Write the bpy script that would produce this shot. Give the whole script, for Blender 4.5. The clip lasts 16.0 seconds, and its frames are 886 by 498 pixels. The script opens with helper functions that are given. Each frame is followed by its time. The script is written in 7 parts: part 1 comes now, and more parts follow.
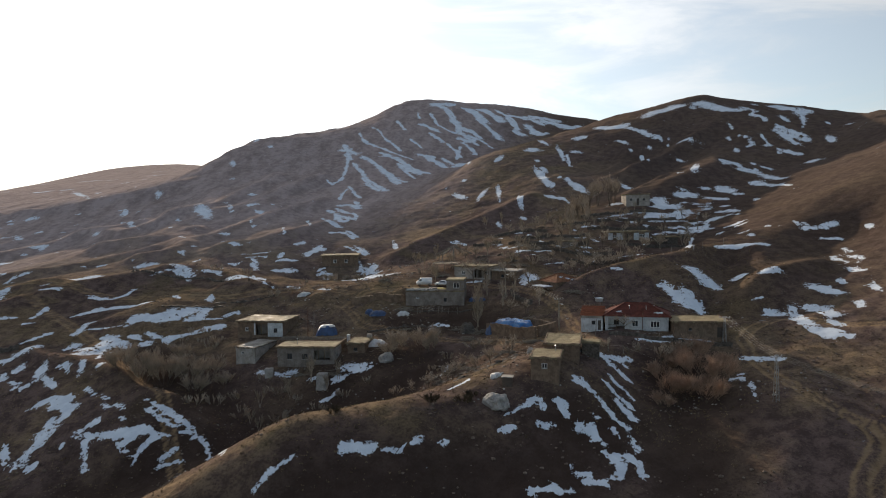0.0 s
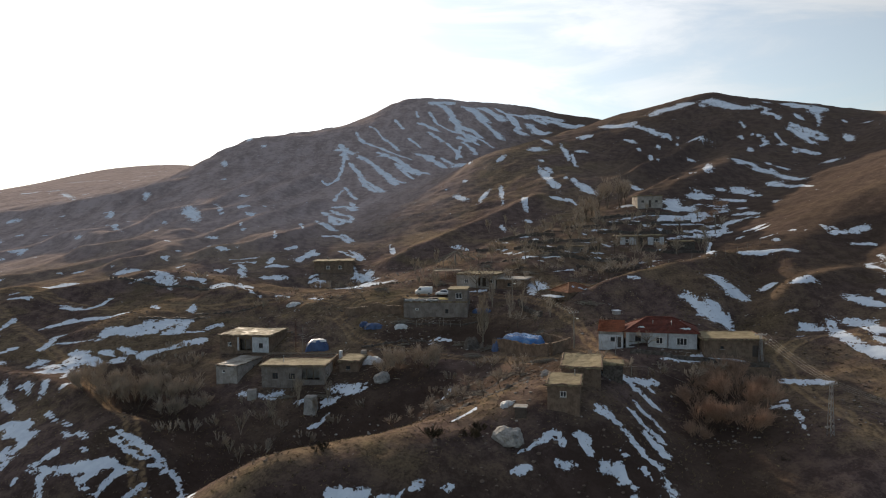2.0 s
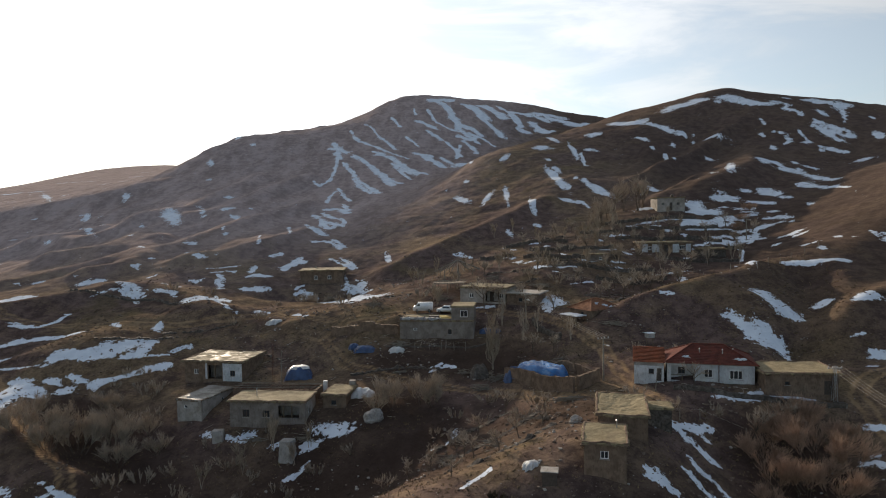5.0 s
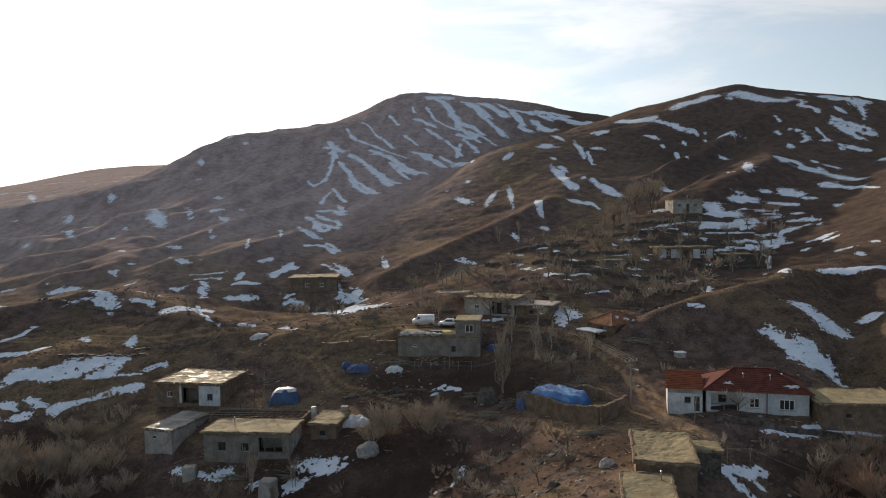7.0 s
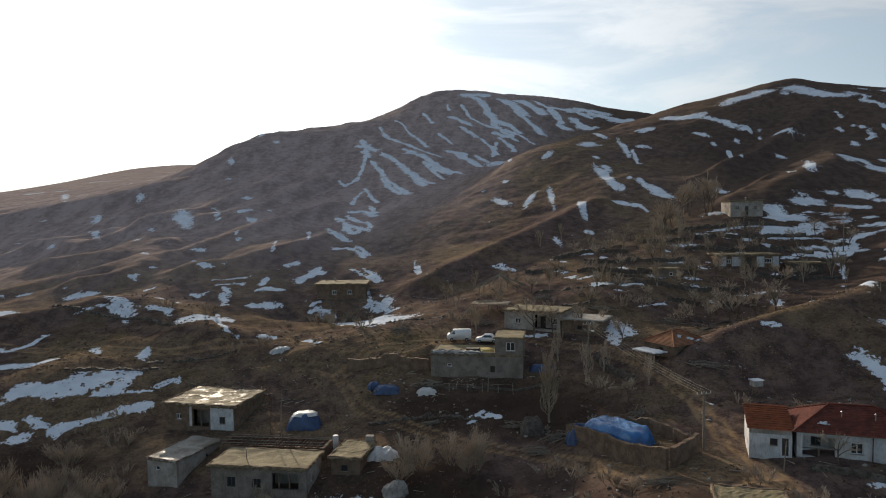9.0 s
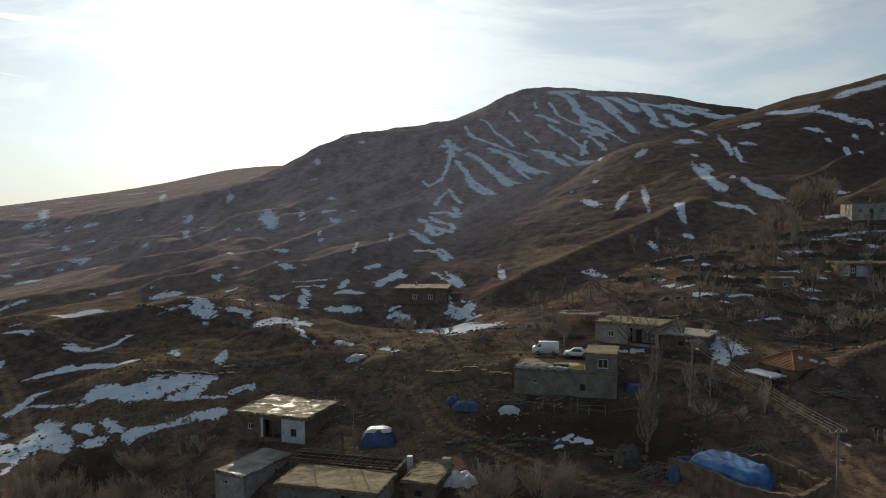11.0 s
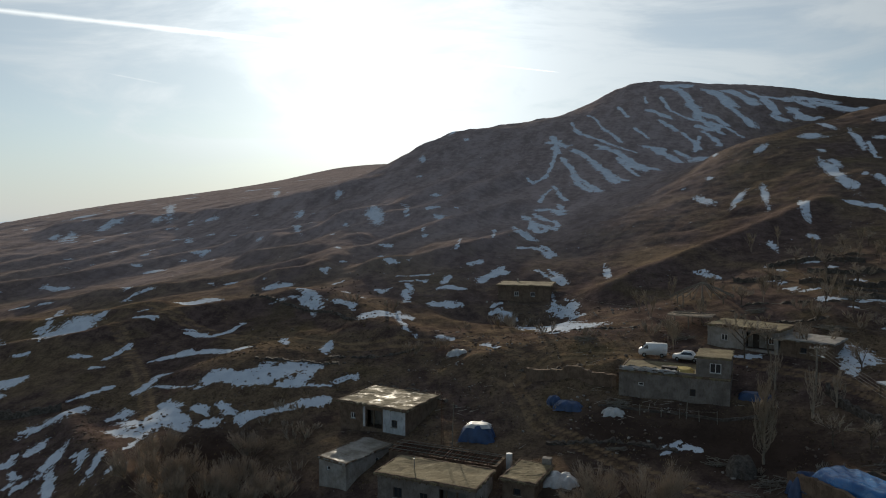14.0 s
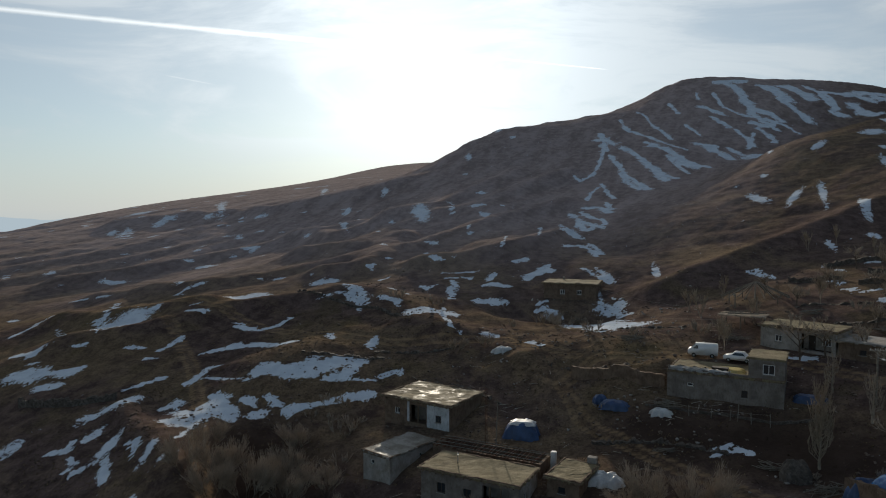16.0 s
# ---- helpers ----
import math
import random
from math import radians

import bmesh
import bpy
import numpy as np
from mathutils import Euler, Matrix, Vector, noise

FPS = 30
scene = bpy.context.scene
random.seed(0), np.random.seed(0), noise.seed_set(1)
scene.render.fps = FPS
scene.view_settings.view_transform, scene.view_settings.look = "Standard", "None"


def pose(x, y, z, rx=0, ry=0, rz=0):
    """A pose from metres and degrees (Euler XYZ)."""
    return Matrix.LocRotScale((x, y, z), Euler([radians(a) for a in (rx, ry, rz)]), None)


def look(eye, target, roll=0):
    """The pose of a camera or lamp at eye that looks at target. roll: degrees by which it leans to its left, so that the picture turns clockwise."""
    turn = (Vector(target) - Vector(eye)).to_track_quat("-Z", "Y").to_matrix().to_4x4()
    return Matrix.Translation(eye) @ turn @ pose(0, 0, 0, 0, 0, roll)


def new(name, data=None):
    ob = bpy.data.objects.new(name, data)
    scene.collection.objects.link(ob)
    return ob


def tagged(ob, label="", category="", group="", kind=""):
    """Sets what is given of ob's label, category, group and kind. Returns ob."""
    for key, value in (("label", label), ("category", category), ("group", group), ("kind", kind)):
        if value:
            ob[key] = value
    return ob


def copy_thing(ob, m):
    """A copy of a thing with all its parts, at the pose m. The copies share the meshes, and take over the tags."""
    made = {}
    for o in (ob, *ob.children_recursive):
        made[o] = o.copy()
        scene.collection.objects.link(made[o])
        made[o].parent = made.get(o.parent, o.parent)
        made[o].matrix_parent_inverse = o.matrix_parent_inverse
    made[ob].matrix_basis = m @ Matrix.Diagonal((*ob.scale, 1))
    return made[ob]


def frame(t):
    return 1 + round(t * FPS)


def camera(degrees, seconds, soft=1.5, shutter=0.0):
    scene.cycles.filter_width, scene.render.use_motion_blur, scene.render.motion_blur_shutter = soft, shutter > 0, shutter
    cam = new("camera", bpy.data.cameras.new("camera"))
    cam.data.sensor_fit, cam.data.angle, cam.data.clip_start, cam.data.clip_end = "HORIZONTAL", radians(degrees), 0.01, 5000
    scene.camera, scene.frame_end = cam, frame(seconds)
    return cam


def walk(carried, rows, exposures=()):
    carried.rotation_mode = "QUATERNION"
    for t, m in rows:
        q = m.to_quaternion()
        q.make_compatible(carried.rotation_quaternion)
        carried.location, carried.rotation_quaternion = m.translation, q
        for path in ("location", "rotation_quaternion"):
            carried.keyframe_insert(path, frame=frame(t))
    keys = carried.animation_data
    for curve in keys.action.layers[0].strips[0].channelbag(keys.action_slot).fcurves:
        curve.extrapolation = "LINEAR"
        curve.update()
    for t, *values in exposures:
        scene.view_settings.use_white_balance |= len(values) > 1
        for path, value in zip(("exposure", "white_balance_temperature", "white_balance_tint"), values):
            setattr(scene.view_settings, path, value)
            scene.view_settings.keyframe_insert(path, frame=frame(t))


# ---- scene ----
# ---- camera ----
cam = camera(65.3, 16.0, 1.05)
PATH = [
    (0, (4.708, -4.314, 28.248), (4.594, -2.32, 28.138), -0.9),
    (0.5, (4.345, -1.228, 28.468), (4.233, 0.766, 28.359), -0.9),
    (1, (4.064, 1.998, 28.616), (3.951, 3.991, 28.506), -0.9),
    (1.5, (3.698, 5.311, 28.738), (3.587, 7.305, 28.629), -0.9),
    (2, (3.35, 8.563, 28.799), (3.241, 10.558, 28.691), -0.9),
    (2.5, (3.048, 11.741, 28.918), (2.939, 13.735, 28.81), -0.9),
    (3, (2.712, 14.942, 29.078), (2.605, 16.936, 28.97), -0.9),
    (3.5, (2.325, 18.111, 29.196), (2.22, 20.105, 29.088), -0.9),
    (4, (2.054, 21.34, 29.289), (1.95, 23.334, 29.182), -0.9),
    (6.5, (0.375, 37.34, 29.857), (0.278, 39.335, 29.752), -0.9),
    (7, (0.046, 40.381, 30.003), (-0.05, 42.376, 29.898), -0.9),
    (7.5, (-0.346, 43.453, 30.169), (-0.44, 45.448, 30.064), -0.8),
    (8, (-0.597, 46.47, 30.308), (-0.702, 48.465, 30.203), -0.9),
    (8.5, (-0.922, 49.264, 30.54), (-1.061, 51.256, 30.434), -0.8),
    (9, (-1.244, 51.851, 30.648), (-1.436, 53.839, 30.543), -0.7),
    (11.5, (-2.126, 59.923, 30.986), (-2.621, 61.858, 30.884), -0.3),
    (12, (-2.192, 60.093, 30.9), (-2.743, 62.013, 30.798), -0.1),
    (12.5, (-2.139, 60.088, 30.823), (-2.733, 61.995, 30.72), -0.1),
    (13, (-2.115, 60.021, 30.755), (-2.744, 61.916, 30.65), -0.1),
    (13.5, (-2.157, 59.918, 30.654), (-2.831, 61.798, 30.549), 0.0),
    (14, (-2.183, 59.999, 30.497), (-2.902, 61.862, 30.391), 0.0),
    (14.5, (-2.178, 60.134, 30.35), (-2.938, 61.981, 30.244), 0.0),
    (15, (-2.236, 60.049, 30.247), (-3.028, 61.883, 30.14), 0.1),
    (15.5, (-2.197, 60.121, 30.24), (-3.017, 61.943, 30.131), 0.1),
    (16, (-2.218, 60.168, 30.125), (-3.058, 61.98, 30.015), 0.2),
]
walk(cam, [(t, look(eye, target, roll)) for t, eye, target, roll in PATH],
     [(0.0, 0.98, 6350, 14), (8.0, 0.98, 6350, 14), (9.0, 0.76, 6250, 12), (11.5, 0.28, 6150, 9), (16.0, 0.05, 5930, 9)])


# ---- daylight ----
SUN_AZ, SUN_EL = -27.0, 15.4      # degrees from +y towards +x, and above the horizon
sun_dir = Vector((math.sin(radians(SUN_AZ)) * math.cos(radians(SUN_EL)),
                  math.cos(radians(SUN_AZ)) * math.cos(radians(SUN_EL)), math.sin(radians(SUN_EL))))
sun = new("sun", bpy.data.lights.new("sun", "SUN"))
sun.data.energy, sun.data.angle, sun.data.color = 3.2, radians(1.0), (1.0, 0.84, 0.62)
sun.matrix_world = look(sun_dir * 800, (0, 0, 0))

world = bpy.data.worlds.new("world")
scene.world = world
world.use_nodes = True


def graph(tree):
    """Short helpers to add and join nodes of one tree."""
    tree.nodes.clear()

    def add(kind, **values):
        node = tree.nodes.new(kind)
        for key, value in values.items():
            if key == "inputs":
                for name, v in value.items():
                    if isinstance(v, bpy.types.NodeSocket):
                        tree.links.new(v, node.inputs[name])
                    else:
                        node.inputs[name].default_value = v
            else:
                setattr(node, key, value)
        return node

    def maths(op, a, b=0.0, c=0.0, clamp=False):
        node = tree.nodes.new("ShaderNodeMath")
        node.operation, node.use_clamp = op, clamp
        for i, v in enumerate((a, b, c)):
            if isinstance(v, bpy.types.NodeSocket):
                tree.links.new(v, node.inputs[i])
            else:
                node.inputs[i].default_value = v
        return node.outputs[0]

    def mix(fac, a, b, mode="MIX"):
        node = tree.nodes.new("ShaderNodeMix")
        node.data_type, node.blend_type = "RGBA", mode
        for i, v in ((0, fac), (6, a), (7, b)):
            if isinstance(v, bpy.types.NodeSocket):
                tree.links.new(v, node.inputs[i])
            else:
                node.inputs[i].default_value = (*v, 1) if isinstance(v, tuple) and len(v) == 3 else v
        return node.outputs[2]

    def ramp(value, lo, hi):
        node = tree.nodes.new("ShaderNodeMapRange")
        node.interpolation_type = "SMOOTHSTEP"
        tree.links.new(value, node.inputs[0])
        node.inputs[1].default_value, node.inputs[2].default_value = lo, hi
        return node.outputs[0]

    def noise_at(vector, scale, detail=4.0, rough=0.55, stretch=None, distortion=0.0):
        if stretch:
            m = tree.nodes.new("ShaderNodeMapping")
            tree.links.new(vector, m.inputs[0])
            m.inputs["Rotation"].default_value = stretch[0]
            m.inputs["Scale"].default_value = stretch[1]
            vector = m.outputs[0]
        node = tree.nodes.new("ShaderNodeTexNoise")
        tree.links.new(vector, node.inputs["Vector"])
        node.inputs["Scale"].default_value, node.inputs["Detail"].default_value = scale, detail
        node.inputs["Roughness"].default_value, node.inputs["Distortion"].default_value = rough, distortion
        return node.outputs["Fac"]

    return add, maths, mix, ramp, noise_at


def make_sky():
    add, maths, mix, ramp, noise_at = graph(world.node_tree)
    link = world.node_tree.links.new
    sky = add("ShaderNodeTexSky", sky_type="NISHITA", sun_disc=False, sun_elevation=radians(SUN_EL),
              sun_rotation=radians(SUN_AZ), altitude=1700, air_density=1.0, dust_density=0.9, ozone_density=1.0)
    way = add("ShaderNodeTexCoord").outputs["Generated"]
    part_xyz = add("ShaderNodeSeparateXYZ", inputs={0: way})
    z = part_xyz.outputs["Z"]
    # thin high cloud, drawn out in slanting wisps
    wisps = noise_at(way, 2.6, 7.0, 0.6, ((radians(6), radians(14), radians(-20)), (1.0, 1.0, 4.2)), 0.9)
    broad = noise_at(way, 1.3, 3.0, 0.5, ((0, radians(10), 0), (1.0, 1.0, 3.0)), 0.3)
    cloud = maths("MULTIPLY", ramp(maths("ADD", maths("MULTIPLY", wisps, 0.65), maths("MULTIPLY", broad, 0.35)), 0.43, 0.58), ramp(z, 0.02, 0.12))
    # one vapour trail: a narrow band along a great circle
    trail_n = Vector((-0.8102, 0.5372, 0.2344)).cross(Vector((-0.21, 0.9581, 0.1949))).normalized()
    off = add("ShaderNodeVectorMath", operation="DOT_PRODUCT", inputs={0: way, 1: trail_n}).outputs["Value"]
    along = ramp(maths("MULTIPLY", part_xyz.outputs["X"], -1.0), 0.19, 0.55)
    ragged = noise_at(way, 40.0, 3.0)
    width = maths("MULTIPLY_ADD", along, 0.0034, 0.0008)
    trail = maths("SUBTRACT", 1.0, maths("DIVIDE", maths("ABSOLUTE", off), maths("MULTIPLY", width, maths("ADD", ragged, 0.5))), clamp=True)
    trail = maths("MULTIPLY", trail, ramp(maths("MULTIPLY", part_xyz.outputs["X"], -1.0), 0.195, 0.215))
    short_n = Vector((-0.7159, 0.6757, 0.176)).cross(Vector((-0.6722, 0.7211, 0.1679))).normalized()
    off = add("ShaderNodeVectorMath", operation="DOT_PRODUCT", inputs={0: way, 1: short_n}).outputs["Value"]
    short = maths("SUBTRACT", 1.0, maths("DIVIDE", maths("ABSOLUTE", off), 0.0013), clamp=True)
    ends = maths("ABSOLUTE", maths("ADD", part_xyz.outputs["X"], 0.694))
    short = maths("MULTIPLY", maths("MULTIPLY", short, maths("SUBTRACT", 1.0, ramp(ends, 0.012, 0.026))), ramp(part_xyz.outputs["Y"], 0.0, 0.1))
    trail = maths("MULTIPLY_ADD", short, 0.3, trail)
    # cloud scatters the light that comes through it: brightest towards the sun
    near_sun = add("ShaderNodeVectorMath", operation="DOT_PRODUCT", inputs={0: way, 1: sun_dir}).outputs["Value"]
    # the veil of cloud thins out away from the sun, where the sky is bluer
    thin = maths("MULTIPLY_ADD", ramp(near_sun, -0.5, 0.5), 0.36, 0.28)
    veil = maths("MULTIPLY_ADD", trail, 0.5, maths("MULTIPLY_ADD", cloud, 0.22, thin), clamp=True)
    glow = maths("POWER", maths("MAXIMUM", near_sun, 0.0), 48.0)
    side = maths("POWER", maths("MULTIPLY_ADD", near_sun, 0.5, 0.5, clamp=True), 5.0)
    bright = maths("ADD", maths("MULTIPLY_ADD", side, 5.9, 1.3), maths("MULTIPLY", glow, 4.8))
    bright = maths("MULTIPLY", bright, maths("MULTIPLY_ADD", cloud, 0.26, 0.86))
    bright = maths("MULTIPLY_ADD", trail, 4.2, bright)
    white = add("ShaderNodeCombineColor", inputs={0: maths("MULTIPLY", bright, 0.985), 1: bright, 2: maths("MULTIPLY", bright, 0.955)}).outputs[0]
    air = mix(1.0, sky.outputs[0], (0.94, 1.0, 0.94), "MULTIPLY")
    sheet = mix(veil, air, white)
    # pale haze low over the plain
    low = maths("SUBTRACT", 1.0, ramp(z, -0.03, 0.13))
    dull = maths("MULTIPLY_ADD", glow, 5.0, 5.2)
    haze = add("ShaderNodeCombineColor", inputs={0: maths("MULTIPLY", dull, 0.97), 1: dull, 2: maths("MULTIPLY", dull, 0.96)}).outputs[0]
    sheet = mix(maths("MULTIPLY", low, 0.85), sheet, haze)
    back = add("ShaderNodeBackground", inputs={"Color": sheet, "Strength": 0.1})
    out = add("ShaderNodeOutputWorld")
    link(back.outputs[0], out.inputs[0])


make_sky()


# ---- materials ----
def surface(name, base, other, scale=3.0, rough=0.85, metal=0.0, bump=0.3, fine=40.0, dirt=None, dirt_amount=0.5, spread=(0.35, 0.65), wet=0.0):
    """A weathered surface: two tones mixed by a coarse noise, fine grain, stains of a third colour, relief."""
    mat = bpy.data.materials.new(name)
    mat.use_nodes = True
    add, maths, mix, ramp, noise_at = graph(mat.node_tree)
    link = mat.node_tree.links.new
    where = add("ShaderNodeTexCoord").outputs["Object"]
    shift = add("ShaderNodeVectorMath", operation="ADD",
                inputs={0: where, 1: add("ShaderNodeCombineXYZ", inputs={0: maths("MULTIPLY", add("ShaderNodeObjectInfo").outputs["Random"], 37.0)}).outputs[0]}).outputs[0]
    big = noise_at(shift, scale, 5.0)
    small = noise_at(shift, fine, 3.0, 0.7)
    colour = mix(ramp(big, *spread), base, other)
    colour = mix(maths("MULTIPLY", ramp(small, 0.25, 0.8), 0.45), colour, mix(1.0, colour, (0.55, 0.53, 0.5), "MULTIPLY"))
    if dirt:
        spots = noise_at(shift, scale * 0.45, 6.0, 0.68, None, 0.8)
        colour = mix(maths("MULTIPLY", ramp(spots, 0.5, 0.66), dirt_amount), colour, dirt)
    if rough > 0.8 and scale < 2:
        worn = noise_at(shift, 5.0, 5.0, 0.7, ((0, 0, 0), (1.0, 1.0, 0.35)))
        colour = mix(maths("MULTIPLY", ramp(worn, 0.48, 0.66), 0.5), colour, mix(1.0, colour, (0.5, 0.46, 0.42), "MULTIPLY"))
    gloss, dull = 0.5 if rough < 0.8 else 0.08, maths("MULTIPLY_ADD", big, 0.2, rough - 0.1, clamp=True)
    if wet:
        pools = ramp(noise_at(shift, 0.55, 4.0, 0.6, None, 0.6), 0.42, 0.68)
        gloss, dull = maths("MULTIPLY_ADD", pools, wet, 0.06), maths("MULTIPLY_ADD", pools, -0.4, 0.9)
    shader = add("ShaderNodeBsdfPrincipled", inputs={"Base Color": colour, "Metallic": metal, "Specular IOR Level": gloss, "Roughness": dull})
    relief = add("ShaderNodeBump", inputs={"Strength": bump, "Distance": 0.05, "Height": maths("ADD", maths("MULTIPLY", small, 0.4), big)})
    link(relief.outputs[0], shader.inputs["Normal"])
    out = add("ShaderNodeOutputMaterial")
    link(shader.outputs[0], out.inputs[0])
    return mat


M = {
    "plaster": surface("plaster", (0.4, 0.37, 0.335), (0.29, 0.262, 0.235), 0.8, 0.9, dirt=(0.2, 0.17, 0.13), dirt_amount=0.6),
    "whitewash": surface("whitewash", (0.58, 0.59, 0.6), (0.44, 0.45, 0.46), 0.7, 0.85, dirt=(0.34, 0.31, 0.27), dirt_amount=0.45),
    "plinth": surface("plinth", (0.12, 0.11, 0.1), (0.2, 0.18, 0.16), 1.5, dirt=(0.08, 0.07, 0.06)),
    "mud": surface("mud", (0.21, 0.15, 0.108), (0.135, 0.096, 0.07), 1.1, 0.95, bump=0.7, dirt=(0.18, 0.14, 0.1), dirt_amount=0.5),
    "grey_render": surface("grey_render", (0.255, 0.222, 0.195), (0.175, 0.15, 0.13), 0.9, 0.95, bump=0.5, dirt=(0.12, 0.1, 0.08), dirt_amount=0.5),
    "stone": surface("stone", (0.13, 0.11, 0.092), (0.07, 0.06, 0.052), 3.0, 0.95, bump=0.9, fine=9.0, dirt=(0.2, 0.175, 0.15), dirt_amount=0.6),
    "earth_roof": surface("earth_roof", (0.3, 0.25, 0.155), (0.2, 0.165, 0.1), 0.7, 0.9, bump=0.8, fine=9.0, dirt=(0.13, 0.105, 0.068), dirt_amount=0.7, spread=(0.3, 0.7)),
    "wet_roof": surface("wet_roof", (0.32, 0.27, 0.18), (0.2, 0.165, 0.105), 0.7, 0.9, bump=0.8, fine=9.0, dirt=(0.13, 0.105, 0.068), dirt_amount=0.7, wet=0.05),
    "wet_slab": surface("wet_slab", (0.34, 0.32, 0.29), (0.22, 0.2, 0.17), 0.6, 0.9, bump=0.4, fine=8.0, dirt=(0.13, 0.11, 0.08), dirt_amount=0.7, wet=0.35),
    "straw": surface("straw", (0.55, 0.45, 0.19), (0.4, 0.32, 0.13), 2.5, 0.9, bump=0.8, fine=25.0),
    "pale_wood": surface("pale_wood", (0.5, 0.44, 0.36), (0.34, 0.29, 0.23), 3.0, 0.8, bump=0.3),
    "rubble": surface("rubble", (0.2, 0.155, 0.125), (0.12, 0.09, 0.072), 3.0, 0.95, bump=0.5, fine=9.0),
    "concrete": surface("concrete", (0.4, 0.38, 0.35), (0.3, 0.28, 0.26), 1.2, 0.85, dirt=(0.16, 0.15, 0.13), dirt_amount=0.6),
    "tile_red": surface("tile_red", (0.15, 0.05, 0.037), (0.1, 0.037, 0.03), 1.3, 0.85, bump=0.3, dirt=(0.07, 0.04, 0.03), dirt_amount=0.5),
    "tile_orange": surface("tile_orange", (0.29, 0.1, 0.055), (0.2, 0.075, 0.045), 1.3, 0.85, bump=0.3, dirt=(0.13, 0.07, 0.05), dirt_amount=0.5),
    "tile_rust": surface("tile_rust", (0.29, 0.14, 0.08), (0.2, 0.1, 0.062), 1.3, 0.85, bump=0.3, dirt=(0.09, 0.06, 0.045), dirt_amount=0.5),
    "rust": surface("rust", (0.13, 0.055, 0.036), (0.08, 0.038, 0.028), 2.5, 0.85, bump=0.3, dirt=(0.3, 0.2, 0.14)),
    "timber": surface("timber", (0.2, 0.15, 0.1), (0.12, 0.09, 0.065), 5.0, 0.9, bump=0.5),
    "grey_timber": surface("grey_timber", (0.26, 0.23, 0.19), (0.17, 0.15, 0.12), 5.0, 0.9, bump=0.5),
    "bark": surface("bark", (0.16, 0.125, 0.095), (0.1, 0.08, 0.062), 6.0, 0.95, bump=0.5),
    "twig": surface("twig", (0.42, 0.345, 0.265), (0.3, 0.245, 0.19), 1.0, 0.95, bump=0.0),
    "poplar_twig": surface("poplar_twig", (0.37, 0.3, 0.22), (0.26, 0.21, 0.155), 1.0, 0.95, bump=0.0),
    "red_twig": surface("red_twig", (0.4, 0.27, 0.19), (0.3, 0.2, 0.145), 1.0, 0.95, bump=0.0),
    "dry_grass": surface("dry_grass", (0.26, 0.2, 0.11), (0.16, 0.12, 0.07), 0.4, 0.95, bump=0.0),
    "scrub": surface("scrub", (0.09, 0.07, 0.045), (0.06, 0.048, 0.034), 0.6, 0.95, bump=0.0),
    # the light-blue third colour paints highlights onto the tarpaulin
    "blue_tarp": surface("blue_tarp", (0.045, 0.17, 0.41), (0.024, 0.095, 0.26), 0.9, 0.28, bump=0.7, fine=7.0, dirt=(0.2, 0.33, 0.5), dirt_amount=0.6),
    "dark_tarp": surface("dark_tarp", (0.035, 0.075, 0.18), (0.024, 0.048, 0.11), 0.9, 0.5, bump=0.5, fine=9.0),
    "white_sheet": surface("white_sheet", (0.6, 0.6, 0.6), (0.46, 0.46, 0.46), 1.4, 0.5, bump=0.5, fine=8.0, dirt=(0.4, 0.38, 0.34), dirt_amount=0.4),
    "snow": surface("snow", (0.58, 0.62, 0.68), (0.48, 0.52, 0.58), 0.8, 0.7, bump=0.35, fine=7.0, dirt=(0.62, 0.6, 0.57), dirt_amount=0.3),
    "car_white": surface("car_white", (0.8, 0.8, 0.8), (0.76, 0.76, 0.76), 0.4, 0.3, bump=0.0, dirt=(0.5, 0.46, 0.4), dirt_amount=0.3),
    "rubber": surface("rubber", (0.025, 0.025, 0.025), (0.04, 0.038, 0.035), 3.0, 0.85, bump=0.2),
    "steel": surface("steel", (0.4, 0.4, 0.4), (0.3, 0.3, 0.3), 3.0, 0.45, 0.9, bump=0.1),
    "frame_white": surface("frame_white", (0.75, 0.75, 0.74), (0.68, 0.68, 0.66), 2.0, 0.5, bump=0.1),
    "dark_wood": surface("dark_wood", (0.07, 0.05, 0.038), (0.045, 0.034, 0.026), 4.0, 0.7, bump=0.3),
    "porcelain": surface("porcelain", (0.6, 0.58, 0.55), (0.5, 0.48, 0.46), 2.0, 0.3, bump=0.0),
    "cable": surface("cable", (0.45, 0.4, 0.34), (0.36, 0.32, 0.27), 2.0, 0.85, 0.0, bump=0.0),
    "hay": surface("hay", (0.33, 0.26, 0.13), (0.22, 0.17, 0.09), 3.0, 0.95, bump=0.8, fine=30.0),
}


def glass():
    mat = bpy.data.materials.new("window_glass")
    mat.use_nodes = True
    add, maths, mix, ramp, noise_at = graph(mat.node_tree)
    shader = add("ShaderNodeBsdfPrincipled", inputs={"Base Color": (0.03, 0.035, 0.04, 1), "Roughness": 0.08, "IOR": 1.5})
    out = add("ShaderNodeOutputMaterial")
    mat.node_tree.links.new(shader.outputs[0], out.inputs[0])
    return mat


M["glass"] = glass()


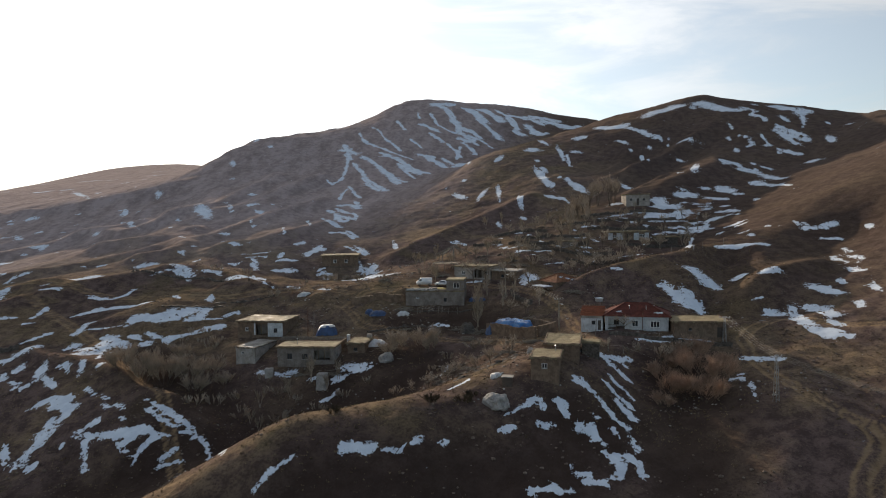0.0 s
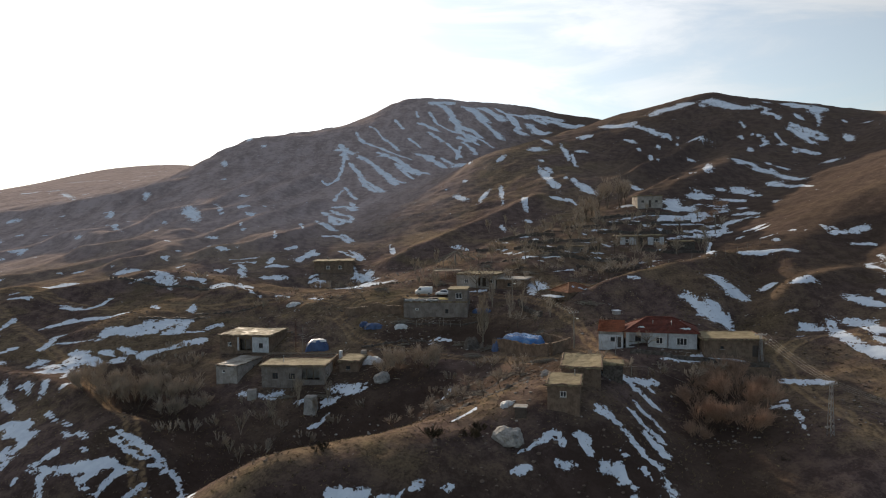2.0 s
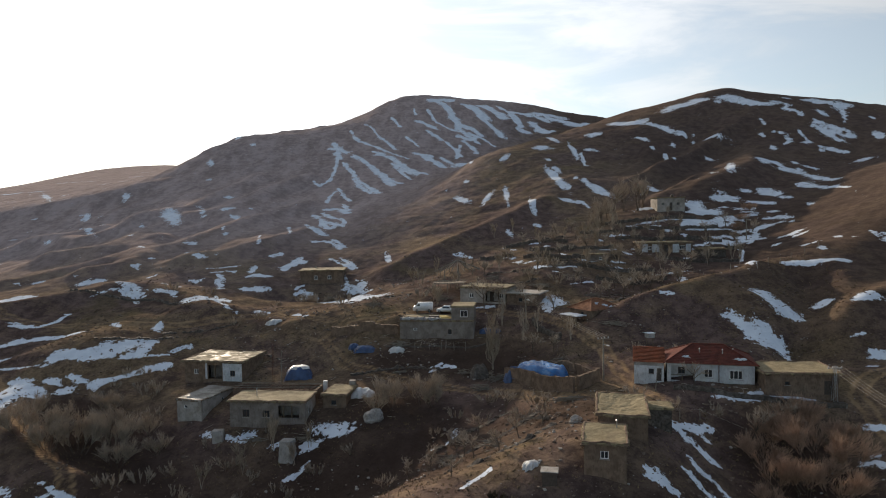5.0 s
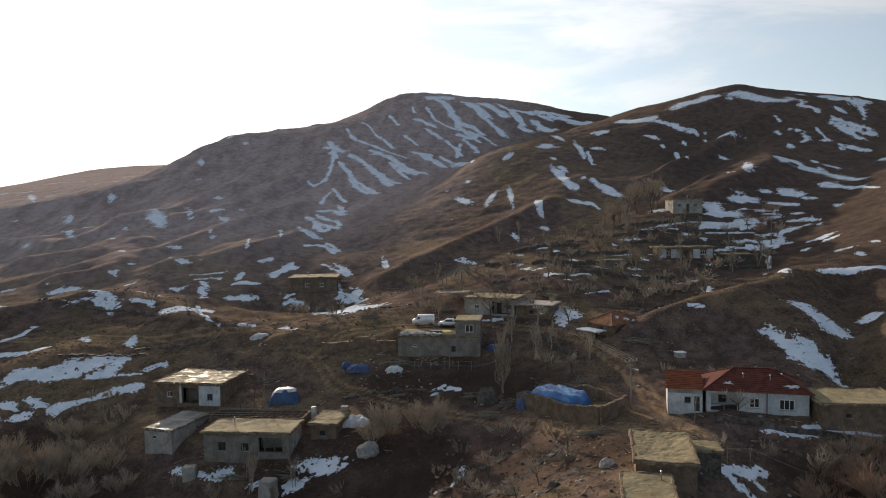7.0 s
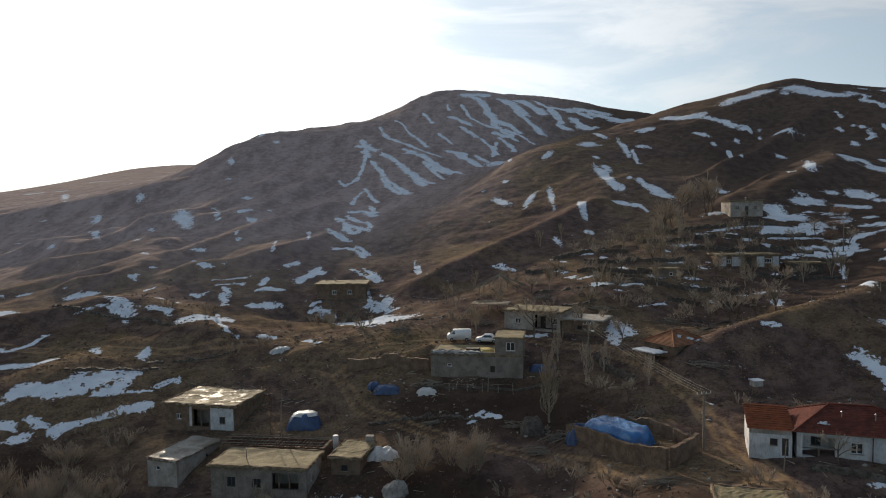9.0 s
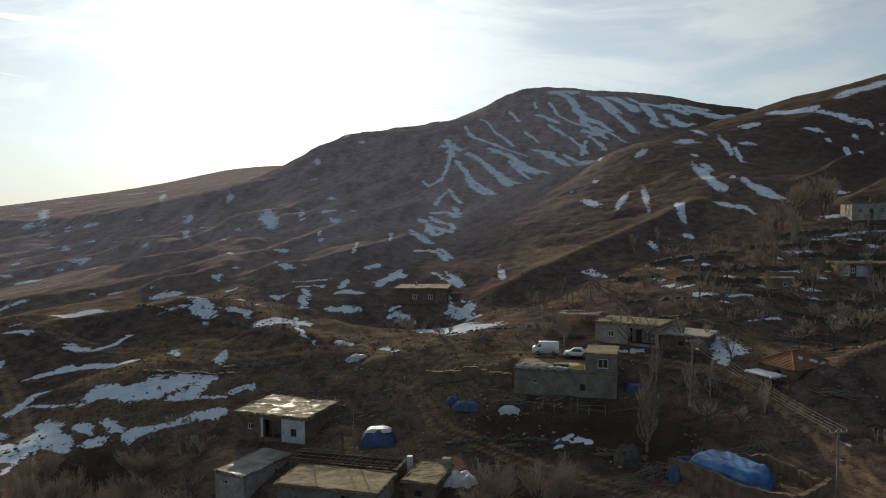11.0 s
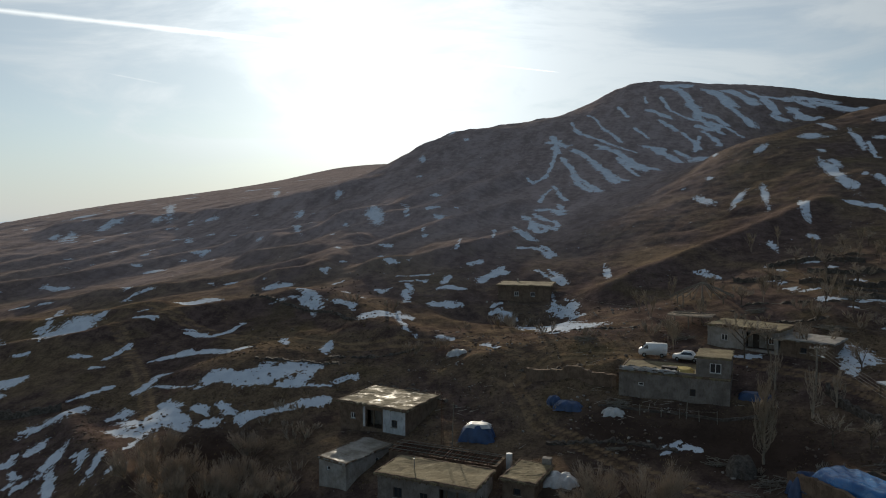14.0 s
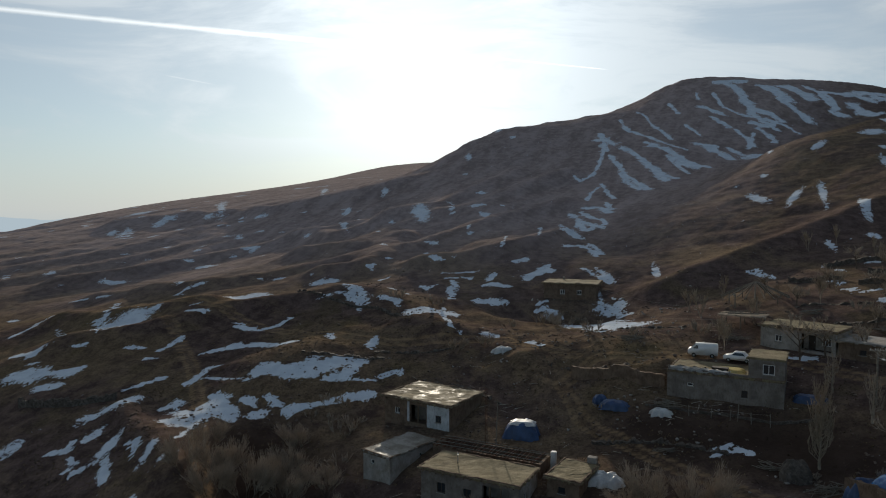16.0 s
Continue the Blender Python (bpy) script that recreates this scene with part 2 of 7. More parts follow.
# ---- the land: crest lines, gullies and benches, as nodes (x, y, z) ----
LAND = {
    "front_spur": [(-50, 66, -14), (-34, 76, -6), (-22, 84, 1), (-9, 89, 2), (2, 96, 2.8), (7, 97, 4), (11, 95, 4.9), (16, 95, 5), (19, 102, 5.2), (22, 110, 5.5)],
    "spur_near_face": [(-20, 72, -7), (-9, 80, 0.2), (3, 84, -0.6), (13, 88, -1.9), (23, 98, 0.8), (29, 105, 0.9)],
    "spur_foot": [(-30, 58, -16), (0, 62, -12), (18, 72, -9), (25, 83, -4.5), (33, 96, -0.8), (39, 108, 1.8), (46, 116, 4.5)],
    "foreground_low": [(-150, 20, -24), (-70, 30, -22), (0, 30, -18), (60, 20, -14), (150, 20, -6)],
    "behind": [(-300, -250, -50), (0, -250, -40), (300, -250, -30)],
    "right_slope": [(38, 68, -8), (45, 82, -2.6), (46, 94, 1.6), (54, 100, 2.6), (62, 106, 3.8), (80, 110, 8), (110, 115, 16)],
    "right_low": [(60, 60, -9), (80, 70, -5), (120, 70, 6)],
    "left_gully": [(-60, 70, -18), (-45, 98, -12.5), (-34, 105, -10), (-20, 112, -6.4), (-8, 115, -3.6), (2, 119, 0.6)],
    "left_bank": [(-40, 94, -9.6), (-46, 103, -6.2), (-51, 111, -2.8), (-63, 121, -0.6), (-72, 130, 0.7), (-79, 138, 1.2), (-88, 146, 3.2), (-80, 156, 6)],
    "bank_face": [(-62, 100, -9), (-72, 110, -6.5), (-85, 120, -4), (-105, 132, -1)],
    "bank_far": [(-90, 80, -19), (-120, 100, -13), (-160, 120, -8)],
    "thicket_hollow": [(-41, 108, -8), (-48, 117, -6), (-54, 124, -4.6), (-62, 131, -2.2), (-42, 124, -3)],
    "house_terrace": [(-50, 142, 2), (-36, 140, 2.4), (-38, 128, -0.4), (-26, 124, -0.8), (-14, 125, 0.8), (-24, 136, 1.6)],
    "snow_field": [(-71, 146, 5.2), (-64, 154, 6.6), (-76, 153, 7.6), (-52, 158, 6.4)],
    "lane": [(-38, 164, 8.4), (-27, 152, 6), (-22, 145, 3.6), (-12, 138, 2.6), (0, 132, 2.6), (10, 124, 4.2), (18, 118, 5.4), (24, 118, 5.6)],
    "dark_slope": [(-16, 146, 5.2), (-2, 143, 4), (8, 138, 4.6), (12, 134, 5.4)],
    "grey_house_terrace": [(-16, 150, 7), (-6, 149, 6.9), (3, 148, 7)],
    "upper_lane": [(-40, 172, 10), (-26, 164, 10.4), (-12, 159, 10.8), (0, 162, 11.4), (12, 158, 11.6), (18, 150, 10.4), (22, 140, 8), (24, 130, 6.6)],
    "red_house_bench": [(26, 122, 6), (32, 118, 5.8), (40, 117, 5.7), (48, 117, 5.8)],
    "hill_foot": [(30, 130, 8.2), (42, 132, 9.2), (52, 129, 8.7), (64, 128, 8.8), (80, 130, 12)],
    "right_hill": [(28, 153, 13), (36, 156, 14.6), (45, 148, 15.3), (52, 145, 13.6), (64, 169, 19.5), (78, 176, 22.5), (92, 187, 27), (110, 194, 35), (130, 204, 44), (180, 220, 60)],
    "hill_flank": [(95, 171, 20.9), (80, 150, 15), (100, 150, 22), (140, 160, 38)],
    "upper_gully": [(30, 163, 12), (38, 169, 13), (46, 181, 16.5), (61, 187, 17.4), (70, 205, 22), (92, 225, 31.8), (111, 247, 38.2), (140, 275, 50)],
    "orchard": [(19, 177, 17), (36, 200, 21), (56, 222, 28.5), (76, 239, 33), (98, 262, 41)],
    "centre_slope": [(-10, 175, 13), (0, 190, 16.5), (14, 213, 22.6), (30, 232, 28)],
    "brook": [(-40, 176, 9.6), (-30, 188, 10.6), (-21, 200, 14.5), (-28, 214, 18), (-40, 236, 21), (-44, 260, 26), (-30, 300, 36), (0, 360, 52), (30, 420, 66)],
    "west_slope": [(-59, 192, 13), (-64, 234, 22.6), (-61, 252, 24.8), (-97, 292, 32.4), (-110, 330, 44)],
    "mound": [(-78, 180, 11.6), (-70, 181, 12)],
    "west_foot": [(-111, 168, 9.5), (-120, 200, 12), (-77, 218, 18.8), (-152, 257, 18), (-200, 220, 10)],
    "middle_spur": [(-33, 231, 19.5), (-24, 250, 27), (-12, 276, 36), (7, 318, 54), (20, 332, 59.5), (36, 348, 64), (47, 360, 67.8), (58, 372, 72)],
    "spur_face": [(11, 262, 35.8), (28, 261, 39.5), (30, 273, 42), (60, 290, 46), (117, 298, 56.8)],
    "second_peak": [(58, 372, 72), (77, 377, 78.4), (95, 368, 80.6), (111, 362, 85.4), (117, 360, 85.8), (140, 350, 79), (166, 335, 74), (190, 325, 69), (240, 300, 70)],
    "second_back": [(130, 440, 60), (260, 420, 50)],
    "summit_ridge": [(-135, 370, 62.5), (-126, 392, 71), (-105, 426, 78), (-90, 440, 82), (-73, 452, 87), (-57, 462, 97.5), (-46, 467, 103.4), (-30, 470, 104), (-15, 485, 105), (8, 500, 104.6), (42, 518, 102), (86, 536, 96), (150, 560, 88)],
    "summit_face": [(-110, 330, 44), (-75, 380, 62), (-40, 410, 76), (0, 430, 80)],
    "west_shoulder": [(-135, 370, 62.5), (-152, 384, 55), (-180, 420, 52)],
    "back_of_summit": [(-100, 560, 75), (40, 640, 80), (250, 600, 60)],
    "far_ridge": [(-620, 1390, 133), (-640, 1190, 114), (-600, 920, 75.5), (-550, 705, 49.5), (-465, 442, 28), (-382, 302, 18.6), (-340, 180, 5)],
    "far_ridge_foot": [(-260, 420, 42), (-330, 620, 60), (-420, 900, 88), (-500, 1250, 118)],
    "behind_far_ridge": [(-900, 1500, 70), (-950, 1000, 10), (-850, 600, -60), (-700, 300, -80), (-600, 60, -80)],
    "plain": [(-2600, 3600, -120), (-2800, 1600, -160), (-2600, 200, -180), (-1800, -1500, -150), (0, 3800, 40), (0, -2000, -120), (2000, -1500, -60), (2600, 600, 60), (2000, 3000, 80)],
    "hinterland": [(300, 300, 70), (400, 100, 50), (500, 700, 60), (0, 1200, 60), (800, 1500, 80)],
}


def land_nodes(step=9.0):
    """Nodes along all the lines of the land, no two closer than three metres."""
    kept = []
    for line in LAND.values():
        for a, b in zip(line, line[1:] + line[-1:]):
            length = math.dist(a[:2], b[:2])
            count = max(1, int(length / (step if length < 200 else length / 3)))
            for i in range(count):
                p = [a[j] + (b[j] - a[j]) * i / count for j in range(3)]
                if all((p[0] - q[0]) ** 2 + (p[1] - q[1]) ** 2 > 9 for q in kept):
                    kept.append(p)
    return np.array(kept)


NODES = land_nodes()


def spread(dx, dy):
    return np.sqrt(dx * dx + dy * dy + 25.0)


def land_weights():
    n = len(NODES)
    a = np.zeros((n + 3, n + 3))
    a[:n, :n] = spread(NODES[:, None, 0] - NODES[None, :, 0], NODES[:, None, 1] - NODES[None, :, 1]) - np.eye(n)
    a[:n, n], a[:n, n + 1:] = 1, NODES[:, :2]
    a[n:, :n] = a[:n, n:].T
    return np.linalg.solve(a, np.concatenate([NODES[:, 2], [0, 0, 0]]))


WEIGHTS = land_weights()


def lattice(ix, iy, seed):
    h = (ix * 374761393 + iy * 668265263 + seed * 974634777) & 0xFFFFFFFF
    h = ((h ^ (h >> 13)) * 1274126177) & 0xFFFFFFFF
    return ((h ^ (h >> 16)) & 0xFFFF) / 65535.0


def grain(x, y, size, seed=0):
    """Smooth value noise between -1 and 1 with bumps of that size in metres."""
    u, v = x / size, y / size
    ix, iy = np.floor(u).astype(np.int64), np.floor(v).astype(np.int64)
    fx, fy = u - ix, v - iy
    fx, fy = fx * fx * (3 - 2 * fx), fy * fy * (3 - 2 * fy)
    top = lattice(ix, iy, seed) * (1 - fx) + lattice(ix + 1, iy, seed) * fx
    low = lattice(ix, iy + 1, seed) * (1 - fx) + lattice(ix + 1, iy + 1, seed) * fx
    return (top * (1 - fy) + low * fy) * 2 - 1


def line_distance(x, y, line):
    best = np.full(len(x), 1e9)
    for (ax, ay), (bx, by) in zip(line, line[1:]):
        l2 = (bx - ax) ** 2 + (by - ay) ** 2
        f = np.clip(((x - ax) * (bx - ax) + (y - ay) * (by - ay)) / l2, 0, 1)
        best = np.minimum(best, np.hypot(x - ax - f * (bx - ax), y - ay - f * (by - ay)))
    return best


# small spurs (and, with a negative height, hollows) on the slopes: nodes (x, y), height and half width
SPURS = {}
SPURS["village"] = [
    ([(-20, 198), (-7, 213), (9, 230), (22, 243)], 2.6, 5.0),
        ([(64, 272), (80, 290), (98, 306)], 1.8, 5.0),
    ([(-88, 186), (-74, 183), (-62, 176), (-52, 168)], 1.6, 4.5),
    ([(-60, 168), (-44, 166), (-34, 160)], 0.9, 4.0),
    ([(-35, 158), (-30, 152.5), (-26.5, 147)], 0.9, 2.4),
    ([(-19, 152), (-14, 156), (-6, 156.6)], 0.5, 2.0),
    ([(-46, 187.0), (-30, 187.5)], -2.0, 4.2),
]
SPURS["west_ribs"] = [
    ([(-74, 335), (-85, 309), (-93, 280), (-104, 270), (-110, 255), (-114, 234), (-127, 231)], 3.0, 6.5),
    ([(-63, 290), (-73, 268), (-81, 249), (-86, 231), (-92, 221), (-92, 205), (-98, 199)], 2.6, 5.5),
    ([(-52, 247), (-57, 230), (-62, 221), (-69, 214), (-77, 210)], 2.2, 4.5),
    ([(-96, 333), (-102, 303), (-110, 278), (-121, 271)], 2.6, 6.5),
    ([(-117, 281), (-123, 266), (-133, 256), (-155, 266)], 2.6, 6.5),
]
SPURS["west_low_ribs"] = [
    ([(-136, 272), (-157, 262), (-170, 245), (-186, 221), (-202, 206)], 2.4, 5.5),
    ([(-146, 329), (-172, 317), (-201, 305), (-244, 305), (-272, 286)], 3.2, 8.0),
    ([(-101, 245), (-101, 213), (-112, 203), (-122, 195), (-139, 191), (-165, 190)], 2.0, 5.0),
    ([(-83, 181), (-92, 177), (-100, 169), (-106, 161), (-113, 155), (-128, 152)], 1.8, 4.0),
    ([(-108, 171), (-124, 166), (-148, 167)], 1.8, 4.5),
]
SPURS["near_forms"] = [
    ([(-23, 70), (-15, 73), (-9, 74), (-3, 75), (3, 78)], -3.4, 5.0),
    ([(-90, 133), (-72, 124), (-57, 114), (-47, 110), (-41, 106)], 1.3, 2.6),
    ([(34, 107), (32, 95), (31, 82)], -1.2, 7.0),
    ([(-34, 100), (-24, 107), (-15, 111)], -0.8, 6.0),
]
SPURS["right_forms"] = [
    ([(24, 146), (32, 150), (44, 157), (55, 165)], 1.8, 4.0),
    ([(32, 139), (41, 139), (48, 136)], -2.2, 5.0),
    ([(63, 160), (55, 143), (48, 128)], -2.6, 4.5),
    ([(58, 140), (66, 145), (77, 150)], 1.6, 3.5),
    ([(57, 130), (64, 131)], -2.0, 4.5),
    ([(98, 275), (82, 258), (65, 240)], 2.4, 8.0),
    ([(96, 263), (81, 250), (73, 243)], 1.6, 6.0),
    ([(71, 274), (58, 260)], 1.6, 7.0),
]


def ground_many(x, y):
    """Height of the ground at arrays of places."""
    x, y = np.asarray(x, float), np.asarray(y, float)
    n, z = len(NODES), np.empty(len(x))
    for i in range(0, len(x), 20000):
        p, q = x[i:i + 20000], y[i:i + 20000]
        z[i:i + 20000] = (spread(p[:, None] - NODES[None, :, 0], q[:, None] - NODES[None, :, 1]) @ WEIGHTS[:n]
                          + WEIGHTS[n] + WEIGHTS[n + 1] * p + WEIGHTS[n + 2] * q)
    away = np.clip((np.hypot(x + 5, y - 130) - 70) / 120, 0, 1)
    # ribs that run down the mountain sides, and small unevenness everywhere
    u, v = 0.8 * x + 0.6 * y, 0.6 * x - 0.8 * y
    west = np.clip((-x - 30) / 50, 0, 1)
    ribs = grain(u, v * 0.22, 16, 3) + 0.5 * grain(u, v * 0.3, 7, 4)
    p, q = 0.89 * x - 0.45 * y, 0.45 * x + 0.89 * y
    folds = 1.1 - 2.2 * np.abs(grain(p, q * 0.16, 15, 5)) + 0.5 * grain(p, q * 0.2, 6, 6)
    wide = grain(p, q * 0.25, 34, 15) - 0.5
    p, q = 0.73 * x - 0.68 * y, 0.68 * x + 0.73 * y
    fingers = 0.9 - 2.0 * np.abs(grain(p, q * 0.18, 13, 16))
    east = np.clip((x - 35) / 30, 0, 1) * np.clip((y - 225) / 30, 0, 1) * np.clip((350 - y) / 40, 0, 1)
    z = z + away * (0.8 * ribs * (1 - west) * (1 - east) + west * np.clip((365 - y) / 60, 0.2, 1) * (0.8 * folds + 1.6 * wide)) + 1.5 * fingers * east
    crest = np.exp(-(line_distance(x, y, [(-135, 370), (-126, 392), (-105, 426), (-90, 440), (-73, 452), (-57, 462)]) / 9.0) ** 2)
    z = z + crest * (1.1 * grain(x, y, 11.0, 31) + 0.7 * grain(x, y, 4.5, 32))
    for group in SPURS.values():
        for line, rise, width in group:
            z = z + rise * np.exp(-(line_distance(x, y, line) / width) ** 2)
    z = z + 0.26 * grain(x, y, 5.0, 7) + 0.12 * grain(x, y, 2.1, 8) + 0.06 * grain(x, y, 0.9, 9)
    return z


def ground(x, y):
    return float(ground_many([x], [y])[0])


# tracks worn into the ground: nodes (x, y) and half width
TRACKS = [
    ([(42, 62), (45, 71), (48.6, 77.5), (51.8, 81), (54.2, 84), (54.4, 86.5), (53.1, 89.5), (50.7, 93.9), (49, 99.8), (48.6, 108), (49.6, 117.7), (53, 122), (60, 126)], 1.7),
    ([(44, 62), (47, 71), (50.6, 77.5), (54, 81), (55.6, 84), (55.4, 87), (53.1, 89.5)], 1.3),
    ([(60, 126), (70, 118), (90, 112)], 1.2),
    ([(24, 117), (18, 119), (10, 124), (0, 132), (-12, 138), (-22, 145), (-27, 152), (-24, 159), (-12, 159), (0, 160)], 1.4),
    ([(24, 117), (22, 128), (21, 138), (17, 148), (11, 155), (0, 160)], 1.3),
    ([(-42, 96), (-51, 111), (-63, 122), (-72, 131), (-80, 139), (-90, 148), (-104, 158), (-130, 170)], 1.3),
    ([(-130, 170), (-105, 168), (-80, 163), (-60, 162), (-40, 166), (-27, 160)], 1.1),
]


# drifts of old snow: x, y, half length, half width, turn in degrees
SNOW = {}
SNOW["yard_front"] = [
    (38.1, 117.1, 5.7, 0.8, 179), (49.8, 110.6, 2.6, 0.8, 157), (44.2, 98.9, 1.7, 0.4, 79),
]
SNOW["middle_spur"] = [
    (28.4, 268.1, 14.4, 1.4, 97), (11.0, 258.4, 10.4, 0.7, 90), (-3.6, 262.3, 5.0, 1.5, 116), (4.9, 259.9, 7.5, 1.0, 77), (18.1, 239.9, 7.2, 1.0, 90),
    (39.9, 252.8, 8.7, 1.4, 113), (32.5, 242.2, 1.7, 1.0, 134), (-6.5, 368.9, 5.1, 3.5, 39), (10.1, 217.9, 3.7, 0.8, 97), (28.0, 313.9, 3.5, 2.6, 140),
    (-22.8, 212.0, 4.8, 0.8, 102), (39.8, 305.8, 9.2, 0.8, 94), (18.2, 224.5, 1.7, 0.9, 112), (33.7, 327.4, 7.7, 1.2, 103),
]
SNOW["far_house"] = [
    (-260.4, 341.0, 45.2, 1.3, 130), (-259.5, 272.4, 6.2, 1.3, 130), (-229.1, 298.0, 2.6, 1.7, 151), (-164.9, 250.7, 2.4, 1.6, 25), (-219.8, 214.5, 2.6, 0.9, 132),
    (-230.0, 206.5, 4.7, 0.7, 142), (-146.3, 259.0, 2.0, 0.8, 143), (-138.1, 268.8, 13.4, 1.2, 127), (-198.0, 296.0, 2.4, 1.7, 35), (-174.8, 232.4, 1.2, 0.9, 114),
]
SNOW["village"] = [
    (-18.5, 122.9, 2.1, 0.9, 0), (-4.6, 141.6, 2.1, 0.4, 5), (-2.1, 119.7, 1.0, 0.4, 112), (15.7, 159.7, 3.2, 1.8, 95), (52.8, 145.6, 2.5, 1.5, 6),
    (44.3, 139.9, 2.1, 0.9, 135), (47.0, 136.9, 2.9, 0.8, 21), (-34.2, 123.3, 1.8, 0.4, 157), (33.7, 150.4, 10.4, 0.4, 81),
]
SNOW["west_far"] = [
    (-248.4, 288.4, 7.1, 1.8, 115), (-247.4, 294.6, 2.9, 1.3, 97), (-249.5, 269.6, 9.2, 1.4, 125), (-244.0, 268.7, 5.7, 0.9, 122), (-257.3, 337.5, 46.9, 1.6, 133),
    (-238.0, 402.0, 60.0, 1.6, 124), (-108.1, 270.8, 8.3, 2.5, 124), (-162.7, 250.0, 2.1, 1.0, 104), (-185.5, 267.9, 3.9, 1.2, 131), (-188.5, 249.9, 4.0, 0.7, 118),
]
SNOW["below_houses"] = [
    (-19.1, 123.7, 3.0, 1.1, 173), (-21.9, 120.6, 1.5, 0.6, 31), (-23.3, 116.3, 1.5, 0.4, 39), (-32.0, 123.5, 1.2, 0.8, 27), (-38.0, 124.5, 1.2, 0.7, 155),
    (-27.3, 121.3, 0.9, 0.4, 15),
]


# drifts drawn out along runnels, banks and ledges: half width and nodes (x, y)
DRIFTS = {}
DRIFTS["summit"] = [
    (3.1, [(-26.7, 457.4), (-13.4, 464.6)]),
    (1.9, [(-25.0, 457.2), (-18.2, 454.0), (-14.5, 443.5), (-11.0, 433.2), (-8.6, 423.0)]),
    (1.5, [(-12.6, 434.8), (-7.7, 427.0), (-1.5, 424.1), (4.6, 419.1)]),
    (1.1, [(-8.6, 423.0), (-3.0, 415.1), (2.9, 408.7)]),
    (3.0, [(-3.1, 457.2), (1.9, 453.2), (6.7, 443.9)]),
    (2.2, [(3.4, 441.9), (8.1, 436.9), (12.7, 431.1), (15.6, 425.7)]),
    (3.3, [(2.6, 462.4), (7.8, 465.2), (12.1, 460.2), (16.7, 451.5)]),
    (1.6, [(14.3, 475.5), (20.7, 464.2), (25.0, 451.3), (27.7, 443.3)]),
    (1.1, [(22.5, 465.2), (26.3, 456.6), (28.1, 444.8)]),
    (2.1, [(25.2, 440.4), (30.4, 436.6)]),
    (2.8, [(35.8, 450.8), (39.0, 443.8), (43.3, 438.6), (46.7, 440.2)]),
    (1.3, [(34.7, 469.5), (41.0, 463.0), (45.4, 457.3)]),
]
DRIFTS["summit_lower"] = [
    (4.5, [(46.2, 464.2), (54.4, 462.2), (60.4, 457.6), (71.3, 467.1)]),
    (3.3, [(22.5, 465.2), (38.0, 467.8), (55.4, 470.3)]),
    (0.8, [(-27.5, 442.7), (-23.7, 432.1), (-21.1, 425.4)]),
    (0.7, [(-35.7, 442.8), (-33.9, 432.6)]),
    (1.5, [(-30.9, 422.0), (-26.0, 419.0), (-21.3, 416.9)]),
    (1.4, [(-25.6, 411.9), (-20.8, 406.4), (-17.7, 402.8)]),
    (1.0, [(-20.2, 425.9), (-12.3, 420.2), (-3.0, 418.3), (6.0, 415.1), (11.2, 407.9)]),
    (1.1, [(-14.7, 400.8), (-10.2, 395.3), (-7.1, 384.3)]),
    (1.3, [(-6.0, 407.7), (-1.5, 402.7), (1.3, 393.5)]),
    (0.7, [(-7.4, 401.9), (-8.9, 379.2)]),
    (1.4, [(-7.5, 413.0), (-3.0, 411.1), (1.5, 416.4)]),
    (1.9, [(-26.4, 379.8), (-20.5, 374.0), (-14.7, 365.8)]),
    (1.1, [(-16.7, 379.7), (-11.0, 372.9)]),
]
DRIFTS["summit_outer"] = [
    (0.3, [(-10.8, 367.3), (-5.5, 368.8), (-1.0, 312.5)]),
    (0.9, [(-36.6, 400.4), (-31.7, 394.8), (-28.5, 390.2)]),
]
DRIFTS["summit_west"] = [
    (1.3, [(-29.3, 382.1), (-22.3, 380.6)]),
    (0.8, [(-47.2, 428.3), (-40.7, 411.9)]),
    (0.6, [(-61.7, 419.4), (-55.8, 410.7), (-51.0, 397.9), (-46.0, 393.3), (-40.8, 385.2)]),
    (0.7, [(-67.6, 408.8), (-64.1, 397.2), (-61.2, 394.1)]),
    (0.8, [(-63.7, 394.8), (-53.8, 387.1), (-44.5, 380.4), (-32.7, 373.2)]),
    (1.4, [(-72.7, 389.0), (-69.6, 380.1), (-66.6, 367.7)]),
    (1.7, [(-74.1, 381.6), (-69.9, 382.0), (-64.9, 377.6)]),
    (0.6, [(-67.1, 367.7), (-65.4, 352.4), (-64.4, 335.4), (-66.7, 329.1)]),
    (1.3, [(-63.5, 362.9), (-57.6, 352.1), (-52.8, 338.6), (-46.2, 327.9), (-39.7, 315.3)]),
    (1.1, [(-53.9, 338.0), (-48.0, 324.5), (-43.1, 315.2)]),
    (1.5, [(-59.3, 372.5), (-51.7, 363.9), (-46.4, 354.6), (-41.0, 342.4), (-35.6, 328.8)]),
]
DRIFTS["summit_west_lower"] = [
    (1.9, [(-51.1, 378.3), (-42.1, 372.8), (-35.9, 364.8), (-32.4, 356.3)]),
    (2.6, [(-37.0, 362.5), (-32.4, 356.3), (-26.6, 348.8)]),
    (1.7, [(-42.3, 346.7), (-36.4, 335.4), (-32.5, 332.7)]),
    (0.7, [(-39.9, 365.3), (-31.3, 345.0), (-28.3, 339.2)]),
    (1.7, [(-32.4, 356.3), (-23.4, 350.4)]),
    (0.8, [(-58.5, 324.3), (-53.9, 312.3), (-49.6, 303.6)]),
    (0.6, [(-58.9, 320.5), (-59.2, 310.8), (-57.9, 297.7)]),
    (0.9, [(-70.3, 329.5), (-67.5, 327.5)]),
]
